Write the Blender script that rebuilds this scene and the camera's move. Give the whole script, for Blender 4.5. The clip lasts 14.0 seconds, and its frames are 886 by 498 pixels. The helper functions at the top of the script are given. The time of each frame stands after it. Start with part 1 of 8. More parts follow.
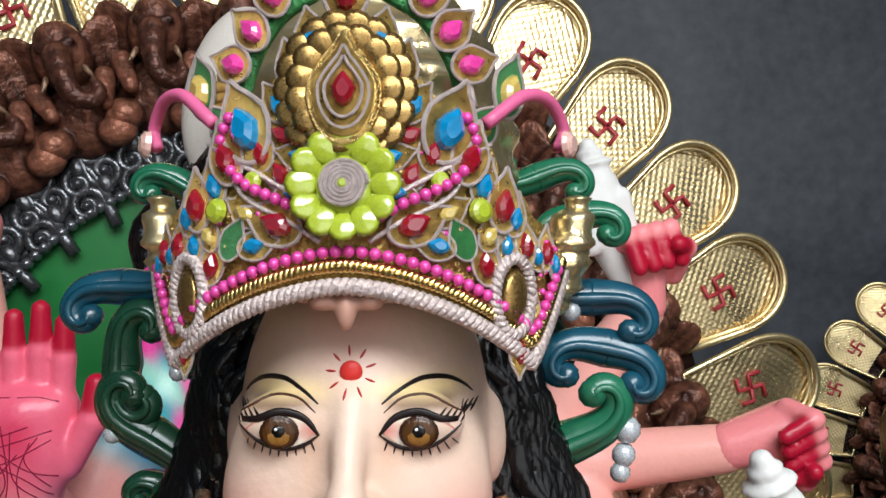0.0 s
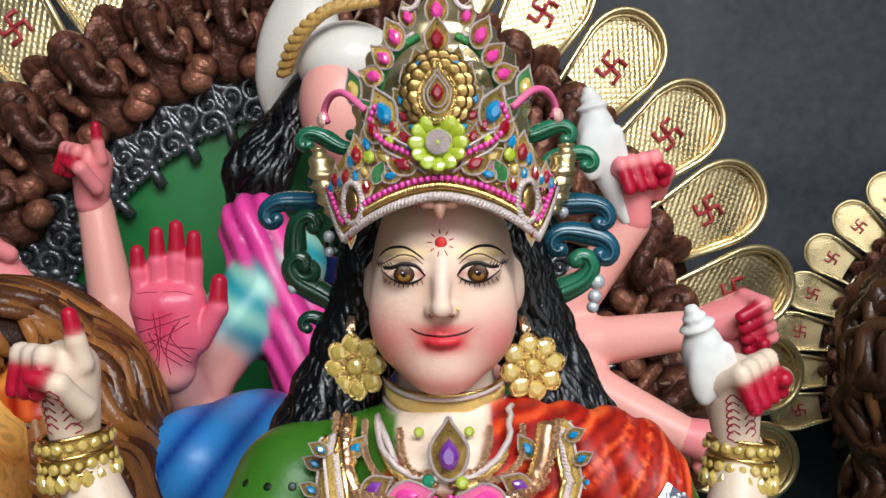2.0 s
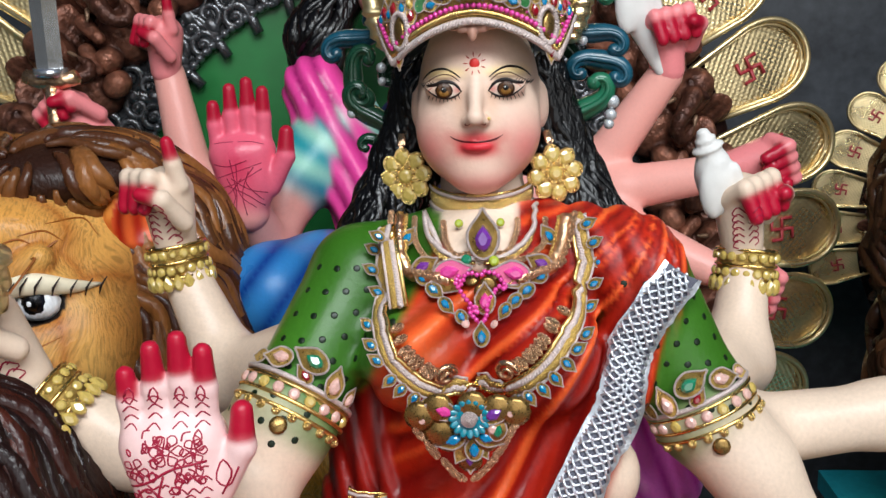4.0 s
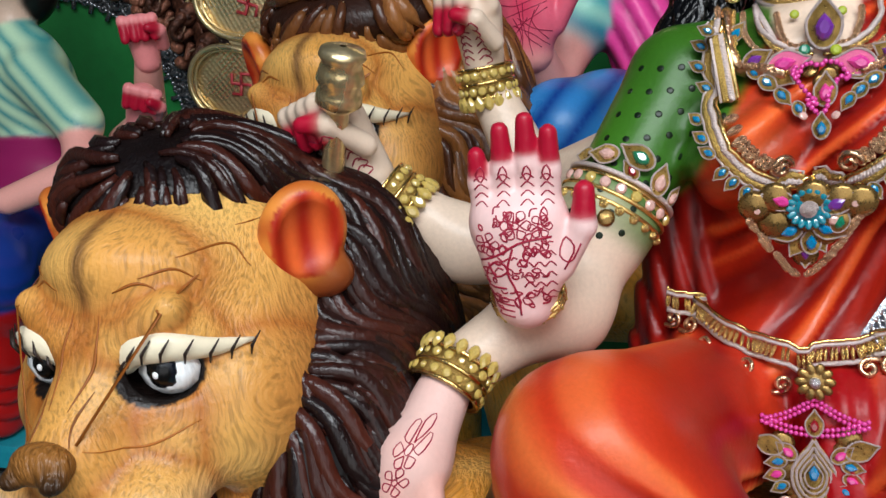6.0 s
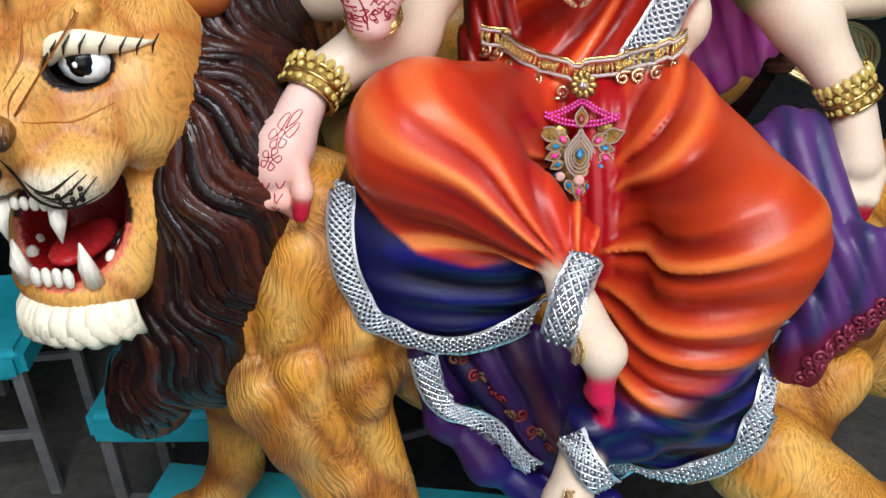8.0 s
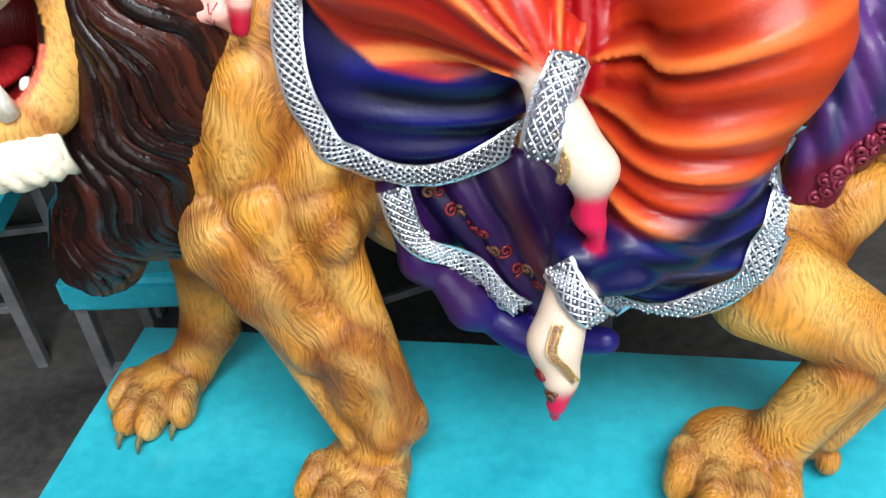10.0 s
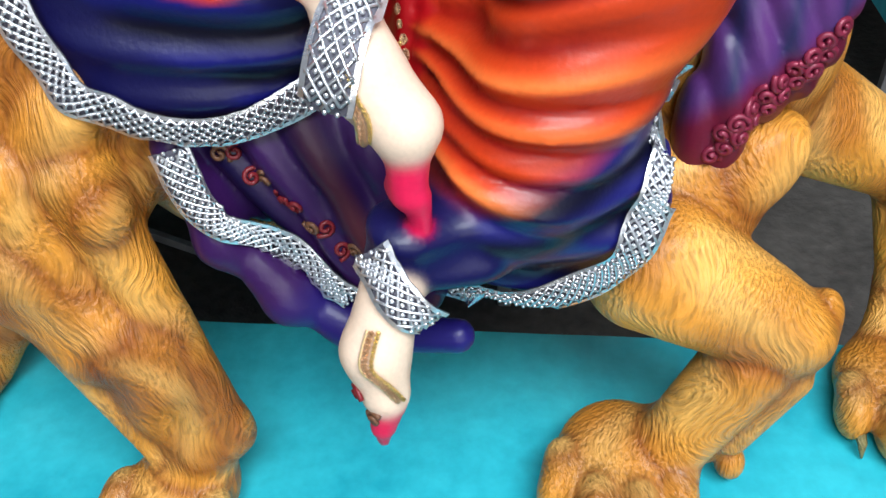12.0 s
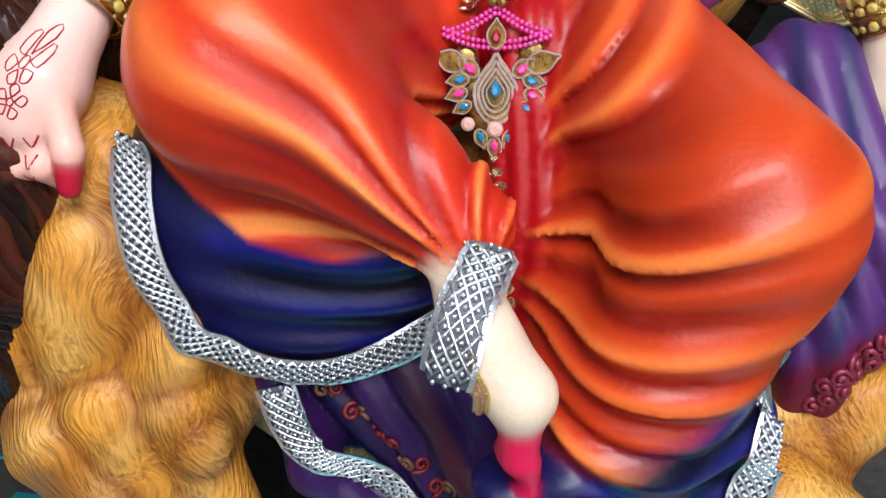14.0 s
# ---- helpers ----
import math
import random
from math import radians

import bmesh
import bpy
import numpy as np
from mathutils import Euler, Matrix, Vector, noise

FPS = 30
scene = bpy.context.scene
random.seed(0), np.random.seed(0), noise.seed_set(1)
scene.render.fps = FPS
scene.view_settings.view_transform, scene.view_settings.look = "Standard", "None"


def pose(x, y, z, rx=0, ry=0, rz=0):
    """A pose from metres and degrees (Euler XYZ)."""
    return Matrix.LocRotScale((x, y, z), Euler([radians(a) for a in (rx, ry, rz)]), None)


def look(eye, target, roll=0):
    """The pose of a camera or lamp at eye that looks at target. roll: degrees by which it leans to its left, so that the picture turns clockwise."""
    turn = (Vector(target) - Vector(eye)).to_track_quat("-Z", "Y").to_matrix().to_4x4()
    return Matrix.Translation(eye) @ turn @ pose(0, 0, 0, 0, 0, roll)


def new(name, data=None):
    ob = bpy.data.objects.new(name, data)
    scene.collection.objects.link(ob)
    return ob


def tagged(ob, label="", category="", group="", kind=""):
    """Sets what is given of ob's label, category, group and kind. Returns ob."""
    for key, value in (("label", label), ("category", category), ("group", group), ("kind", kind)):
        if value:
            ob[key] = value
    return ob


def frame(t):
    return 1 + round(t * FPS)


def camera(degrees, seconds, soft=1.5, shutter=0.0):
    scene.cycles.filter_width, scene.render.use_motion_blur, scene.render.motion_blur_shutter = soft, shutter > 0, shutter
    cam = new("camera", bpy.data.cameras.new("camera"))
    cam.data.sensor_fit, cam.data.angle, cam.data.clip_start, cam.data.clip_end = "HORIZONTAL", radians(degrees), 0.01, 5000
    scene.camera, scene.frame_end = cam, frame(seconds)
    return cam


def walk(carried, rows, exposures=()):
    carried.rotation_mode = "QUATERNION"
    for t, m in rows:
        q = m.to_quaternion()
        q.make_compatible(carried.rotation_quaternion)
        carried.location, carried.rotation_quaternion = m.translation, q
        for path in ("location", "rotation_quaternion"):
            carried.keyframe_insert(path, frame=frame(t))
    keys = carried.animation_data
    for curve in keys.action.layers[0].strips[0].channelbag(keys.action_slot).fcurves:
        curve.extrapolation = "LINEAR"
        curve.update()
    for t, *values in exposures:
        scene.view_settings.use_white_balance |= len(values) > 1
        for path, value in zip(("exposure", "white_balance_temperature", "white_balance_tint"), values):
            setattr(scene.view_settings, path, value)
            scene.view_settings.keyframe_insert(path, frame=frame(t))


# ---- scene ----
cam = camera(53.9, 14.0)
METRES, EYE, TILT, LEAN, TURN = 1.6, 1.79, 0.0, 0.0, 0.0
ROWS = [
    (0.0, 0.0, 0.0, 0.0, -0.0, -0.0, 0.0),
    (0.5, -0.009, -0.0462, 0.0004, 1.36, -0.31, 0.19),
    (1.0, -0.0312, -0.0906, -0.0061, 0.21, -1.74, 0.31),
    (1.5, -0.0361, -0.1577, -0.0028, -0.05, -2.92, 0.72),
    (2.0, -0.0144, -0.2084, -0.0006, 1.21, -4.68, 0.95),
    (4.5, 0.0015, -0.3162, -0.0444, 7.89, -12.87, 3.59),
    (5.0, -0.0207, -0.3245, -0.0515, 12.89, -13.52, 4.66),
    (5.5, -0.0386, -0.3335, -0.0636, 15.95, -15.06, 5.18),
    (6.0, -0.0531, -0.3458, -0.0839, 19.52, -17.91, 6.1),
    (6.5, -0.0385, -0.3745, -0.103, 18.36, -21.14, 5.19),
    (7.0, -0.0275, -0.4231, -0.104, 13.65, -23.2, 3.57),
    (7.5, -0.0241, -0.4909, -0.096, 11.4, -26.33, 2.96),
    (8.0, -0.0131, -0.5225, -0.1102, 9.93, -28.92, 2.18),
    (8.5, -0.0069, -0.5298, -0.1252, 7.87, -31.92, 2.39),
    (11.0, 0.0136, -0.4008, -0.2381, 9.39, -39.99, 5.31),
    (11.5, 0.0334, -0.3645, -0.2587, 7.39, -41.62, 4.1),
    (12.0, 0.0549, -0.3403, -0.2605, 5.23, -41.01, 2.42),
    (12.5, 0.0696, -0.3334, -0.2433, 3.34, -37.83, 0.63),
    (13.0, 0.0693, -0.3235, -0.2229, 2.9, -34.32, -0.09),
    (13.5, 0.0532, -0.3148, -0.2107, 4.22, -33.1, 0.73),
    (14.0, 0.0197, -0.3124, -0.2061, 8.73, -32.03, 2.33),
]
walk(cam, [(t, pose(0, 0, EYE, TILT, LEAN, TURN) @ pose(METRES * x, METRES * y, METRES * z, 90 + pitch, roll, yaw)) for t, x, y, z, yaw, pitch, roll in ROWS],
     [(0.0, -0.27), (2.0, -0.30), (5.0, -0.4), (6.5, -0.5), (7.5, -0.4), (8.7, 0.08), (11.0, 0.3), (12.5, 0.3), (14.0, 0.0)])

# ---- daylight: an assumed open-fronted shed under a bright sky ----
world = bpy.data.worlds.new("sky")
scene.world = world
world.use_nodes = True
sky = world.node_tree.nodes.new("ShaderNodeTexSky")
sky.sky_type, sky.sun_disc = "NISHITA", False
sky.sun_elevation, sky.sun_rotation = radians(48), radians(160)
world.node_tree.links.new(sky.outputs[0], world.node_tree.nodes["Background"].inputs[0])
world.node_tree.nodes["Background"].inputs[1].default_value = 0.05

sun = new("sun", bpy.data.lights.new("sun", "SUN"))
sun.data.energy, sun.data.angle, sun.data.color = 0.6, radians(14), (1, 0.96, 0.9)
sun.matrix_world = look((1.5, -4, 5), (0, 0, 1))

# added area lamps stand in for sky light through an unseen, assumed front and roof opening
front_fill = new("open_front_light", bpy.data.lights.new("open_front_light", "AREA"))
front_fill.data.shape, front_fill.data.size, front_fill.data.size_y = "RECTANGLE", 4.4, 2.4
front_fill.data.energy, front_fill.data.color = 56, (0.97, 0.98, 1.0)
front_fill.matrix_world = look((1.5, -3.3, 1.8), (-0.1, 0.4, 0.95))
overhead_fill = new("roof_opening_light", bpy.data.lights.new("roof_opening_light", "AREA"))
overhead_fill.data.shape, overhead_fill.data.size, overhead_fill.data.size_y = "RECTANGLE", 2.6, 1.1
overhead_fill.data.energy, overhead_fill.data.color = 165, (0.90, 0.96, 1.0)
overhead_fill.matrix_world = look((0.6, -1.55, 3.6), (0.0, 0.2, 0.9))


# ---- colours and materials ----
def rgb(r, g, b):
    """Linear colour from 0 to 255 values."""
    return np.array([((v / 255 + 0.055) / 1.055) ** 2.4 if v > 10 else v / 255 / 12.92 for v in (r, g, b)])


def mix(a, b, f):
    f = np.clip(f, 0, 1)
    f = f[:, None] if isinstance(f, np.ndarray) else f
    return a * (1 - f) + b * f


def material(name, color=(0.5, 0.5, 0.5), rough=0.5, metal=0.0, pigment=False, bump=0.0, scale=60.0, vary=0.15, coat=0.0, spots=0.0, stretch=(1, 1, 1), rough_vary=0.12, sheen_scale=6.0, random_tint=0.0):
    """A surface with grain and stains at two scales. pigment: the airbrushed colour, fold and crease shading included,
    is read from the mesh.
    """
    m = bpy.data.materials.new(name)
    m.use_nodes = True
    n, l = m.node_tree.nodes, m.node_tree.links
    p = n["Principled BSDF"]
    p.inputs["Metallic"].default_value = metal
    p.inputs["Coat Weight"].default_value = coat
    p.inputs["Coat Roughness"].default_value = 0.18
    p.inputs["Specular IOR Level"].default_value = 0.32 if pigment else 0.5
    co = n.new("ShaderNodeTexCoord")
    mp = n.new("ShaderNodeMapping")
    mp.inputs["Scale"].default_value = stretch
    l.new(co.outputs["Object"], mp.inputs[0])
    fine, broad = n.new("ShaderNodeTexNoise"), n.new("ShaderNodeTexNoise")
    fine.inputs["Scale"].default_value, fine.inputs["Detail"].default_value = scale, 4
    broad.inputs["Scale"].default_value, broad.inputs["Detail"].default_value = sheen_scale, 3
    l.new(mp.outputs[0], fine.inputs["Vector"])
    l.new(co.outputs["Object"], broad.inputs["Vector"])
    if pigment:
        base = n.new("ShaderNodeAttribute")
        base.attribute_name = "pigment"
        base = base.outputs["Color"]
    else:
        base = n.new("ShaderNodeRGB")
        base.outputs[0].default_value = (*color, 1)
        base = base.outputs[0]
    add = n.new("ShaderNodeMath")
    add.operation = "ADD"
    l.new(fine.outputs["Fac"], add.inputs[0])
    l.new(broad.outputs["Fac"], add.inputs[1])
    span = n.new("ShaderNodeMapRange")
    span.inputs[1].default_value, span.inputs[2].default_value = 0.6, 1.4
    span.inputs[3].default_value, span.inputs[4].default_value = 1 - vary, 1 + vary
    l.new(add.outputs[0], span.inputs[0])
    value = span.outputs[0]
    if random_tint:
        info = n.new("ShaderNodeObjectInfo")
        rr = n.new("ShaderNodeMapRange")
        rr.inputs[3].default_value, rr.inputs[4].default_value = 1 - random_tint, 1 + random_tint
        l.new(info.outputs["Random"], rr.inputs[0])
        mul = n.new("ShaderNodeMath")
        mul.operation = "MULTIPLY"
        l.new(value, mul.inputs[0])
        l.new(rr.outputs[0], mul.inputs[1])
        value = mul.outputs[0]
    tint = n.new("ShaderNodeVectorMath")
    tint.operation = "SCALE"
    l.new(base, tint.inputs[0])
    l.new(value, tint.inputs["Scale"])
    l.new(tint.outputs[0], p.inputs["Base Color"])
    rg = n.new("ShaderNodeMapRange")
    rg.inputs[1].default_value, rg.inputs[2].default_value = 0.3, 0.7
    rg.inputs[3].default_value, rg.inputs[4].default_value = max(0.03, rough - rough_vary), min(1, rough + rough_vary)
    l.new(broad.outputs["Fac"], rg.inputs[0])
    l.new(rg.outputs[0], p.inputs["Roughness"])
    if bump:
        bp = n.new("ShaderNodeBump")
        bp.inputs["Strength"].default_value, bp.inputs["Distance"].default_value = 0.6, bump
        l.new(fine.outputs["Fac"], bp.inputs["Height"])
        l.new(bp.outputs[0], p.inputs["Normal"])
    return m


def gem_material(name, color, rough=0.08):
    m = material(name, color, rough, 0.0, vary=0.25, scale=300, coat=1.0, rough_vary=0.05)
    m.node_tree.nodes["Principled BSDF"].inputs["Specular IOR Level"].default_value = 0.9
    return m


PAINT = material("airbrushed_satin_paint", pigment=True, rough=0.38, bump=0.0008, scale=180, vary=0.05, coat=0.08)
CLOTH = material("airbrushed_shaded_drapery", pigment=True, rough=0.40, bump=0.0006, scale=220, vary=0.10, coat=0.07)
GLOSSY = material("glossy_enamel_hair", pigment=True, rough=0.24, bump=0.004, scale=150, vary=0.3, coat=0.12, stretch=(1, 1, 0.35))


def fur_material(name, size, depth):
    """Airbrushed paint over short combed strokes of carved hair that turn with a slow drift."""
    m = material(name, pigment=True, rough=0.42, bump=0.002, scale=160, vary=0.09, coat=0.10)
    n, l = m.node_tree.nodes, m.node_tree.links
    co, drift, comb, strokes = n.new("ShaderNodeTexCoord"), n.new("ShaderNodeTexNoise"), n.new("ShaderNodeMapping"), n.new("ShaderNodeTexNoise")
    drift.inputs["Scale"].default_value, drift.inputs["Detail"].default_value = 9.0, 1.0
    l.new(co.outputs["Object"], drift.inputs["Vector"])
    bend = n.new("ShaderNodeVectorMath")
    bend.operation = "MULTIPLY_ADD"
    bend.inputs[1].default_value = (0.10, 0.10, 0.05)
    l.new(drift.outputs["Color"], bend.inputs[0])
    l.new(co.outputs["Object"], bend.inputs[2])
    comb.inputs["Rotation"].default_value = (0.0, radians(24), 0.0)
    comb.inputs["Scale"].default_value = (size, size * 0.6, size * 0.11)
    l.new(bend.outputs[0], comb.inputs[0])
    strokes.inputs["Scale"].default_value, strokes.inputs["Detail"].default_value = 1.0, 2.0
    l.new(comb.outputs[0], strokes.inputs["Vector"])
    old = n["Bump"]
    bp = n.new("ShaderNodeBump")
    bp.inputs["Strength"].default_value, bp.inputs["Distance"].default_value = 0.8, depth
    l.new(strokes.outputs["Fac"], bp.inputs["Height"])
    l.new(old.outputs[0], bp.inputs["Normal"])
    l.new(bp.outputs[0], n["Principled BSDF"].inputs["Normal"])
    # the colour is scaled down in the grooves between strokes
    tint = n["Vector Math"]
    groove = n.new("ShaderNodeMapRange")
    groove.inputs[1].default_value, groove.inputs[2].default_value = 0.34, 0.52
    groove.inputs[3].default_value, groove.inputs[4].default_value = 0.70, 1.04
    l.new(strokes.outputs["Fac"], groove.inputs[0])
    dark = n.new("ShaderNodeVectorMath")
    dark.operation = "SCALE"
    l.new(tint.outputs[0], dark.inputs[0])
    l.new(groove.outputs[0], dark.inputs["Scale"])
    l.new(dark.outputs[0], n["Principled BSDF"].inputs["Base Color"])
    return m


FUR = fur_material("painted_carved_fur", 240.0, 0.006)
LION_FACE = fur_material("painted_lion_face", 330.0, 0.0019)
BRONZE = material("antique_bronze_paint", pigment=True, rough=0.36, bump=0.012, scale=70, vary=0.65, metal=0.35)
GOLD = material("gold_foil", (0.78, 0.55, 0.20), 0.26, 1.0, bump=0.0012, scale=260, vary=0.25, random_tint=0.1)
PALE_GOLD = material("pale_gold_paint", (0.83, 0.66, 0.36), 0.3, 0.9, bump=0.0010, scale=160, vary=0.2, random_tint=0.06)
ZARI = material("gold_bead_zari", (0.55, 0.36, 0.10), 0.4, 0.8, bump=0.004, scale=620, vary=0.55, rough_vary=0.2)
COPPER = material("rose_gold_cast", (0.72, 0.45, 0.27), 0.28, 0.95, bump=0.003, scale=150, vary=0.25)
SILVER = material("silver_lace_foil", (0.74, 0.76, 0.80), 0.3, 0.85, bump=0.001, scale=300, vary=0.2, random_tint=0.12)
LACE_DARK = material("lace_backing", (0.10, 0.10, 0.13), 0.55, 0.3, vary=0.3)
CORD = material("silver_cord", (0.60, 0.49, 0.46), 0.45, 0.35, bump=0.003, scale=500, vary=0.3)
RED_GEM = gem_material("ruby_glass", (0.26, 0.004, 0.012))
BLUE_GEM = gem_material("turquoise_glass", (0.0, 0.20, 0.42))
PINK_GEM = gem_material("pink_glass", (0.72, 0.05, 0.30))
GREEN_GEM = gem_material("emerald_glass", (0.01, 0.20, 0.10))
LIME_GEM = gem_material("lime_sequin", (0.38, 0.46, 0.03), 0.16)
AMBER_GEM = gem_material("clear_rose_glass", (0.70, 0.42, 0.36))
VIOLET_GEM = gem_material("violet_glass", (0.16, 0.03, 0.28))
MIRROR_GOLD = gem_material("gold_mirror_stone", (0.56, 0.40, 0.10), 0.12)
PINK_BEAD = material("pink_pearl", (0.72, 0.06, 0.33), 0.25, 0.1, vary=0.12, coat=0.5)
GREEN_THREAD = material("green_bead_thread", (0.04, 0.22, 0.06), 0.4, 0.2, bump=0.003, scale=600, vary=0.4)
PINK_THREAD = material("pink_cord", (0.66, 0.12, 0.26), 0.45, vary=0.15)
BEAD_SILVER = material("gunmetal_beads", (0.30, 0.31, 0.33), 0.3, 0.85, vary=0.3)
RED_PAINT = material("red_symbol_paint", (0.42, 0.035, 0.045), 0.5, vary=0.15)
STEEL = material("scuffed_steel", (0.32, 0.32, 0.33), 0.5, 0.6, bump=0.001, vary=0.35, scale=30)
WHITE_PLASTER = material("unpainted_white_plaster", (0.70, 0.68, 0.65), 0.6, bump=0.002, scale=40, vary=0.08)
BLADE = material("polished_blade", (0.68, 0.70, 0.73), 0.25, 0.9, vary=0.1)
GREEN_BOARD = material("green_board_paint", (0.010, 0.17, 0.035), 0.4, vary=0.14, bump=0.001, scale=20)


def ground_material(name, a, b, scale, rough, bump):
    m = bpy.data.materials.new(name)
    m.use_nodes = True
    n, l = m.node_tree.nodes, m.node_tree.links
    p = n["Principled BSDF"]
    p.inputs["Roughness"].default_value = rough
    co = n.new("ShaderNodeTexCoord")
    t1, t2 = n.new("ShaderNodeTexNoise"), n.new("ShaderNodeTexNoise")
    t1.inputs["Scale"].default_value, t1.inputs["Detail"].default_value, t1.inputs["Distortion"].default_value = scale, 8, 0.6
    t2.inputs["Scale"].default_value, t2.inputs["Detail"].default_value = scale * 14, 6
    ramp = n.new("ShaderNodeValToRGB")
    ramp.color_ramp.elements[0].position, ramp.color_ramp.elements[1].position = 0.32, 0.72
    ramp.color_ramp.elements[0].color, ramp.color_ramp.elements[1].color = (*a, 1), (*b, 1)
    mx = n.new("ShaderNodeMath")
    mx.operation = "MULTIPLY_ADD"
    mx.inputs[1].default_value, mx.inputs[2].default_value = 0.45, 0.28
    ad = n.new("ShaderNodeMath")
    for t in (t1, t2):
        l.new(co.outputs["Object"], t.inputs["Vector"])
    l.new(t2.outputs["Fac"], mx.inputs[0])
    l.new(mx.outputs[0], ad.inputs[0])
    sub = n.new("ShaderNodeMath")
    sub.operation = "SUBTRACT"
    sub.inputs[1].default_value = 0.5
    l.new(t1.outputs["Fac"], sub.inputs[0])
    l.new(sub.outputs[0], ad.inputs[1])
    l.new(ad.outputs[0], ramp.inputs[0])
    l.new(ramp.outputs[0], p.inputs["Base Color"])
    bp = n.new("ShaderNodeBump")
    bp.inputs["Strength"].default_value, bp.inputs["Distance"].default_value = 0.7, bump
    l.new(t2.outputs["Fac"], bp.inputs["Height"])
    l.new(bp.outputs[0], p.inputs["Normal"])
    return m


TEAL_PAINT = ground_material("teal_table_paint", (0.010, 0.33, 0.43), (0.035, 0.52, 0.63), 3.5, 0.33, 0.0015)
FLOOR_DIRT = ground_material("trodden_concrete", (0.030, 0.027, 0.025), (0.11, 0.10, 0.092), 2.2, 0.85, 0.01)
SLATE_WALL = ground_material("dark_chalky_wall", (0.014, 0.017, 0.023), (0.066, 0.074, 0.088), 1.8, 0.55, 0.003)
PLASTER_WALL = ground_material("stained_plaster", (0.12, 0.115, 0.11), (0.22, 0.21, 0.20), 1.2, 0.85, 0.004)
ROOF_SHEET = ground_material("corrugated_roof_sheet", (0.16, 0.17, 0.18), (0.28, 0.29, 0.30), 1.5, 0.5, 0.003)


# ---- modelling clay: soft unions of cones and ellipsoids, meshed on a grid ----
def arr(v):
    return np.array(v, float)


class Cone:
    def __init__(s, a, b, ra, rb, col, k=0.02, fold=None, cut=False):
        s.a, s.b, s.ra, s.rb, s.col, s.k, s.fold, s.cut = arr(a), arr(b), ra, rb, col, k, fold, cut
        r = max(ra, rb)
        s.lo, s.hi = np.minimum(s.a, s.b) - r, np.maximum(s.a, s.b) + r

    def dist(s, p):
        ab = s.b - s.a
        t = np.clip((p - s.a) @ ab / (ab @ ab + 1e-12), 0, 1)
        d = np.sqrt((((p - s.a) - t[..., None] * ab) ** 2).sum(-1)) - (s.ra + (s.rb - s.ra) * t)
        return d + s.fold(p) if s.fold else d


class Egg:
    def __init__(s, c, r, col, k=0.02, turn=(0, 0, 0), fold=None, cut=False):
        s.c, s.r, s.col, s.k, s.fold, s.cut = arr(c), arr(r), col, k, fold, cut
        s.m = np.array(Euler([radians(v) for v in turn]).to_matrix())
        e = np.sqrt(((s.m * s.r) ** 2).sum(1))
        s.lo, s.hi = s.c - e, s.c + e

    def dist(s, p):
        q = (p - s.c) @ s.m
        k0 = np.sqrt(((q / s.r) ** 2).sum(-1))
        k1 = np.sqrt(((q / s.r ** 2) ** 2).sum(-1)) + 1e-9
        d = k0 * (k0 - 1) / k1
        return d + s.fold(p) if s.fold else d


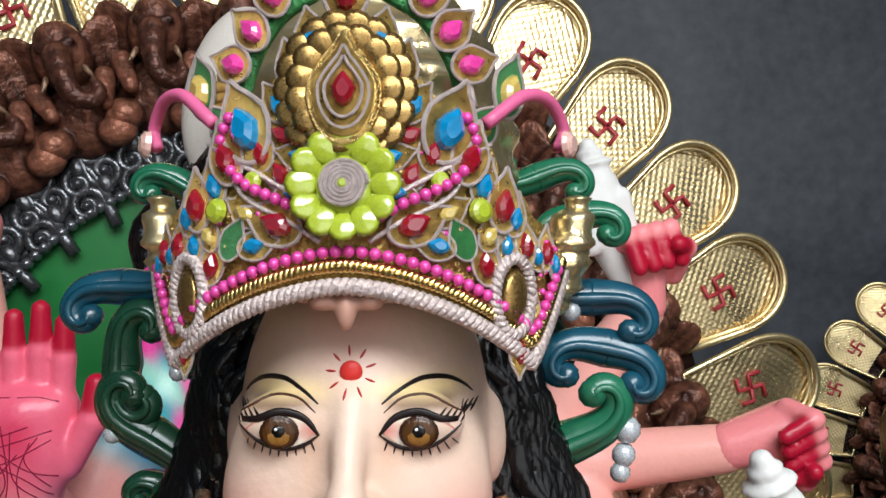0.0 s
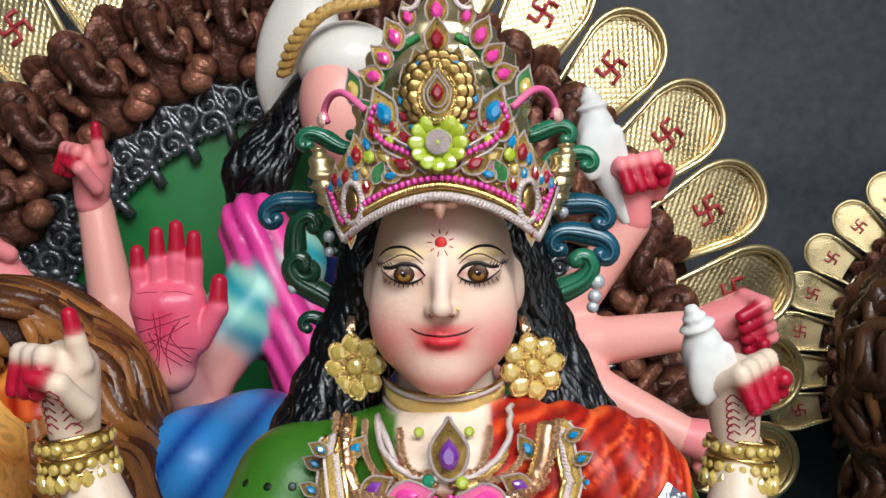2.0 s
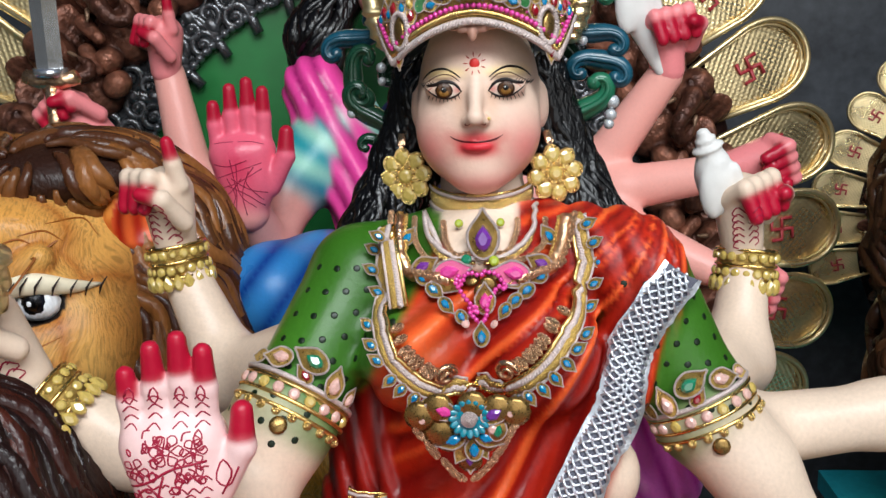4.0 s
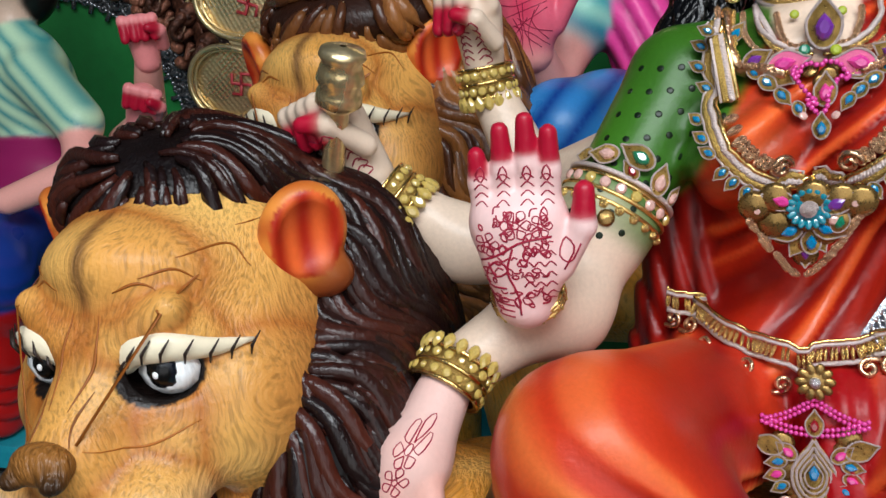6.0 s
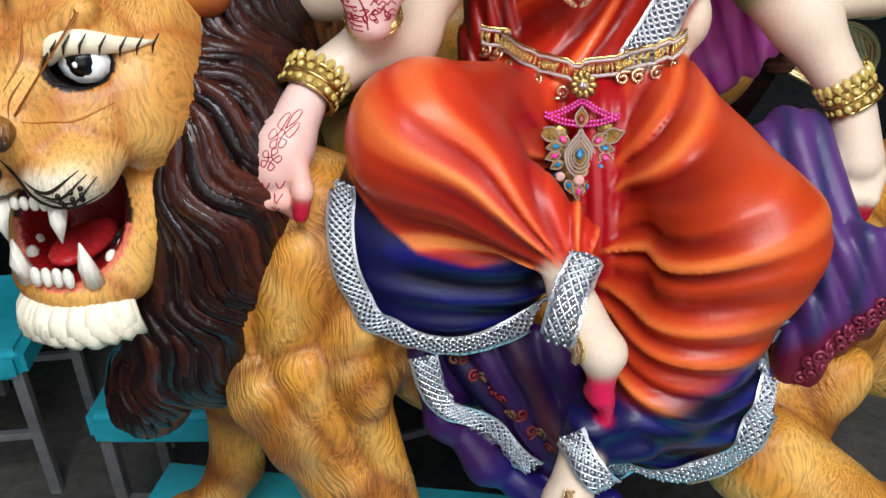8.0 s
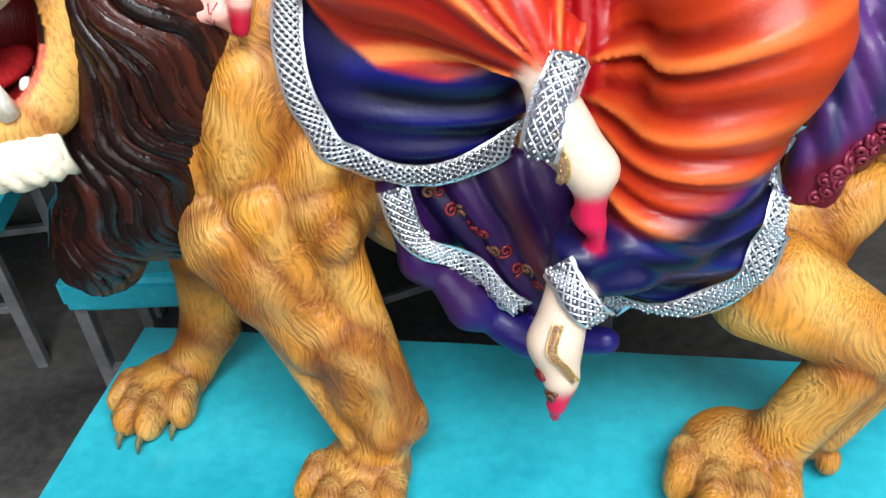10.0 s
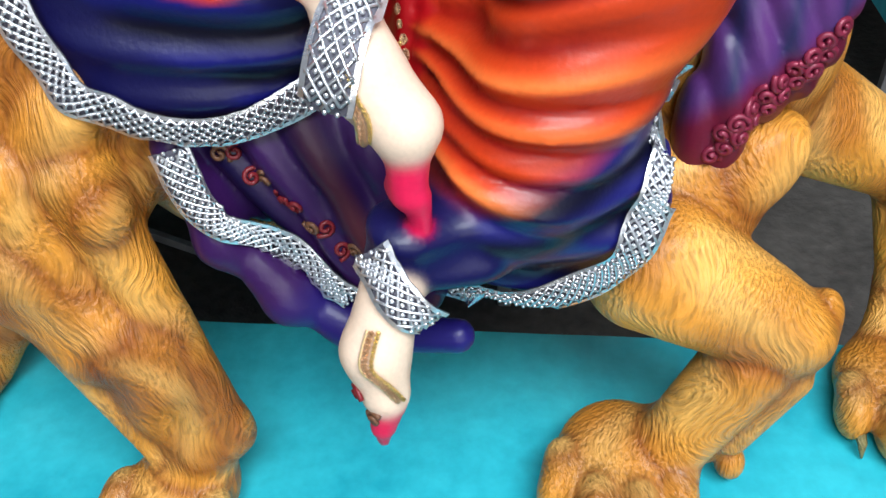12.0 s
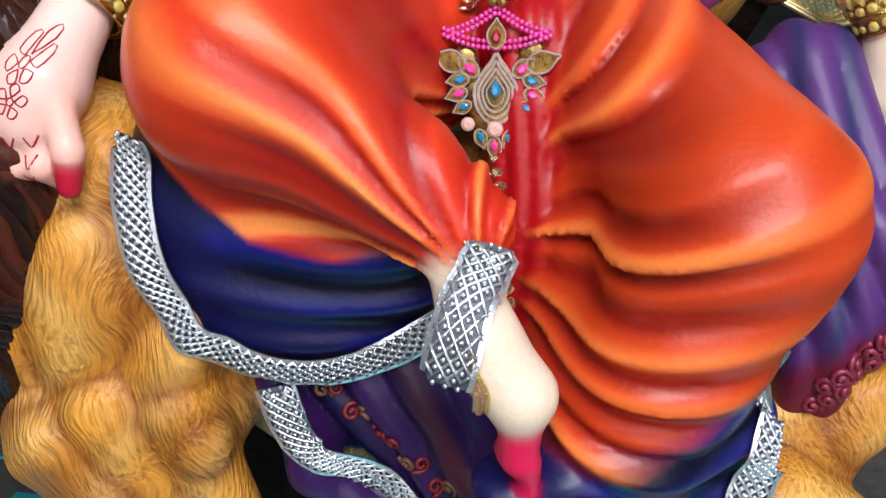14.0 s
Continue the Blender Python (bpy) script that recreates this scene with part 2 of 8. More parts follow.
def carve(prims, res, soft=0.005, crease=None):
    """Vertices, quads and pigments of the soft union of prims. crease: a colour that shades the joins between prims."""
    pad = 3 * res + 0.012
    lo = np.min([p.lo for p in prims if not p.cut], axis=0) - pad
    hi = np.max([p.hi for p in prims if not p.cut], axis=0) + pad
    n = np.ceil((hi - lo) / res).astype(int) + 1
    ax = [lo[i] + res * np.arange(n[i]) for i in range(3)]
    f = np.full(n, 0.5, np.float32)
    for p in prims:
        mg = p.k + 0.02 + res
        i0 = np.clip(((p.lo - mg - lo) / res).astype(int), 0, n - 1)
        i1 = np.clip(((p.hi + mg - lo) / res).astype(int) + 2, 1, n)
        sl = tuple(slice(a, b) for a, b in zip(i0, i1))
        g = np.stack(np.meshgrid(*[ax[i][sl[i]] for i in range(3)], indexing="ij"), -1)
        d = p.dist(g).astype(np.float32)
        o = f[sl]
        if p.cut:
            h = np.clip(0.5 - 0.5 * (o + d) / p.k, 0, 1)
            f[sl] = o * (1 - h) - d * h + p.k * h * (1 - h)
        else:
            h = np.clip(0.5 + 0.5 * (d - o) / p.k, 0, 1)
            f[sl] = d * (1 - h) + o * h - p.k * h * (1 - h)
    ins = f < 0
    acc = np.zeros((*(n - 1), 3), np.float32)
    cnt = np.zeros(n - 1, np.float32)
    corner = [(i, j, k) for i in (0, 1) for j in (0, 1) for k in (0, 1)]

    def sub(a, c):
        return a[c[0]:n[0] - 1 + c[0], c[1]:n[1] - 1 + c[1], c[2]:n[2] - 1 + c[2]]

    for c in corner:
        for axis in range(3):
            if c[axis] == 0:
                e = list(c)
                e[axis] = 1
                fa, fb = sub(f, c), sub(f, e)
                w = np.nonzero((fa < 0) != (fb < 0))
                t = fa[w] / (fa[w] - fb[w])
                q = np.tile(np.array(c, np.float32), (len(t), 1))
                q[:, axis] += t
                acc[w] += q
                cnt[w] += 1
    cells = np.nonzero(cnt)
    idx = np.full(n - 1, -1, np.int64)
    idx[cells] = np.arange(len(cells[0]))
    v = (np.stack(cells, 1) + acc[cells] / cnt[cells][:, None]) * res + lo
    quads = []
    for axis in range(3):
        u, w = (axis + 1) % 3, (axis + 2) % 3
        a = ins.take(range(n[axis] - 1), axis)
        b = ins.take(range(1, n[axis]), axis)
        e = np.stack(np.nonzero(a != b), 1)
        e = e[(e[:, u] > 0) & (e[:, w] > 0) & (e[:, u] < n[u] - 1) & (e[:, w] < n[w] - 1)]
        flip = a[tuple(e.T)]
        cs = []
        for du, dw in ((0, 0), (1, 0), (1, 1), (0, 1)):
            g = e.copy()
            g[:, u] -= du
            g[:, w] -= dw
            cs.append(idx[tuple(g.T)])
        q = np.stack(cs, 1)
        q[~flip] = q[~flip][:, ::-1]
        quads.append(q)
    quads = np.concatenate(quads)
    solid = [p for p in prims if not p.cut]
    ds = np.stack([p.dist(v) for p in solid], 1)
    wt = np.exp(-(ds - ds.min(1, keepdims=True)) / soft)
    wt /= wt.sum(1, keepdims=True)
    col = np.zeros((len(v), 3))
    for i, p in enumerate(solid):
        sel = np.nonzero(wt[:, i] > 0.01)[0]
        if len(sel):
            col[sel] += wt[sel, i:i + 1] * (p.col(v[sel]) if callable(p.col) else p.col)
    # shading put into the colour: joins between parts take the crease colour
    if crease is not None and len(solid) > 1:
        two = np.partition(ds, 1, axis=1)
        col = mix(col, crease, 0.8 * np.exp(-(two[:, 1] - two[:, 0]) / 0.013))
    return v, quads, col


class Build:
    """Gathers one mesh out of many pieces, with a pigment for each vertex."""

    def __init__(s):
        s.v, s.f, s.c, s.m, s.n = [], [], [], [], 0

    def add(s, v, f, col, mat=0):
        v = np.asarray(v, float)
        s.v.append(v)
        s.f += [tuple(int(i) + s.n for i in q) for q in f]
        s.c.append(np.broadcast_to(col, (len(v), 3)) if not callable(col) else col(v))
        s.m += [mat] * len(f)
        s.n += len(v)
        return s

    def clay(s, prims, res, mat=0, soft=0.005, crease=None):
        v, q, c = carve(prims, res, soft, crease)
        s.add(v, q, c, mat)
        return v, q

    def tube(s, path, radii, col, mat=0, sides=7, flat=1.0, up=(0, -1, 0)):
        path = np.asarray(path, float)
        radii = np.broadcast_to(radii, (len(path),))
        tg = np.gradient(path, axis=0)
        tg /= np.linalg.norm(tg, axis=1)[:, None] + 1e-9
        b = np.cross(tg, np.broadcast_to(arr(up), tg.shape))
        b /= np.linalg.norm(b, axis=1)[:, None] + 1e-9
        c = np.cross(b, tg)
        a = np.arange(sides) * 2 * math.pi / sides
        ring = path[:, None] + radii[:, None, None] * (np.cos(a)[None, :, None] * b[:, None] + flat * np.sin(a)[None, :, None] * c[:, None])
        v = ring.reshape(-1, 3)
        f = [(i * sides + j, i * sides + (j + 1) % sides, (i + 1) * sides + (j + 1) % sides, (i + 1) * sides + j) for i in range(len(path) - 1) for j in range(sides)]
        f += [tuple(range(sides))[::-1], tuple((len(path) - 1) * sides + j for j in range(sides))]
        return s.add(v, f, col, mat)

    def ball(s, c, r, col, mat=0, seg=10, rings=6, turn=None):
        th, ph = np.meshgrid(np.arange(rings + 1) * math.pi / rings, np.arange(seg) * 2 * math.pi / seg, indexing="ij")
        v = np.stack([np.sin(th) * np.cos(ph), np.sin(th) * np.sin(ph), np.cos(th)], -1).reshape(-1, 3) * arr(r)
        if turn is not None:
            v = v @ np.array(turn.to_3x3()).T
        f = [(i * seg + j, (i + 1) * seg + j, (i + 1) * seg + (j + 1) % seg, i * seg + (j + 1) % seg) for i in range(rings) for j in range(seg)]
        return s.add(v + arr(c), f, col, mat)

    def tree(s):
        from mathutils.bvhtree import BVHTree
        return BVHTree.FromPolygons([tuple(p) for p in np.concatenate(s.v)], s.f)

    def mesh(s, name, mats):
        me = bpy.data.meshes.new(name)
        me.from_pydata(np.concatenate(s.v).tolist(), [], s.f)
        for m in mats if isinstance(mats, (list, tuple)) else [mats]:
            me.materials.append(m)
        me.polygons.foreach_set("material_index", s.m)
        me.polygons.foreach_set("use_smooth", [True] * len(s.f))
        at = me.color_attributes.new("pigment", "FLOAT_COLOR", "POINT")
        c = np.concatenate(s.c)
        at.data.foreach_set("color", np.concatenate([np.clip(c, 0.002, 0.95), np.ones((len(c), 1))], 1).ravel())
        me.update()
        return me


def thing(name, data, label, category, group="", kind=""):
    return tagged(new(name, data), label, category, group, kind)


def piece(name, data, parent, m=None, label=""):
    ob = new(name, data)
    ob.parent = parent
    if m is not None:
        ob.matrix_basis = m
    return tagged(ob, label) if label else ob


def curve_points(ctrl, n):
    """n points of a smooth line through the control points."""
    c = np.asarray(ctrl, float)
    c = np.concatenate([[2 * c[0] - c[1]], c, [2 * c[-1] - c[-2]]])
    out = []
    for t in np.linspace(0, len(c) - 3 - 1e-6, n):
        i = int(t)
        u = t - i
        p0, p1, p2, p3 = c[i:i + 4]
        out.append(0.5 * ((2 * p1) + (p2 - p0) * u + (2 * p0 - 5 * p1 + 4 * p2 - p3) * u * u + (3 * p1 - p0 - 3 * p2 + p3) * u ** 3))
    return np.array(out)


def drape(tree, pts, off, way=(0, 1, 0), back=0.5):
    """Lays points onto a surface along a direction, lifted by off. Points that miss keep their place."""
    way = Vector(way).normalized()
    out, nor = [], []
    for p in pts:
        p = Vector(p)
        q, nn, _, _ = tree.ray_cast(p - way * back, way)
        if q is None:
            q, nn, _, _ = tree.find_nearest(p)
        if nn.dot(way) > 0:
            nn = -nn
        out.append(q + nn * off)
        nor.append(nn)
    return np.array(out), np.array(nor)


def facing(p, normal, turn=0.0, scale=1.0):
    """A pose whose z points along the normal and whose y points up along the surface."""
    z = Vector(normal).normalized()
    y = Vector((0, 0, 1)) - z * z.z
    y = y.normalized() if y.length > 1e-3 else Vector((0, 1, 0))
    x = y.cross(z)
    m = Matrix((x, y, z)).transposed().to_4x4()
    m.translation = Vector(p)
    return m @ pose(0, 0, 0, 0, 0, turn) @ Matrix.Scale(scale, 4)


def lock(tree, start, flow, length, steps, wiggle, waves, phase, lift):
    """A wavy strand that follows a surface along a flow direction."""
    p = Vector(start)
    out = []
    for i in range(steps):
        q, nn, _, _ = tree.find_nearest(p)
        d = Vector(flow(q))
        d -= nn * d.dot(nn)
        d = d.normalized() if d.length > 1e-4 else Vector((0, 0, -1))
        side = nn.cross(d)
        f = i / (steps - 1)
        out.append(q + nn * lift * (0.6 + 0.5 * math.sin(f * math.pi)) + side * wiggle * math.sin(phase + waves * 2 * math.pi * f))
        p = q + d * (length / steps)
    return np.array(out)


def lock_radii(n, r):
    f = np.linspace(0, 1, n)
    return r * (0.35 + 0.65 * np.sin(np.clip(f * 1.15, 0, 1) * math.pi) ** 0.6) * np.where(f > 0.9, 0.6, 1.0)


# ---- the shed ----
def box_data(name, sx, sy, sz, mat, bevel=0.0, z0=0.0):
    bm = bmesh.new()
    bmesh.ops.create_cube(bm, size=1)
    for v in bm.verts:
        v.co = Vector((v.co.x * sx, v.co.y * sy, (v.co.z + 0.5) * sz + z0))
    if bevel:
        bmesh.ops.bevel(bm, geom=bm.edges[:], offset=bevel, segments=2, affect="EDGES", profile=0.6)
    me = bpy.data.meshes.new(name)
    bm.to_mesh(me)
    bm.free()
    me.materials.append(mat)
    return me


def slab(name, x0, x1, y0, y1, z0, z1, mat, label, category, bevel=0.0):
    ob = thing(name, box_data(name, x1 - x0, y1 - y0, z1 - z0, mat, bevel), label, category, kind="structure")
    ob.location = ((x0 + x1) / 2, (y0 + y1) / 2, z0)
    return ob


def uneven_sheet(name, x0, x1, y0, y1, step, amp, mat):
    nx, ny = int((x1 - x0) / step) + 1, int((y1 - y0) / step) + 1
    v = [(x0 + i * step, y0 + j * step, amp * noise.fractal(Vector((x0 + i * step, y0 + j * step, 3.1)) * 1.7, 1.0, 2.0, 4)) for j in range(ny) for i in range(nx)]
    f = [(j * nx + i, j * nx + i + 1, (j + 1) * nx + i + 1, (j + 1) * nx + i) for j in range(ny - 1) for i in range(nx - 1)]
    me = bpy.data.meshes.new(name)
    me.from_pydata(v, [], f)
    me.polygons.foreach_set("use_smooth", [True] * len(f))
    me.materials.append(mat)
    return me


thing("floor", uneven_sheet("floor", -5, 5, -4, 3, 0.06, 0.012, FLOOR_DIRT), "trodden grey-brown concrete and dirt workshop floor", "floor", kind="structure")
slab("wall_back", -5, 5, 2.75, 2.9, -0.05, 4.2, SLATE_WALL, "dark slate-grey workshop wall with chalky streaks", "wall")
# side walls and roof are out of view, added to limit the light
slab("wall_left", -5.15, -5, -4, 2.9, -0.05, 4.2, PLASTER_WALL, "unseen stained grey plaster side wall that closes in the light", "wall")
slab("wall_right", 5, 5.15, -4, 2.9, -0.05, 4.2, PLASTER_WALL, "unseen stained grey plaster side wall that closes in the light", "wall")
slab("ceiling", -5.15, 5.15, 0.9, 2.9, 4.2, 4.3, ROOF_SHEET, "unseen grey sheet roof that closes in the light", "ceiling")
slab("ceiling_front", -5.15, 5.15, -4, -1.6, 4.2, 4.3, ROOF_SHEET, "unseen grey sheet roof beside an assumed roof opening", "ceiling")


# ---- display tables ----
def table_frame(parent, w, d, h, lean=0.0):
    tube = box_data("leg", 0.03, 0.03, h, STEEL, 0.004)
    for sx in (-1, 1):
        for sy in (-1, 1):
            piece("leg", tube, parent, pose(sx * (w / 2 - 0.05), sy * (d / 2 - 0.03), 0))
    for sy in (-1, 1):
        piece("rail", box_data("rail", w - 0.1, 0.022, 0.03, STEEL, 0.003), parent, pose(0, sy * (d / 2 - 0.035), h * 0.82))
        brace = box_data("brace", math.hypot(w * 0.4, h * 0.6), 0.016, 0.02, STEEL, 0.002)
        piece("brace", brace, parent, pose(-w * 0.2, sy * (d / 2 - 0.05), h * 0.45, 0, math.degrees(math.atan2(h * 0.6, w * 0.4)), 0))
        piece("brace", brace, parent, pose(w * 0.22, sy * (d / 2 - 0.05), h * 0.45, 0, -math.degrees(math.atan2(h * 0.6, w * 0.4)), 0))


def teal_top(w, d, t, bevel):
    bm = bmesh.new()
    bmesh.ops.create_grid(bm, x_segments=int(w / 0.03), y_segments=max(4, int(d / 0.03)), size=0.5)
    for v in bm.verts:
        v.co = Vector((v.co.x * w, v.co.y * d, 0))
    top = bmesh.ops.extrude_face_region(bm, geom=bm.faces[:])
    for g in top["geom"]:
        if isinstance(g, bmesh.types.BMVert):
            g.co.z += t
            g.co.z += 0.0022 * noise.noise(g.co * 9)
    bmesh.ops.recalc_face_normals(bm, faces=bm.faces[:])
    me = bpy.data.meshes.new("tabletop")
    bm.to_mesh(me)
    bm.free()
    me.materials.append(TEAL_PAINT)
    return me


TABLE_Z = 0.45
table = thing("display_table", None, "teal-painted display table under the lion on a steel frame", "table")
table.location = (-0.05, 0.02, 0)
piece("tabletop", teal_top(1.52, 0.62, 0.07, 0.01), table, pose(0, 0, TABLE_Z - 0.07))
table_frame(table, 1.5, 0.6, TABLE_Z - 0.07)


def stool(x, y, turn, w, d, h, label):
    s = thing("stool", None, label, "stool", "teal stools in the workshop")
    s.matrix_world = pose(x, y, 0, 0, 0, turn)
    bm = bmesh.new()
    bmesh.ops.create_cube(bm, size=1)
    for v in bm.verts:
        v.co = Vector((v.co.x * w, v.co.y * d, v.co.z * 0.09))
    bmesh.ops.bevel(bm, geom=bm.edges[:], offset=0.02, segments=3, affect="EDGES")
    me = bpy.data.meshes.new("seat")
    bm.to_mesh(me)
    bm.free()
    me.materials.append(TEAL_PAINT)
    piece("seat", me, s, pose(0, 0, h - 0.045))
    leg = box_data("leg", 0.028, 0.028, h - 0.07, STEEL, 0.003)
    for sx in (-1, 1):
        for sy in (-1, 1):
            piece("leg", leg, s, pose(sx * (w / 2 - 0.03), sy * (d / 2 - 0.03), 0))
    bar = box_data("stretcher", w - 0.08, 0.02, 0.02, STEEL, 0.002)
    for sy in (-1, 1):
        piece("stretcher", bar, s, pose(0, sy * (d / 2 - 0.03), h * 0.4))
    return s


stool(-0.90, 0.60, 8, 0.36, 0.30, 0.46, "teal-painted stool with worn steel legs on the floor")
stool(1.42, 1.55, -12, 0.62, 0.42, 0.46, "teal-painted stool with crossed steel legs on the floor")
stool(-1.62, 0.75, 15, 0.5, 0.4, 0.46, "teal-painted stool in the shade of the workshop")


# ---- the oval back panels of the idols ----
def along(a, b, deg, r=1.0):
    return a * r * math.cos(radians(deg)), b * r * math.sin(radians(deg))


def petal_meshes():
    """A gold petal tray: rim, woven floor and the painted symbol, tip towards +y."""
    w, h = 0.105, 0.16
    out = []
    for k in range(24):
        a = math.pi * k / 23
        out.append((w * math.cos(a) ** 1, 0.03 + (h - 0.03) * math.sin(a) ** 0.8))
    loop = [(w * 0.72, -h)] + out + [(-w * 0.72, -h)]
    path = [(x, y, 0.02) for x, y in loop]
    rim = Build()
    rim.tube(path + [path[0]], 0.0085, (1, 1, 1), sides=8, up=(0, 0, 1))
    rim.tube([(x * 0.9, y * 0.9 if y > 0 else y, 0.016) for x, y in loop], 0.004, (1, 1, 1), sides=6, up=(0, 0, 1))
    tray = Build()
    n = 60
    grid, quads = [], []
    for j in range(n + 1):
        y = -h + 2 * h * j / n
        half = w * (0.72 + 0.28 * min(1, (y + h) / (h + 0.03))) if y < 0.03 else w * math.sqrt(max(0.0, 1 - ((y - 0.03) / (h - 0.03)) ** 2.3))
        for i in range(n + 1):
            x = (2 * i / n - 1) * half * 0.99
            weave = 0.0042 * (abs(math.sin((x + y) * 165)) * abs(math.sin((x - y) * 165))) ** 0.7
            grid.append((x, y, weave))
    quads = [(j * (n + 1) + i, j * (n + 1) + i + 1, (j + 1) * (n + 1) + i + 1, (j + 1) * (n + 1) + i) for j in range(n) for i in range(n)]
    tray.add(grid, quads, (1, 1, 1))
    sign = Build()
    s, t = 0.030, 0.0055
    for k in range(4):
        c, sn = math.cos(k * math.pi / 2), math.sin(k * math.pi / 2)
        arm = [(0, 0), (0, s), (s * 0.95, s * 1.02)]
        sign.tube([(x * c - y * sn, x * sn + y * c, 0.009) for x, y in arm], t, (1, 1, 1), sides=6, flat=0.5, up=(0, 0, 1))
    return rim.mesh("rim", PALE_GOLD), tray.mesh("tray", PALE_GOLD), sign.mesh("symbol", RED_PAINT)


PETAL = petal_meshes()


def elephant_mesh():
    """A small seated elephant figure in relief."""
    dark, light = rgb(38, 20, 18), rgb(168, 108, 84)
    # relief shading is put into the colour: raised parts lighter, crevices dark
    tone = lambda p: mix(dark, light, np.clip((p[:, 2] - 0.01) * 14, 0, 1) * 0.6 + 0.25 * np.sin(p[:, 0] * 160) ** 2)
    b = Build()
    prims = [Egg((0, -0.055, 0.015), (0.068, 0.062, 0.05), tone, 0.008), Egg((0, 0.04, 0.045), (0.044, 0.05, 0.045), tone, 0.008), Egg((0, 0.072, 0.052), (0.032, 0.024, 0.034), tone, 0.008),
             Egg((-0.064, 0.048, 0.032), (0.040, 0.048, 0.009), tone, 0.004, (18, -28, 10)), Egg((0.064, 0.048, 0.032), (0.040, 0.048, 0.009), tone, 0.004, (18, 28, -10)),
             Egg((-0.064, 0.046, 0.046), (0.026, 0.032, 0.008), dark, 0.003, (18, -28, 10), cut=True), Egg((0.064, 0.046, 0.046), (0.026, 0.032, 0.008), dark, 0.003, (18, 28, -10), cut=True),
             Egg((-0.048, -0.088, 0.058), (0.030, 0.026, 0.026), tone, 0.004), Egg((0.048, -0.088, 0.058), (0.030, 0.026, 0.026), tone, 0.004),
             Cone((-0.052, -0.005, 0.055), (-0.034, -0.048, 0.080), 0.017, 0.012, tone, 0.004), Cone((0.052, -0.005, 0.055), (0.046, -0.048, 0.078), 0.017, 0.012, tone, 0.004),
             Cone((-0.024, 0.005, 0.085), (-0.034, -0.016, 0.095), 0.006, 0.003, rgb(150, 120, 96), 0.002), Cone((0.034, 0.008, 0.085), (0.044, -0.012, 0.095), 0.006, 0.003, rgb(150, 120, 96), 0.002),
             Egg((-0.02, 0.052, 0.084), (0.010, 0.007, 0.007), dark, 0.002), Egg((0.022, 0.052, 0.084), (0.010, 0.007, 0.007), dark, 0.002)]
    trunk = curve_points([(0.0, 0.035, 0.088), (0.004, 0.0, 0.104), (0.010, -0.030, 0.108), (0.030, -0.046, 0.102), (0.046, -0.034, 0.096), (0.042, -0.018, 0.094)], 15)
    for i in range(14):
        prims.append(Cone(trunk[i], trunk[i + 1], 0.0195 - 0.0009 * i + 0.0012 * (i % 2), 0.0185 - 0.0009 * i, tone, 0.003))
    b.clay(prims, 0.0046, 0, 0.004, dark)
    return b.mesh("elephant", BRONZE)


ELEPHANT = elephant_mesh()


def spiral(r0, turns, n, rise=0.0, lead=0.0):
    a = np.linspace(0, turns * 2 * math.pi, n)
    r = r0 * (1 - 0.82 * a / a[-1])
    pts = np.stack([r * np.cos(a), r * np.sin(a), rise * a / a[-1]], 1)
    if lead:
        pts = np.concatenate([[[r0, -lead, 0], [r0 * 1.03, -lead * 0.5, 0]], pts])
    return pts


def scroll_mesh(name, mat, col=(1, 1, 1)):
    b = Build()
    for sgn, ox, oy in ((1, 0.0, 0.0), (-1, 0.05, 0.045)):
        p = spiral(0.03, 1.4, 26, 0.006, 0.05)
        p[:, 0] = p[:, 0] * sgn + ox
        p[:, 1] = p[:, 1] * sgn + oy
        b.tube(p, np.linspace(0.012, 0.006, len(p)), col, sides=7, up=(0, 0, 1))
        b.ball((ox, oy, 0.008), 0.010, col)
    b.ball((0.04, -0.02, 0.004), (0.014, 0.02, 0.012), col)
    return b.mesh(name, mat)


BLACK_SILVER = material("rubbed_black_silver", (0.13, 0.132, 0.14), 0.30, 0.75, bump=0.003, scale=120, vary=0.6, rough_vary=0.2)
FRAME_SCROLL = scroll_mesh("scroll", BLACK_SILVER)


def ring_mesh(name, a0, b0, a1, b1, depth, mat, n=96, col=(1, 1, 1)):
    b = Build()
    v, f = [], []
    for i in range(n):
        d = 360 * i / n
        for a, bb, z in ((a0, b0, 0), (a0, b0, depth * 0.8), ((a0 + a1) / 2, (b0 + b1) / 2, depth), (a1, b1, depth * 0.8), (a1, b1, 0)):
            x, y = along(a, bb, d)
            v.append((x, y, z))
    for i in range(n):
        j = (i + 1) % n
        f += [(i * 5 + k, j * 5 + k, j * 5 + k + 1, i * 5 + k + 1) for k in range(4)]
    return b.add(v, f, col).mesh(name, mat)


def disc_mesh(name, a, bb, depth, mat, n=96):
    b = Build()
    rim = [(*along(a, bb, 360 * i / n), depth) for i in range(n)]
    low = [(x, y, 0) for x, y, _ in rim]
    v = rim + low + [(0, 0, depth), (0, 0, 0)]
    f = [(i, (i + 1) % n, 2 * n) for i in range(n)] + [((i + 1) % n + n, i + n, 2 * n + 1) for i in range(n)]
    f += [(i, i + n, (i + 1) % n + n, (i + 1) % n) for i in range(n)]
    me = b.add(v, f, (1, 1, 1)).mesh(name, mat)
    me.polygons.foreach_set("use_smooth", [False] * len(me.polygons))
    return me


PANEL_BOARD = disc_mesh("board", 0.66, 0.78, 0.03, GREEN_BOARD)
PANEL_FRAME = ring_mesh("frame", 0.63, 0.75, 0.77, 0.88, 0.055, BLACK_SILVER)
PANEL_BAND = ring_mesh("band", 0.77, 0.88, 1.03, 1.10, 0.03, BRONZE, col=rgb(40, 22, 19))
one = Build()
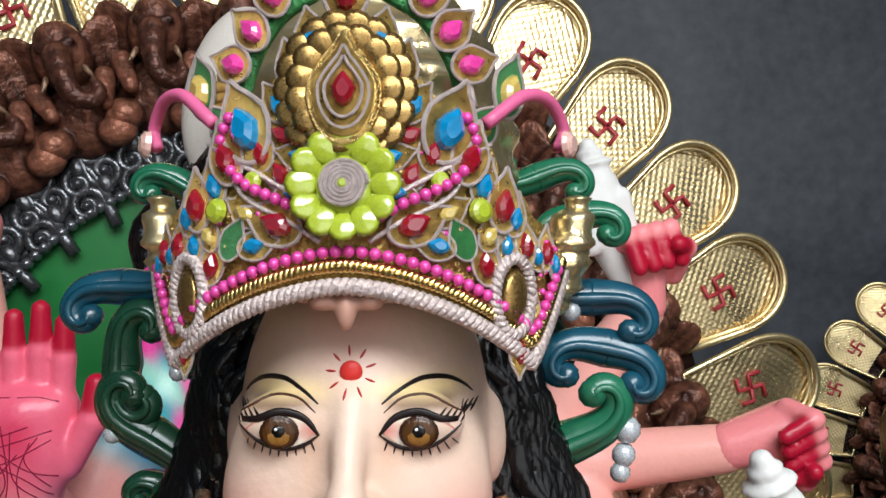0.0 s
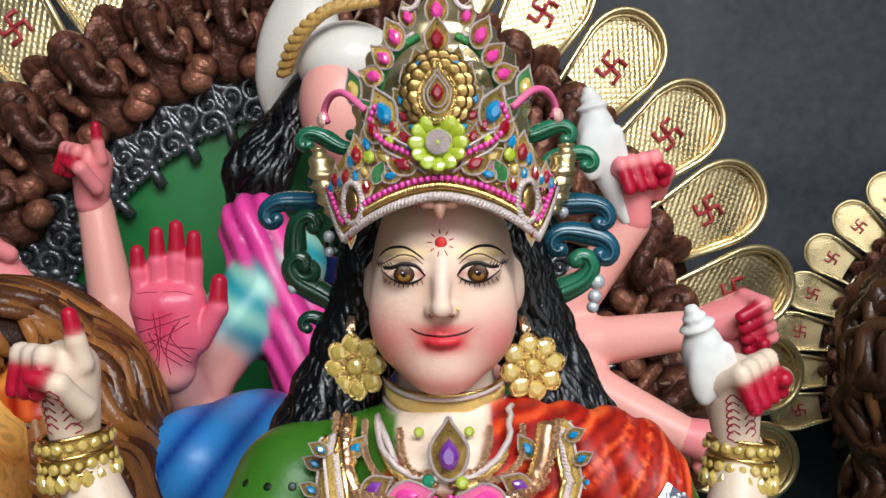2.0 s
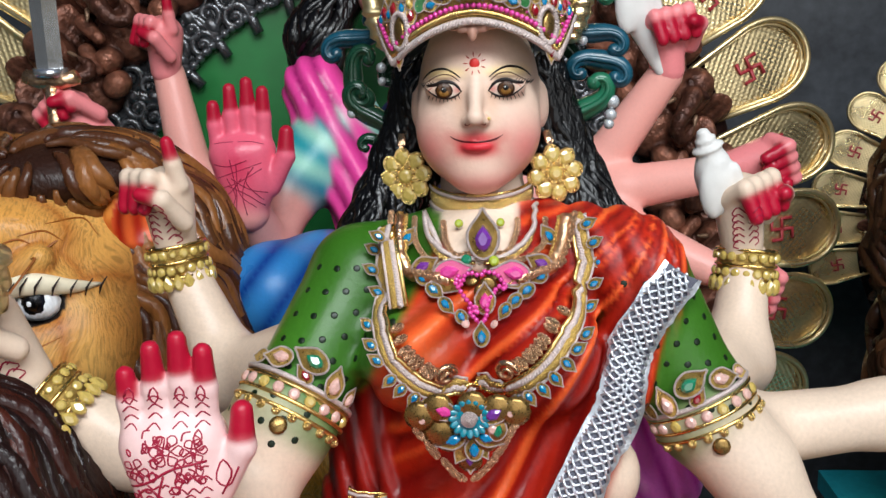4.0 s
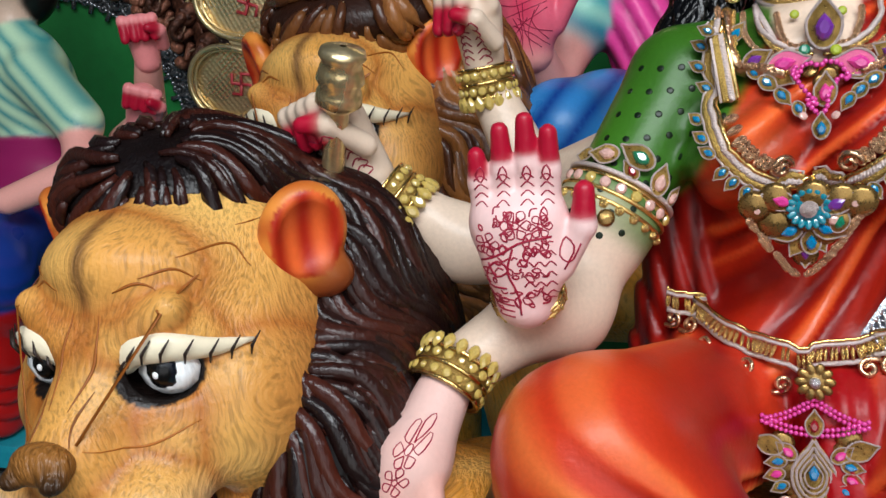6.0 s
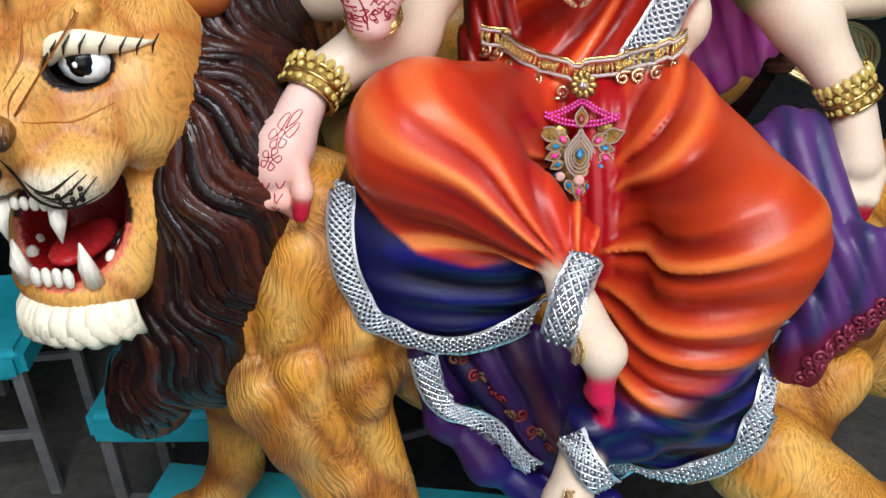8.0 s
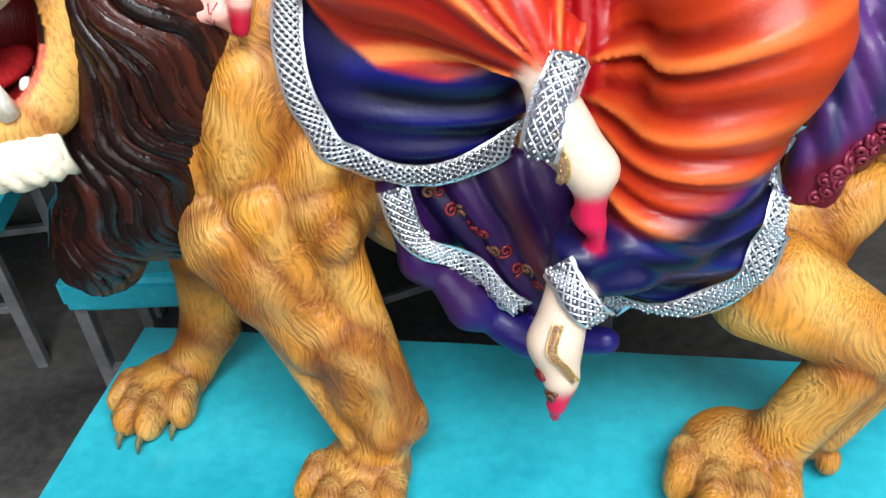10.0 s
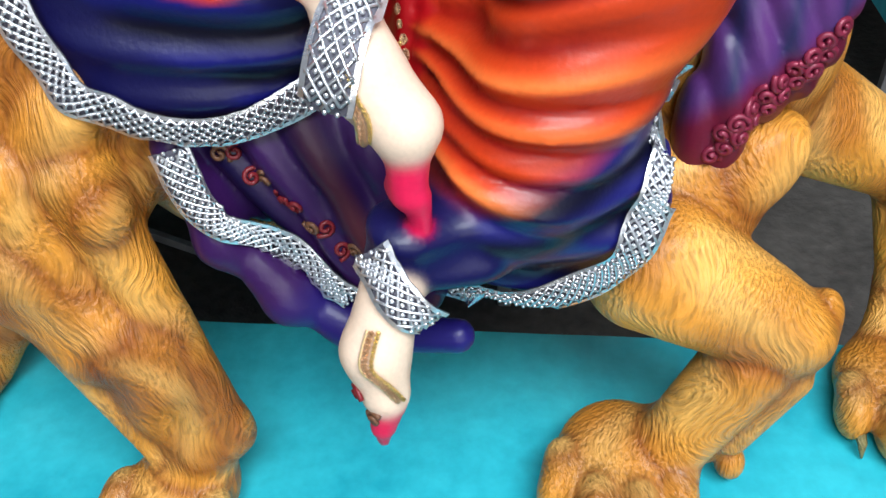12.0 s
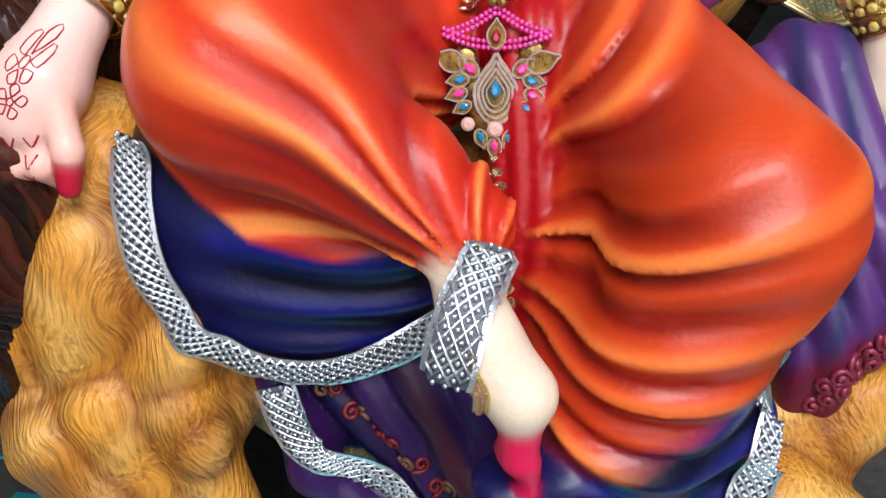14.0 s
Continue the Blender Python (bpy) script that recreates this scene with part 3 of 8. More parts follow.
one.ball((0, 0, 0), 0.0125, (1, 1, 1), seg=8, rings=5)
FRAME_BEAD = one.mesh("bead", BEAD_SILVER)


def back_panel(m, label, scale=1.0, first=-20, last=200, beads=True):
    """An upright oval panel: green board, scrolled frame with beads, elephants and gold petals."""
    p = thing("back_panel", None, label, "idol panel", "oval back panels behind the idols")
    p.matrix_world = m @ pose(0, 0, 0, 90, 0, 0) @ Matrix.Scale(scale, 4)
    piece("board", PANEL_BOARD, p)
    frame_part = piece("frame", PANEL_FRAME, p, None, "black ornate frame rubbed with silver")
    piece("band", PANEL_BAND, p)
    for d in np.arange(first, last + 1, 1.9):
        x, y = along(0.635, 0.755, d)
        if beads:
            piece("bead", FRAME_BEAD, frame_part, pose(x, y, 0.056))
    for i, d in enumerate(np.arange(first, last + 1, 4.6)):
        x, y = along(0.70, 0.815, d)
        piece("scroll", FRAME_SCROLL, frame_part, pose(x, y, 0.052, 0, 0, d - 90 + (180 if i % 2 else 0)) @ Matrix.Scale(1.18, 4))
    for i, d in enumerate(np.arange(first, last + 1, 11.0)):
        x, y = along(0.89, 0.985, d)
        piece("elephant", ELEPHANT, p, pose(x, y, 0.03, 0, 0, (d - 90) * 0.75 + 8 * math.sin(i * 2.1)) @ Matrix.Scale(1.28, 4))
    for i, d in enumerate(np.arange(first, last + 1, 11.2)):
        x, y = along(1.145, 1.175, d)
        q = piece("petal", PETAL[1], p, pose(x, y, 0.012 + 0.006 * (i % 2), -4, 0, d - 90))
        piece("rim", PETAL[0], q)
        piece("symbol", PETAL[2], q, None, "red painted auspicious symbol")
    pole = box_data("post", 0.05, 0.04, 1.2, STEEL, 0.004)
    for x in (-0.3, 0.3):
        piece("post", pole, p, pose(x, -1.2 / scale + 0.0, -0.03, -90, 0, 0))
    return p


back_panel(pose(-0.41, 1.84, 1.2, 0, 0, 8), "oval green idol panel with black frame, bronze elephants and gold petals")
back_panel(pose(1.56, 2.2, 1.20, 0, 0, -6), "small oval idol panel with gold petals and dark bronze band", 0.52, -10, 200, False)
back_panel(pose(-2.36, 1.92, 1.22, 0, 0, 10), "green oval idol panel with gold petals behind a smaller idol", 0.63, -20, 200)


# ---- lions ----
LION, LION_DARK, LION_PALE = rgb(222, 152, 58), rgb(134, 60, 12), rgb(240, 196, 116)
MANE, MANE_WARM = rgb(27, 15, 14), rgb(92, 40, 26)


def ground_noise(p, s, seed=0.0):
    return np.sin(p[..., 0] * s + seed) * np.sin(p[..., 1] * s * 1.13 + 1.7 + seed) * np.sin(p[..., 2] * s * 0.91 + 0.6)


def fur_tone(p):
    m = 0.5 + 0.5 * ground_noise(p, 26)
    s = 0.5 + 0.5 * np.sin(p[:, 0] * 55 + 4 * np.sin(p[:, 2] * 17) + 3 * np.sin(p[:, 1] * 23))
    return mix(mix(LION, LION_DARK, 0.6 * np.clip(2.2 * m - 0.8, 0, 1)), LION_PALE, 0.4 * s ** 2)


def muscle(amp, s, seed=0.0):
    return lambda p: amp * ground_noise(p, s, seed)


def paw(x, y, z, turn, s=1.0):
    c, sn = math.cos(radians(turn)), math.sin(radians(turn))
    at = lambda u, v, w: (x + s * (u * c - v * sn), y + s * (u * sn + v * c), z + s * w)
    out = [Egg(at(0, 0.0, 0.035), (0.068 * s, 0.07 * s, 0.045 * s), fur_tone, 0.02, (0, 0, turn))]
    for u in (-0.058, -0.02, 0.02, 0.058):
        v = -0.085 + 4.5 * u * u * 3
        out.append(Egg(at(u, v, 0.034), (0.023 * s, 0.042 * s, 0.036 * s), fur_tone, 0.012, (0, 0, turn + u * 260)))
        out.append(Egg(at(u * 1.05, v + 0.015, 0.055), (0.017 * s, 0.022 * s, 0.018 * s), LION_PALE, 0.014, (0, 0, turn)))
    return out


def claws(b, x, y, z, turn, s=1.0):
    c, sn = math.cos(radians(turn)), math.sin(radians(turn))
    for u in (-0.06, -0.02, 0.02, 0.06):
        v = -0.115 + 13 * u * u
        pts = [(u, v, 0.03), (u, v - 0.018, 0.022), (u, v - 0.026, 0.005)]
        b.tube([(x + s * (a * c - q * sn), y + s * (a * sn + q * c), z + s * w) for a, q, w in pts], [0.008 * s, 0.006 * s, 0.0015], rgb(120, 110, 70), 0, 6)


def lion_head(b, at, s, warm_mane, mouth=True):
    """A lion's face that looks along -y; at places it, s scales it."""
    P = lambda x, y, z: arr(at) + s * arr((x, y, z))
    R = lambda *r: [v * s for v in r]
    red, lip, white = rgb(150, 14, 18), rgb(226, 120, 92), rgb(236, 228, 214)

    def face(p):
        q = (p - arr(at)) / s
        c = mix(rgb(234, 184, 102), rgb(210, 134, 50), np.clip(0.4 + 0.5 * ground_noise(q, 24), 0, 1))
        ridge = np.exp(-(q[:, 0] / 0.008) ** 2) * (q[:, 2] > 0.03) * np.clip((q[:, 2] - 0.03) * 12, 0, 1)
        c = mix(c, rgb(70, 42, 30), 0.8 * ridge)
        c = mix(c, rgb(240, 228, 204), np.clip(1.5 * np.exp(-((np.abs(q[:, 0]) - 0.055) / 0.04) ** 4 - ((q[:, 2] + 0.075) / 0.03) ** 4), 0, 1) * (q[:, 1] < -0.08))
        for sx in (-1, 1):
            c = mix(c, rgb(176, 92, 26), 0.7 * np.exp(-((q[:, 0] - sx * 0.070) / 0.050) ** 2 - ((q[:, 2] - 0.018) / 0.020) ** 2))
            c = mix(c, rgb(236, 184, 104), 0.6 * np.exp(-((q[:, 0] - sx * 0.115) / 0.045) ** 2 - ((q[:, 2] + 0.035) / 0.035) ** 2))
        return mix(c, rgb(168, 86, 26), 0.6 * np.clip((np.abs(q[:, 0]) - 0.125) * 30, 0, 1))

    prims = [Egg(P(0, 0.05, 0.05), R(0.145, 0.15, 0.155), face, 0.03 * s),
             Egg(P(0, -0.04, 0.11), R(0.085, 0.08, 0.05), face, 0.04 * s, (-30, 0, 0)),
             Egg(P(0.052, -0.078, 0.082), R(0.05, 0.038, 0.026), face, 0.018 * s, (0, 22, 0)), Egg(P(-0.052, -0.078, 0.082), R(0.05, 0.038, 0.026), face, 0.018 * s, (0, -22, 0)),
             Cone(P(0, -0.075, 0.06), P(0, -0.155, -0.012), 0.044 * s, 0.046 * s, face, 0.03 * s),
             Egg(P(0.048, -0.145, -0.06), R(0.052, 0.055, 0.042), face, 0.02 * s), Egg(P(-0.048, -0.145, -0.06), R(0.052, 0.055, 0.042), face, 0.02 * s),
             Egg(P(0.10, -0.02, -0.02), R(0.06, 0.09, 0.085), face, 0.04 * s), Egg(P(-0.10, -0.02, -0.02), R(0.06, 0.09, 0.085), face, 0.04 * s),
             Cone(P(0.10, -0.02, -0.09), P(0.055, -0.105, -0.215), 0.04 * s, 0.034 * s, face, 0.03 * s), Cone(P(-0.10, -0.02, -0.09), P(-0.055, -0.105, -0.215), 0.04 * s, 0.034 * s, face, 0.03 * s),
             Egg(P(0, -0.11, -0.225), R(0.075, 0.06, 0.035), face, 0.03 * s),
             Cone(P(0.014, -0.112, 0.062), P(0.075, -0.098, 0.102), 0.019 * s, 0.015 * s, face, 0.014 * s), Cone(P(-0.014, -0.112, 0.062), P(-0.075, -0.098, 0.102), 0.019 * s, 0.015 * s, face, 0.014 * s),
             Egg(P(0.052, -0.085, -0.012), R(0.05, 0.055, 0.05), face, 0.03 * s), Egg(P(-0.052, -0.085, -0.012), R(0.05, 0.055, 0.05), face, 0.03 * s),
             Egg(P(0, 0.03, -0.12), R(0.10, 0.10, 0.11), face, 0.03 * s)]
    if mouth:
        prims += [Egg(P(0, -0.12, -0.145), R(0.066, 0.11, 0.062), red, 0.014 * s, cut=True)]
    prims += [Egg(P(0.062, -0.105, 0.045), R(0.036, 0.022, 0.025), rgb(20, 12, 10), 0.008 * s, cut=True), Egg(P(-0.062, -0.105, 0.045), R(0.033, 0.02, 0.022), rgb(20, 12, 10), 0.01 * s, cut=True)]
    # brown shading between the face's masses goes into the colour
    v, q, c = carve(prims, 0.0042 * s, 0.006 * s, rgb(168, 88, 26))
    w = (v - arr(at)) / s
    # the red mouth, the dark rims of eyes and lips
    if mouth:
        inside = (((w - arr((0, -0.12, -0.145))) / arr((0.071, 0.115, 0.067))) ** 2).sum(1)
        c = np.where((inside < 1.02)[:, None], mix(red, rgb(90, 4, 8), np.clip((w[:, 1] + 0.16) * 6, 0, 1)), c)
        rim = (inside > 1.02) & (inside < 1.28) & (w[:, 1] < -0.03)
        c = np.where((rim & (w[:, 2] < -0.15))[:, None], lip, c)
        c = np.where((rim & (w[:, 2] >= -0.15))[:, None], rgb(46, 22, 14), c)
    for sx in (-1, 1):
        e = (((w - arr((sx * 0.062, -0.105, 0.045))) / arr((0.038, 0.045, 0.027))) ** 2).sum(1)
        c = np.where((e < 1.0)[:, None], rgb(22, 13, 10), c)
    b.add(v, q, c, 1)
    own = Build()
    own.add(v, q, c)
    skin = own.tree()

    def mark(pts, r, col):
        path, _ = drape(skin, curve_points([P(x, -0.3, z) for x, z in pts], 14), 0.0004 * s, (0, 1, 0), 0.2)
        b.tube(path, np.maximum(r * s * np.sin(np.linspace(0.06, 0.94, 14) * math.pi), 0.0004), col, 3, 6, 0.4)

    for sx in (-1, 1):
        for k in range(3):
            mark([(sx * (0.020 + 0.012 * k), -0.056 - 0.010 * k), (sx * (0.050 + 0.010 * k), -0.066 - 0.008 * k), (sx * (0.082 + 0.006 * k), -0.046 - 0.006 * k)], 0.0022, rgb(40, 26, 20))
        mark([(sx * 0.004, -0.030), (sx * 0.012, -0.055), (sx * 0.05, -0.092), (sx * 0.09, -0.082)], 0.0038, rgb(36, 20, 14))
        mark([(sx * 0.010, 0.035), (sx * 0.018, 0.066), (sx * 0.014, 0.10)], 0.0018, rgb(150, 86, 34))
        mark([(sx * 0.03, 0.008), (sx * 0.06, -0.006), (sx * 0.10, 0.006)], 0.0014, rgb(176, 104, 40))
        mark([(sx * 0.024, 0.045), (sx * 0.018, 0.028), (sx * 0.022, 0.010)], 0.0014, rgb(130, 74, 30))
        for k in range(4):
            mark([(sx * (0.03 + 0.022 * k), 0.120 + 0.010 * k), (sx * (0.05 + 0.024 * k), 0.126 + 0.006 * k), (sx * (0.066 + 0.024 * k), 0.118 - 0.002 * k)], 0.0016, rgb(150, 84, 28))
    # eyes: ball, iris, pupil, and the pale lids above
    for sx in (-1, 1):
        e = P(sx * 0.064, -0.096, 0.046)
        b.ball(e, R(0.030, 0.024, 0.0245), rgb(246, 248, 250), 2)
        b.ball(e + s * arr((0.003, -0.0125, 0.003)), R(0.0178, 0.0132, 0.0185), rgb(16, 20, 30), 2)
        b.ball(e + s * arr((0.0035, -0.0150, 0.003)), R(0.0150, 0.0122, 0.0155), rgb(5, 5, 6), 2)
        # small white dot added on the pupil as a glint
        b.ball(e + s * arr((0.004, -0.0262, 0.004)), R(0.0036, 0.0022, 0.0036), rgb(245, 245, 245), 2, 6, 4)
        lid = [P(sx * x, y, z) for x, y, z in ((0.024, -0.114, 0.046), (0.045, -0.118, 0.069), (0.075, -0.112, 0.072), (0.105, -0.085, 0.062), (0.128, -0.056, 0.058))]
        b.tube(curve_points(lid, 14), np.array([0.004, 0.010, 0.013, 0.014, 0.015, 0.015, 0.015, 0.014, 0.013, 0.011, 0.009, 0.007, 0.004, 0.002]) * s, rgb(240, 226, 196), 3, 8, 0.7)
        for i in range(9):
            f = i / 8
            a = curve_points(lid, 9)[i] + s * arr((0, -0.010, -0.004))
            b.tube([a + s * arr((sx * 0.002, -0.001, -0.006)), a + s * arr((sx * 0.006, -0.0035, 0.004)), a + s * arr((sx * 0.012, 0.004, 0.015))], [0.0008 * s, 0.0017 * s, 0.0006 * s], rgb(40, 26, 20), 3, 5)
    # nose and whisker spots
    b.clay([Egg(P(0, -0.198, 0.002), R(0.031, 0.019, 0.019), rgb(150, 98, 44), 0.01 * s), Egg(P(0.021, -0.211, -0.006), R(0.011, 0.012, 0.009), rgb(20, 10, 8), 0.006 * s), Egg(P(-0.021, -0.211, -0.006), R(0.011, 0.012, 0.009), rgb(20, 10, 8), 0.006 * s)], 0.003 * s)
    for sx in (-1, 1):
        for j in range(3):
            for i in range(3):
                d = Vector((sx * (0.25 + 0.3 * i), -1, -0.25 - 0.28 * j + 0.05 * i)).normalized()
                o = P(sx * 0.048, -0.145, -0.06)
                b.ball(o + s * arr((0.053 * d.x, 0.056 * d.y, 0.043 * d.z)), 0.0034 * s, rgb(24, 14, 12), 3, 6, 4)
    if mouth:
        for sx in (-1, 1):
            b.tube([P(sx * 0.034, -0.165, -0.092), P(sx * 0.036, -0.176, -0.115), P(sx * 0.034, -0.176, -0.140)], [0.012 * s, 0.009 * s, 0.001], white, 2, 8)
            b.tube([P(sx * 0.043, -0.150, -0.206), P(sx * 0.044, -0.160, -0.178), P(sx * 0.043, -0.160, -0.148)], [0.013 * s, 0.010 * s, 0.0012], white, 2, 8)
            for j in range(3):
                b.ball(P(sx * (0.053 + 0.004 * j), -0.12 + 0.022 * j, -0.19 + 0.004 * j), R(0.008, 0.010, 0.012), white, 2, 8, 5)
        for i in range(4):
            b.ball(P(-0.021 + 0.014 * i, -0.166, -0.194), R(0.0072, 0.006, 0.014), white, 2, 8, 5)
            b.ball(P(-0.018 + 0.012 * i, -0.168, -0.096), R(0.006, 0.005, 0.009), white, 2, 8, 5)
        b.clay([Egg(P(0, -0.09, -0.185), R(0.034, 0.06, 0.014), rgb(190, 40, 44), 0.01)], 0.004, 2)
        # white beard tufts under the chin
        for i in range(26):
            a = -1.25 + 2.5 * i / 25
            x = 0.068 * math.sin(a)
            pts = [P(x, -0.11 - 0.052 * math.cos(a), -0.232), P(x * 1.12, -0.122 - 0.055 * math.cos(a), -0.262 - 0.006 * (i % 3)), P(x * 1.05 + 0.005 * math.sin(i * 2.3), -0.10 - 0.05 * math.cos(a), -0.288 - 0.01 * ((i * 7) % 4) / 3)]
            b.tube(curve_points(pts, 7), lock_radii(7, 0.0125 * s), rgb(240, 228, 204), 3, 6)
    # cupped ears with red insides
    for sx in (-1, 1):
        o = P(sx * 0.143, 0.032, 0.130)
        turn = (10, sx * 10, sx * 46)
        m = np.array(Euler([radians(k) for k in turn]).to_matrix())

        def ear_tone(p, o=o, m=m):
            q = ((p - o) / s) @ m
            shell = mix(np.tile(rgb(190, 96, 36), (len(p), 1)), rgb(226, 140, 60), 0.5 + 0.5 * np.sin(p[:, 2] * 160))
            bowl = mix(np.tile(rgb(170, 34, 14), (len(p), 1)), rgb(226, 100, 46), np.abs(np.sin(q[:, 0] * 110 + q[:, 2] * 20)) ** 2)
            inside = ((q[:, 0] / 0.037) ** 2 + ((q[:, 2] - 0.002) / 0.044) ** 2 < 1) & (q[:, 1] < 0.004)
            return np.where(inside[:, None], bowl, shell)

        b.clay([Egg(o, R(0.044, 0.024, 0.052), ear_tone, 0.008, turn), Egg(o + s * (m @ arr((0, -0.030, 0.003))), R(0.036, 0.026, 0.044), ear_tone, 0.005, turn, cut=True), Egg(o + s * arr((0, 0.02, -0.048)), R(0.036, 0.026, 0.026), rgb(130, 62, 28), 0.012)], 0.0036 * s, 3)


def mane(b, blob, centre, face_y, count, length, thick, cols, seed, low, clear=()):
    """Carved wavy locks over a soft core; clear lists balls that stay free of locks."""
    core = Build()
    core.clay(blob, 0.012)
    # core coloured at half the locks' tone, to shade the gaps between them
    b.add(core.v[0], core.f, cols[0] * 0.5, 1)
    tree = core.tree()
    rnd = random.Random(seed)

    def flow(q):
        d = Vector((q.x - centre[0], 0.55, q.z - centre[2] - 0.05))
        return Vector((d.x * 0.80, 0.10 if q.y < face_y + 0.12 else 0.03, d.z * 0.22 - 0.24))

    spots = core.v[0][core.v[0][:, 1] < centre[1] + 0.10]
    for i in range(count):
        p = Vector(spots[rnd.randrange(len(spots))])
        n = 22
        big, run = rnd.uniform(0.7, 1.35), length * rnd.uniform(0.75, 1.25)
        path = lock(tree, p, flow, run, n, thick * rnd.uniform(0.9, 1.3), 46 * run / 6.283, -46 * p.z + 8 * p.x + rnd.uniform(-0.35, 0.35), thick * rnd.uniform(0.30, 0.85))
        free = np.all([((path - arr(c)) ** 2).sum(1) > r * r for c, r in clear], axis=0) if clear else np.ones(n, bool)
        n = n if free.all() else int(np.argmin(free))
        if n < 5:
            continue
        path = path[:n]
        f = rnd.random() ** 2
        tip = np.linspace(0, 1, n)
        col = np.repeat(mix(np.tile(cols[0], (n, 1)), cols[1], 0.35 * f + 0.5 * f * tip), 6, axis=0)
        b.tube(path, lock_radii(n, thick * big), col, 2, 6, 0.8)


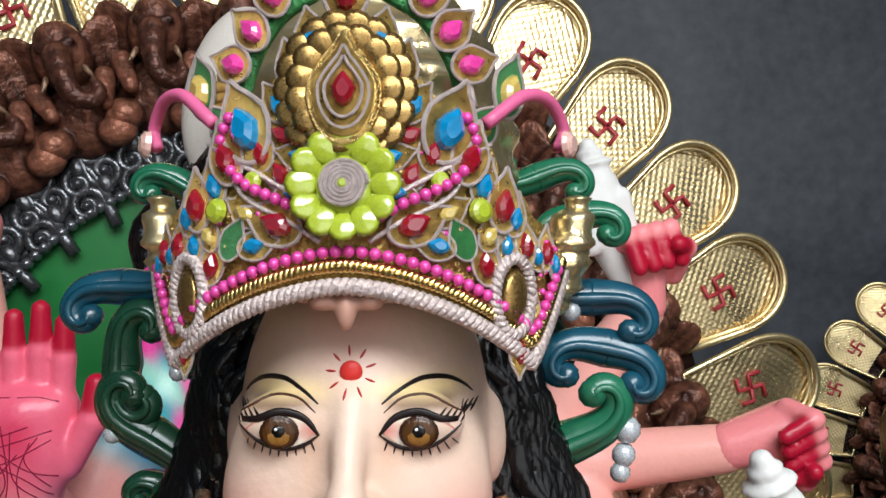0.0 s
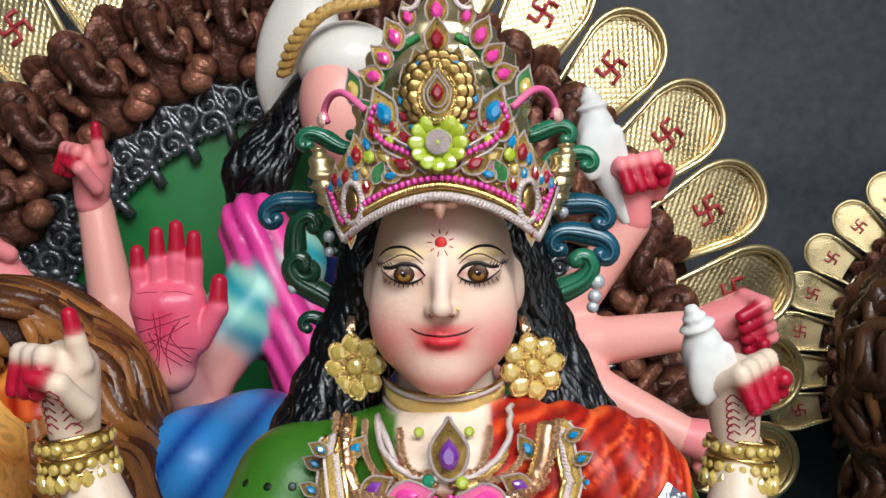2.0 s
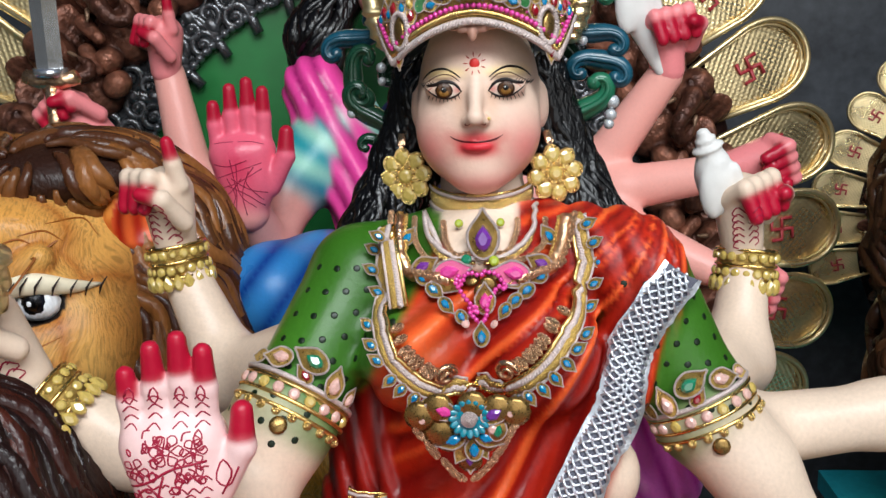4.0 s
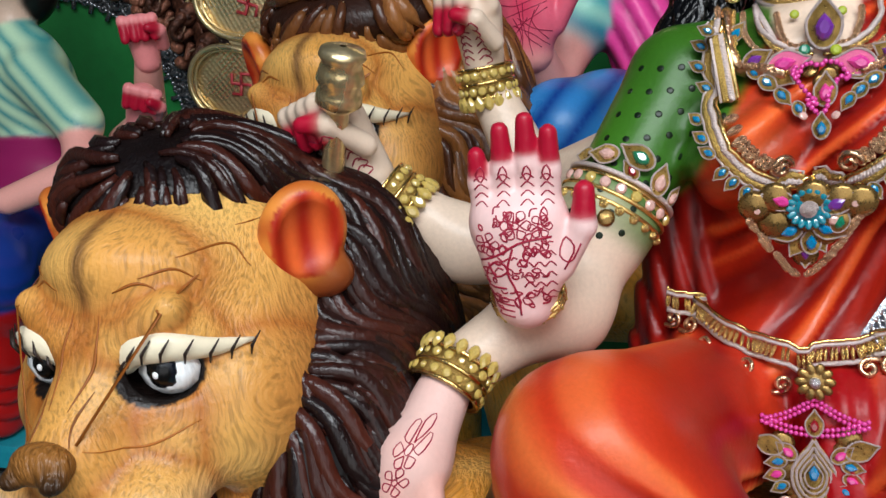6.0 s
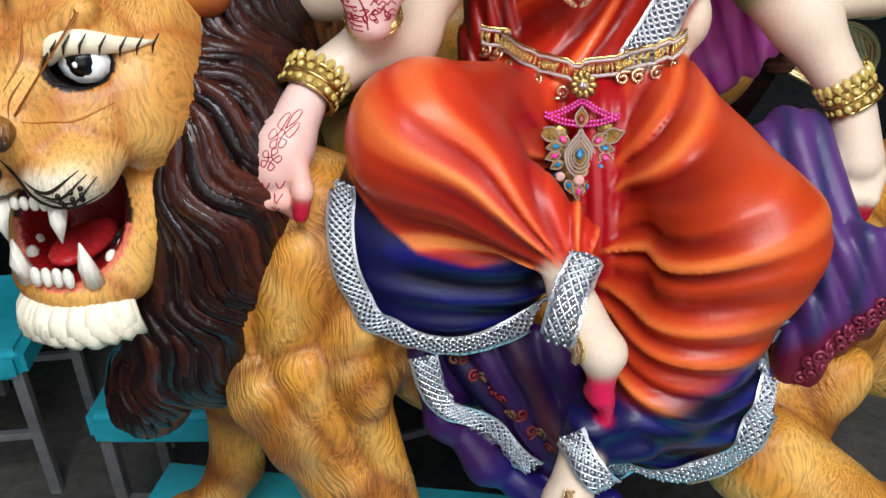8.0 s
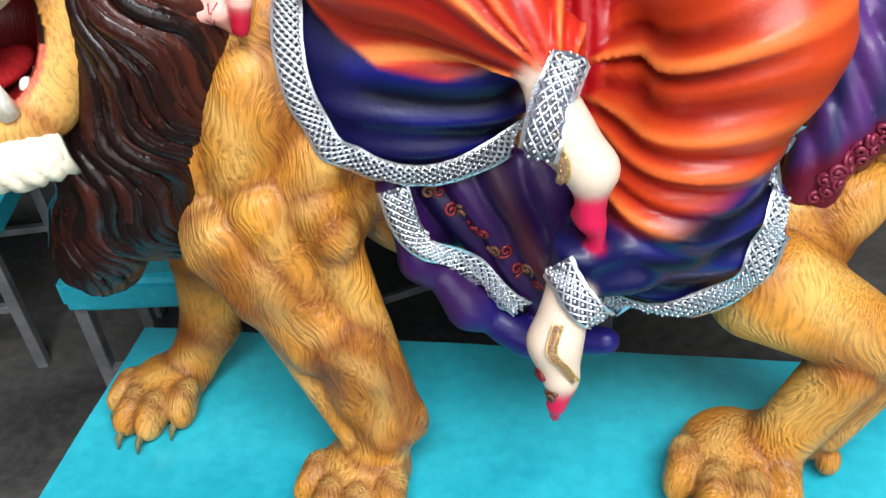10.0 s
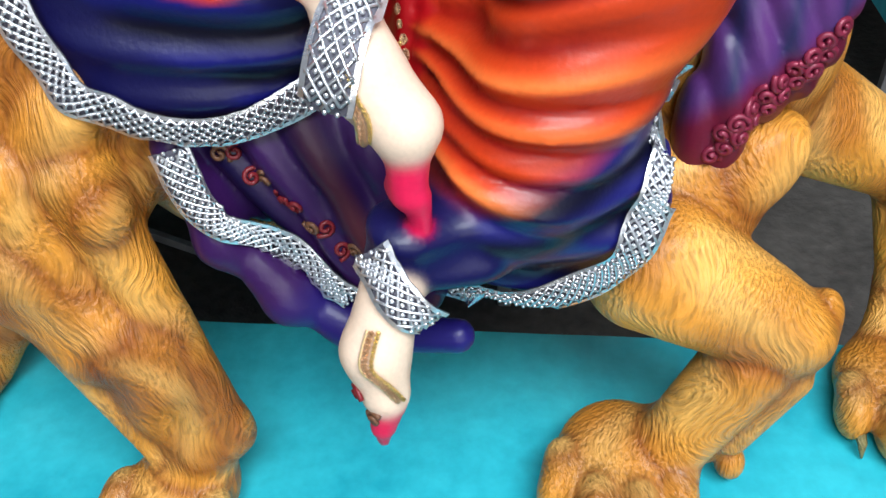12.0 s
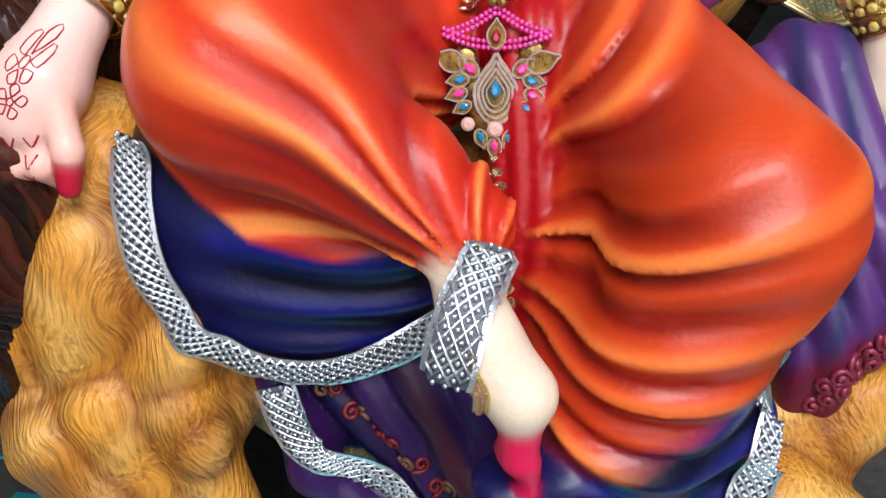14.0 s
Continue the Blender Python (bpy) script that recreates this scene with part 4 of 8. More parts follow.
def front_lion():
    b = Build()
    body = [Cone((-0.38, 0.26, 0.98), (-0.05, 0.31, 0.94), 0.15, 0.13, fur_tone, 0.03), Cone((-0.05, 0.31, 0.94), (0.30, 0.35, 0.93), 0.13, 0.12, fur_tone, 0.03),
            Egg((-0.40, 0.165, 1.01), (0.155, 0.105, 0.19), fur_tone, 0.05, (0, -10, 0), muscle(0.008, 30)), Egg((-0.21, 0.215, 0.91), (0.14, 0.10, 0.13), fur_tone, 0.04), Egg((-0.20, 0.20, 0.845), (0.13, 0.085, 0.09), fur_tone, 0.03),
            Egg((-0.375, 0.122, 1.02), (0.060, 0.06, 0.12), fur_tone, 0.035, (0, 18, 0)), Egg((-0.30, 0.125, 0.98), (0.035, 0.05, 0.11), fur_tone, 0.03, (0, 22, 0)), Egg((-0.245, 0.145, 0.95), (0.030, 0.05, 0.09), fur_tone, 0.02, (0, 26, 0)),
            Egg((-0.385, 0.10, 0.905), (0.065, 0.06, 0.095), fur_tone, 0.035, (0, -30, 0)), Egg((-0.325, 0.095, 0.875), (0.045, 0.045, 0.055), fur_tone, 0.03),
            Egg((-0.47, 0.11, 0.88), (0.056, 0.05, 0.11), fur_tone, 0.02, (0, -24, 0)),
            Cone((-0.44, 0.07, 0.87), (-0.34, 0.05, 0.73), 0.072, 0.056, fur_tone, 0.02, muscle(0.008, 46)), Cone((-0.39, 0.055, 0.92), (-0.290, 0.030, 0.56), 0.044, 0.020, fur_tone, 0.012), Cone((-0.455, 0.065, 0.90), (-0.325, 0.032, 0.55), 0.044, 0.022, fur_tone, 0.012), Cone((-0.325, 0.062, 0.92), (-0.243, 0.050, 0.56), 0.036, 0.020, fur_tone, 0.012),
            Egg((-0.305, 0.052, 0.885), (0.028, 0.030, 0.036), fur_tone, 0.010), Egg((-0.405, 0.075, 1.01), (0.048, 0.045, 0.105), fur_tone, 0.012, (0, 14, 0)), Egg((-0.335, 0.082, 0.955), (0.038, 0.042, 0.075), fur_tone, 0.010, (0, 30, 0)), Egg((-0.465, 0.085, 0.985), (0.034, 0.045, 0.09), fur_tone, 0.012, (0, 8, 0)), Cone((-0.485, 0.10, 0.945), (-0.41, 0.045, 0.80), 0.040, 0.040, fur_tone, 0.012), Egg((-0.265, 0.125, 0.99), (0.030, 0.035, 0.11), fur_tone, 0.010, (0, 20, 0)),
            Cone((-0.315, 0.045, 0.72), (-0.280, 0.055, 0.56), 0.052, 0.044, fur_tone, 0.02, muscle(0.006, 52)), Cone((-0.275, 0.05, 0.68), (-0.245, 0.05, 0.56), 0.026, 0.024, fur_tone, 0.008),
            Cone((-0.280, 0.055, 0.56), (-0.30, 0.03, 0.50), 0.044, 0.044, fur_tone, 0.02), Egg((-0.236, 0.05, 0.575), (0.016, 0.018, 0.028), fur_tone, 0.010),
            Cone((-0.50, 0.28, 0.90), (-0.60, 0.26, 0.70), 0.085, 0.058, fur_tone, 0.03), Cone((-0.60, 0.26, 0.70), (-0.615, 0.23, 0.56), 0.055, 0.045, fur_tone, 0.02),
            Cone((-0.615, 0.23, 0.56), (-0.65, 0.20, 0.50), 0.044, 0.042, fur_tone, 0.02),
            Egg((0.27, 0.33, 0.86), (0.125, 0.11, 0.17), fur_tone, 0.03, (0, 12, 0), muscle(0.008, 32)), Egg((0.25, 0.22, 0.80), (0.09, 0.075, 0.08), fur_tone, 0.015, (0, 28, 0)),
            Cone((0.22, 0.14, 0.765), (0.36, 0.12, 0.695), 0.076, 0.052, fur_tone, 0.012, muscle(0.004, 44)), Egg((0.398, 0.13, 0.705), (0.020, 0.024, 0.034), fur_tone, 0.008), Egg((0.30, 0.21, 0.83), (0.05, 0.05, 0.085), fur_tone, 0.012, (0, 40, 0)),
            Cone((0.365, 0.125, 0.68), (0.295, 0.125, 0.52), 0.046, 0.044, fur_tone, 0.012), Cone((0.325, 0.105, 0.655), (0.265, 0.095, 0.53), 0.046, 0.042, fur_tone, 0.008), Cone((0.375, 0.10, 0.64), (0.325, 0.095, 0.54), 0.022, 0.022, fur_tone, 0.006), Cone((0.285, 0.125, 0.52), (0.235, 0.10, 0.49), 0.042, 0.040, fur_tone, 0.015), Egg((0.335, 0.10, 0.485), (0.018, 0.02, 0.024), fur_tone, 0.008),
            Cone((0.38, 0.36, 0.82), (0.56, 0.39, 0.715), 0.075, 0.048, fur_tone, 0.02), Cone((0.56, 0.39, 0.71), (0.595, 0.35, 0.54), 0.044, 0.038, fur_tone, 0.02), Egg((0.60, 0.40, 0.71), (0.024, 0.025, 0.032), fur_tone, 0.012),
            Cone((0.595, 0.35, 0.54), (0.56, 0.28, 0.49), 0.038, 0.038, fur_tone, 0.02),
            Cone((0.34, 0.42, 0.98), (0.46, 0.58, 1.00), 0.06, 0.055, fur_tone, 0.03), Cone((0.46, 0.58, 1.00), (0.90, 0.62, 1.07), 0.052, 0.045, fur_tone, 0.03)]
    body += paw(-0.315, 0.02, 0.45, -12, 1.0) + paw(-0.685, 0.165, 0.45, -10, 0.92) + paw(0.205, 0.095, 0.45, -6, 1.12) + paw(0.555, 0.235, 0.45, 5)
    # the furrows between muscles are shaded brown in the colour
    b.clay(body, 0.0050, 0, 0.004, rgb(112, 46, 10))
    for x, y, tn, s in ((-0.315, 0.02, -12, 1.0), (-0.685, 0.165, -10, 0.92), (0.205, 0.095, -6, 1.12), (0.555, 0.235, 5, 1.0)):
        claws(b, x, y, 0.45, tn, s)
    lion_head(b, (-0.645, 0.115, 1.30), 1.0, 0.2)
    blob = [Egg((-0.605, 0.27, 1.27), (0.185, 0.14, 0.215), MANE, 0.05), Egg((-0.50, 0.14, 1.12), (0.10, 0.11, 0.20), MANE, 0.05), Egg((-0.555, 0.10, 0.98), (0.085, 0.085, 0.15), MANE, 0.05), Egg((-0.63, 0.08, 0.865), (0.05, 0.05, 0.10), MANE, 0.04, (0, 24, 0)),
            Egg((-0.665, 0.185, 1.465), (0.115, 0.11, 0.065), MANE, 0.04)]
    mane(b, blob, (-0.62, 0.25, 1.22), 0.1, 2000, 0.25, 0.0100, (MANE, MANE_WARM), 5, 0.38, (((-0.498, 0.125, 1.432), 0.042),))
    ob = thing("lion_statue", b.mesh("lion_statue", [FUR, LION_FACE, GLOSSY, PAINT]), "painted roaring lion statue with a glossy dark brown mane", "lion statue")
    flank = Build()
    flank.clay(body, 0.010)
    return ob, flank.tree()


LION_OB, FLANK = front_lion()


# ---- the goddess idol ----
SKIN, FACE, BLUSH = rgb(224, 199, 177), rgb(220, 190, 170), rgb(222, 120, 116)
PURPLE = rgb(50, 20, 74)
GREEN, HAIR = rgb(62, 116, 30), rgb(11, 10, 11)
NAIL, HENNA = rgb(176, 18, 48), rgb(158, 26, 56)
FX = -0.041


def skin_face(p):
    c = np.tile(FACE, (len(p), 1))
    for x in (FX - 0.050, FX + 0.050):
        c = mix(c, BLUSH, 0.8 * np.exp(-((p[:, 0] - x) / 0.026) ** 2 - ((p[:, 2] - 1.650) / 0.028) ** 2))
    c = mix(c, BLUSH, 0.7 * np.exp(-((p[:, 2] - 1.612) / 0.015) ** 2))
    c = mix(c, BLUSH, 0.45 * np.exp(-((p[:, 0] - FX) / 0.024) ** 2 - ((p[:, 2] - 1.768) / 0.022) ** 2))
    c = mix(c, rgb(222, 186, 120), 0.5 * np.clip((p[:, 2] - 1.752) * 40, 0, 1))
    for x in (FX - 0.0315, FX + 0.0315):
        c = mix(c, rgb(226, 198, 134), 0.8 * np.exp(-((p[:, 0] - x) / 0.022) ** 4 - ((p[:, 2] - 1.7265) / 0.0055) ** 2))
        c = mix(c, rgb(104, 76, 54), 0.85 * np.exp(-((p[:, 0] - x) / 0.0185) ** 4 - ((p[:, 2] - 1.7210) / 0.0036) ** 2))
    for x in (FX - 0.0165, FX + 0.0165):
        c = mix(c, rgb(206, 158, 128), 0.5 * np.exp(-((p[:, 0] - x) / 0.007) ** 2 - ((p[:, 2] - 1.700) / 0.022) ** 2))
    return c


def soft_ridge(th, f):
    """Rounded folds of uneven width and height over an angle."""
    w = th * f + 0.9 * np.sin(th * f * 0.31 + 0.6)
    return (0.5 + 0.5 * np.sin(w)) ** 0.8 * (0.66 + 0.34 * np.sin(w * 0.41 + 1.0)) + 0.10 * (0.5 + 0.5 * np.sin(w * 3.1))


def polar(p, cx, cz, side):
    dx, dz = side * (p[..., 0] - cx), p[..., 2] - cz
    return np.sqrt(dx * dx + dz * dz), np.arctan2(dz, dx)


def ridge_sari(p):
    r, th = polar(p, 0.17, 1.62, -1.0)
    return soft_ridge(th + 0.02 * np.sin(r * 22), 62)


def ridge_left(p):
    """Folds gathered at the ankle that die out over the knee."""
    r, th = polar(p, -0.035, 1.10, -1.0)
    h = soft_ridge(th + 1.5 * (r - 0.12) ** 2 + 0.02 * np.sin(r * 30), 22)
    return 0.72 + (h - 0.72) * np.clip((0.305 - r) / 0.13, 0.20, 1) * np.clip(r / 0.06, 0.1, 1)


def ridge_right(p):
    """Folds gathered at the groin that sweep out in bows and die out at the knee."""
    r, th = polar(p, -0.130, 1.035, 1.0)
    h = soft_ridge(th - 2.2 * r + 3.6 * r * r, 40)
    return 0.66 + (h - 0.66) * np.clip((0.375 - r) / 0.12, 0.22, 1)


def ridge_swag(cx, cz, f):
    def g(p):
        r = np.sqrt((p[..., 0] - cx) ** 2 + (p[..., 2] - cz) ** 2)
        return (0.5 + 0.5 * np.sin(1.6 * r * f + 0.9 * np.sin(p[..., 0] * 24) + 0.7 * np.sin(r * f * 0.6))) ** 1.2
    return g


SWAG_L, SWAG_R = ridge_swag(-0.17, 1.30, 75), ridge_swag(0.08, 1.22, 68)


def relief(amp, field):
    return lambda p: amp * (0.55 - field(p))


# fold shading and an orange highlight over the bust are put into the colour
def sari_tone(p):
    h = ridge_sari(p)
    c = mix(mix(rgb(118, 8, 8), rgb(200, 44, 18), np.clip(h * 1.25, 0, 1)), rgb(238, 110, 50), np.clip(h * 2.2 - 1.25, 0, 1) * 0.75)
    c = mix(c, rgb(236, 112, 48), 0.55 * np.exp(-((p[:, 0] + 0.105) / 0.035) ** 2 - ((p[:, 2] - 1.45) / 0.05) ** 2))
    blouse = np.clip(((-0.122 - p[:, 0]) * 1.0 + (p[:, 2] - 1.475) * 0.55) * 90, 0, 1)
    c = mix(c, mix(GREEN, rgb(44, 84, 22), 0.4), blouse)
    neck = np.sqrt((p[:, 0] + 0.042) ** 2 + ((p[:, 2] - 1.585) * 0.8) ** 2)
    return mix(c, SKIN, np.clip((0.044 - neck) * 160, 0, 1))


# shades folds through colour: deep in the grooves, light on the crests
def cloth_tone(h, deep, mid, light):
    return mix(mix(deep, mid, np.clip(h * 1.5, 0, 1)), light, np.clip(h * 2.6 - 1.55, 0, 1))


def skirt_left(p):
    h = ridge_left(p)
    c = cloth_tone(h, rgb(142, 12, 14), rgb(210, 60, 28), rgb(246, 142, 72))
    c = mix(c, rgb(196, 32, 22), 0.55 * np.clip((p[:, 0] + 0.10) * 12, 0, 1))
    hem = np.interp(p[:, 0], (-0.33, -0.313, -0.274, -0.233, -0.161, -0.109, -0.081, -0.03), (1.20, 1.178, 1.128, 1.095, 1.080, 1.090, 1.102, 1.085))
    # the swags' shading is in the navy itself, near black between crests
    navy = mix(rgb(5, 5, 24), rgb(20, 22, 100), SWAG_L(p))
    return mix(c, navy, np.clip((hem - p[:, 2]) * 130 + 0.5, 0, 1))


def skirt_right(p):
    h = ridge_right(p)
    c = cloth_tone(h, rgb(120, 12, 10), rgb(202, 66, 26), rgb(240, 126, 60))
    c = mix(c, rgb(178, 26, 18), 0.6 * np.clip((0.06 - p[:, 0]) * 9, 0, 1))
    hem = np.interp(p[:, 0], (-0.05, 0.0, 0.049, 0.128, 0.189, 0.21, 0.25), (0.935, 0.935, 0.942, 0.970, 1.010, 1.038, 1.07))
    # navy with its swag shading mixed into the colour
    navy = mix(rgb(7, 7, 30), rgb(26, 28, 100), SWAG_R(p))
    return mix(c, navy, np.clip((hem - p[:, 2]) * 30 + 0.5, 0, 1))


def pleats(amp, ux, uy, uz, f):
    return lambda p: -amp * np.abs(np.sin((p[..., 0] * ux + p[..., 1] * uy + p[..., 2] * uz) * f + 1.5 * np.sin(p[..., 2] * 16 + p[..., 0] * 9))) + amp * 0.5


def sleeve(p):
    return mix(GREEN, rgb(40, 84, 18), np.clip(0.5 + 0.6 * ground_noise(p, 17), 0, 1))


# dark streaks and a brown sheen towards the middle are put into the colour
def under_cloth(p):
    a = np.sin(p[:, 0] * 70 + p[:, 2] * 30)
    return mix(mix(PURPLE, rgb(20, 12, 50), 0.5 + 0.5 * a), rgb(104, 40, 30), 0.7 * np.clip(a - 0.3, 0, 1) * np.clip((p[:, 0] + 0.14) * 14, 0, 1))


def blend_hand(root, tip, tone, f0=0.35, f1=0.62):
    root, tip = arr(root), arr(tip)
    ax = tip - root

    def f(p):
        t = (p - root) @ ax / (ax @ ax)
        return mix(np.tile(tone, (len(p), 1)), NAIL, np.clip((t - f0) / (f1 - f0), 0, 1))
    return f


def finger(a, b, c, r, tone, dipped=True):
    a, b, c = arr(a), arr(b), arr(c)
    end = blend_hand(b, c, tone, 0.15, 0.3) if dipped else tone
    return [Cone(a, b, r * 1.08, r, tone, 0.006), Cone(b, c, r, r * 0.78, end, 0.004)]


def open_hand(wrist, up, out, s, tone, dip=True):
    """A flat raised hand: up runs from wrist to fingertips, out is the palm's outward side; the thumb is on the right as seen."""
    w, u, n = arr(wrist), arr(up) / np.linalg.norm(up), arr(out) / np.linalg.norm(out)
    x = np.cross(u, -n)
    x = x if x[0] > 0 else -x
    at = lambda a, b, c: w + s * (a * x + b * u + c * n)
    pr = [Cone(at(0, 0.0, 0), at(-0.004, 0.075, 0), 0.030 * s, 0.034 * s, tone, 0.02), Egg(at(-0.020, 0.055, 0.006), [0.018 * s, 0.018 * s, 0.034 * s], tone, 0.02), Egg(at(0.022, 0.045, 0.010), [0.020 * s, 0.02 * s, 0.034 * s], tone, 0.02),
          Cone(at(-0.026, 0.08, 0), at(0.022, 0.085, 0), 0.021 * s, 0.021 * s, tone, 0.02)]
    for i, (a, ln) in enumerate(((-0.034, 0.056), (-0.013, 0.078), (0.008, 0.086), (0.027, 0.074))):
        pr += finger(at(a, 0.088 - 0.004 * abs(i - 2), 0), at(a * 1.08, 0.088 + ln * 0.55, 0.003), at(a * 1.1, 0.088 + ln, 0.005), 0.0105 * s, tone, dip)
    pr += finger(at(0.036, 0.035, 0.010), at(0.058, 0.075, 0.012), at(0.060, 0.108, 0.010), 0.0125 * s, tone, dip)
    return pr, at


def curled_hand(wrist, up, out, s, tone, point=False):
    """A closed hand, knuckles along up; out is the side the fingers curl to."""
    w, u, n = arr(wrist), arr(up) / np.linalg.norm(up), arr(out) / np.linalg.norm(out)
    x = np.cross(u, n)
    at = lambda a, b, c: w + s * (a * x + b * u + c * n)
    pr = [Cone(at(0, 0, 0), at(0, 0.065, 0), 0.027 * s, 0.034 * s, tone, 0.02)]
    for i, a in enumerate((-0.030, -0.010, 0.010, 0.030)):
        if point and i == 3:
            pr += finger(at(a, 0.075, 0), at(a, 0.102, 0.006), at(a, 0.130, 0.010), 0.0105 * s, tone)
            continue
        pr += [Cone(at(a, 0.072, 0), at(a, 0.088, 0.030), 0.0118 * s, 0.0112 * s, tone, 0.006)]
        pr += [Cone(at(a, 0.088, 0.030), at(a, 0.050, 0.044), 0.011 * s, 0.009 * s, blend_hand(at(a, 0.088, 0.03), at(a, 0.05, 0.044), tone, 0.1, 0.3), 0.004)]
    pr += finger(at(0.040, 0.030, 0.012), at(0.042, 0.062, 0.040), at(0.020, 0.070, 0.054), 0.0120 * s, tone)
    return pr, at


def goddess():
    b = Build()
    tilt = relief(0.008, ridge_sari)
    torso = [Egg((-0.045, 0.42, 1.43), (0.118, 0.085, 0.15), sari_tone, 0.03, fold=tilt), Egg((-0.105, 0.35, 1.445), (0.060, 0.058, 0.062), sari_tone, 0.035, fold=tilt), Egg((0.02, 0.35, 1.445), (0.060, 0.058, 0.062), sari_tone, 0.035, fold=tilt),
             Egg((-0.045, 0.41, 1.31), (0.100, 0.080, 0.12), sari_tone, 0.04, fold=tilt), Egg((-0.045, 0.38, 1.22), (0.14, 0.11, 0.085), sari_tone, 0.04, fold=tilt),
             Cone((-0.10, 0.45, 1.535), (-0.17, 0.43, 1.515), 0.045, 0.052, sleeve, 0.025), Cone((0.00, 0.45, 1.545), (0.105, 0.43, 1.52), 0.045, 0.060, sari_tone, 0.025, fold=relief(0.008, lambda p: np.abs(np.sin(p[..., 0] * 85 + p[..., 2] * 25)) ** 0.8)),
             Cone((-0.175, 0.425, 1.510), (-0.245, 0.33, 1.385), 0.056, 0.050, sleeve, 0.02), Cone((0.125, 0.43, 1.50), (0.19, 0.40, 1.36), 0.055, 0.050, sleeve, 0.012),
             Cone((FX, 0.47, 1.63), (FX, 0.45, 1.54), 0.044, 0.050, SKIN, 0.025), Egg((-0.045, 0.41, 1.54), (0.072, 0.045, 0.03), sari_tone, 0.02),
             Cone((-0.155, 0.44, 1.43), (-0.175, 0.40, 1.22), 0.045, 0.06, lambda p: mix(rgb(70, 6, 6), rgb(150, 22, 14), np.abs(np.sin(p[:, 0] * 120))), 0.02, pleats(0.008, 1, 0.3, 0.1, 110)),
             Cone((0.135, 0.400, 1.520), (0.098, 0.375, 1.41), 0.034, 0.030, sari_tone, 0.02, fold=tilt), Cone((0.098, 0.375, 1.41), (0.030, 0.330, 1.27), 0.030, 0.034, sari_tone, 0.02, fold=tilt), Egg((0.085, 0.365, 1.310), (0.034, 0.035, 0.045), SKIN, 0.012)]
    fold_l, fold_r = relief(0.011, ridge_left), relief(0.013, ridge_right)
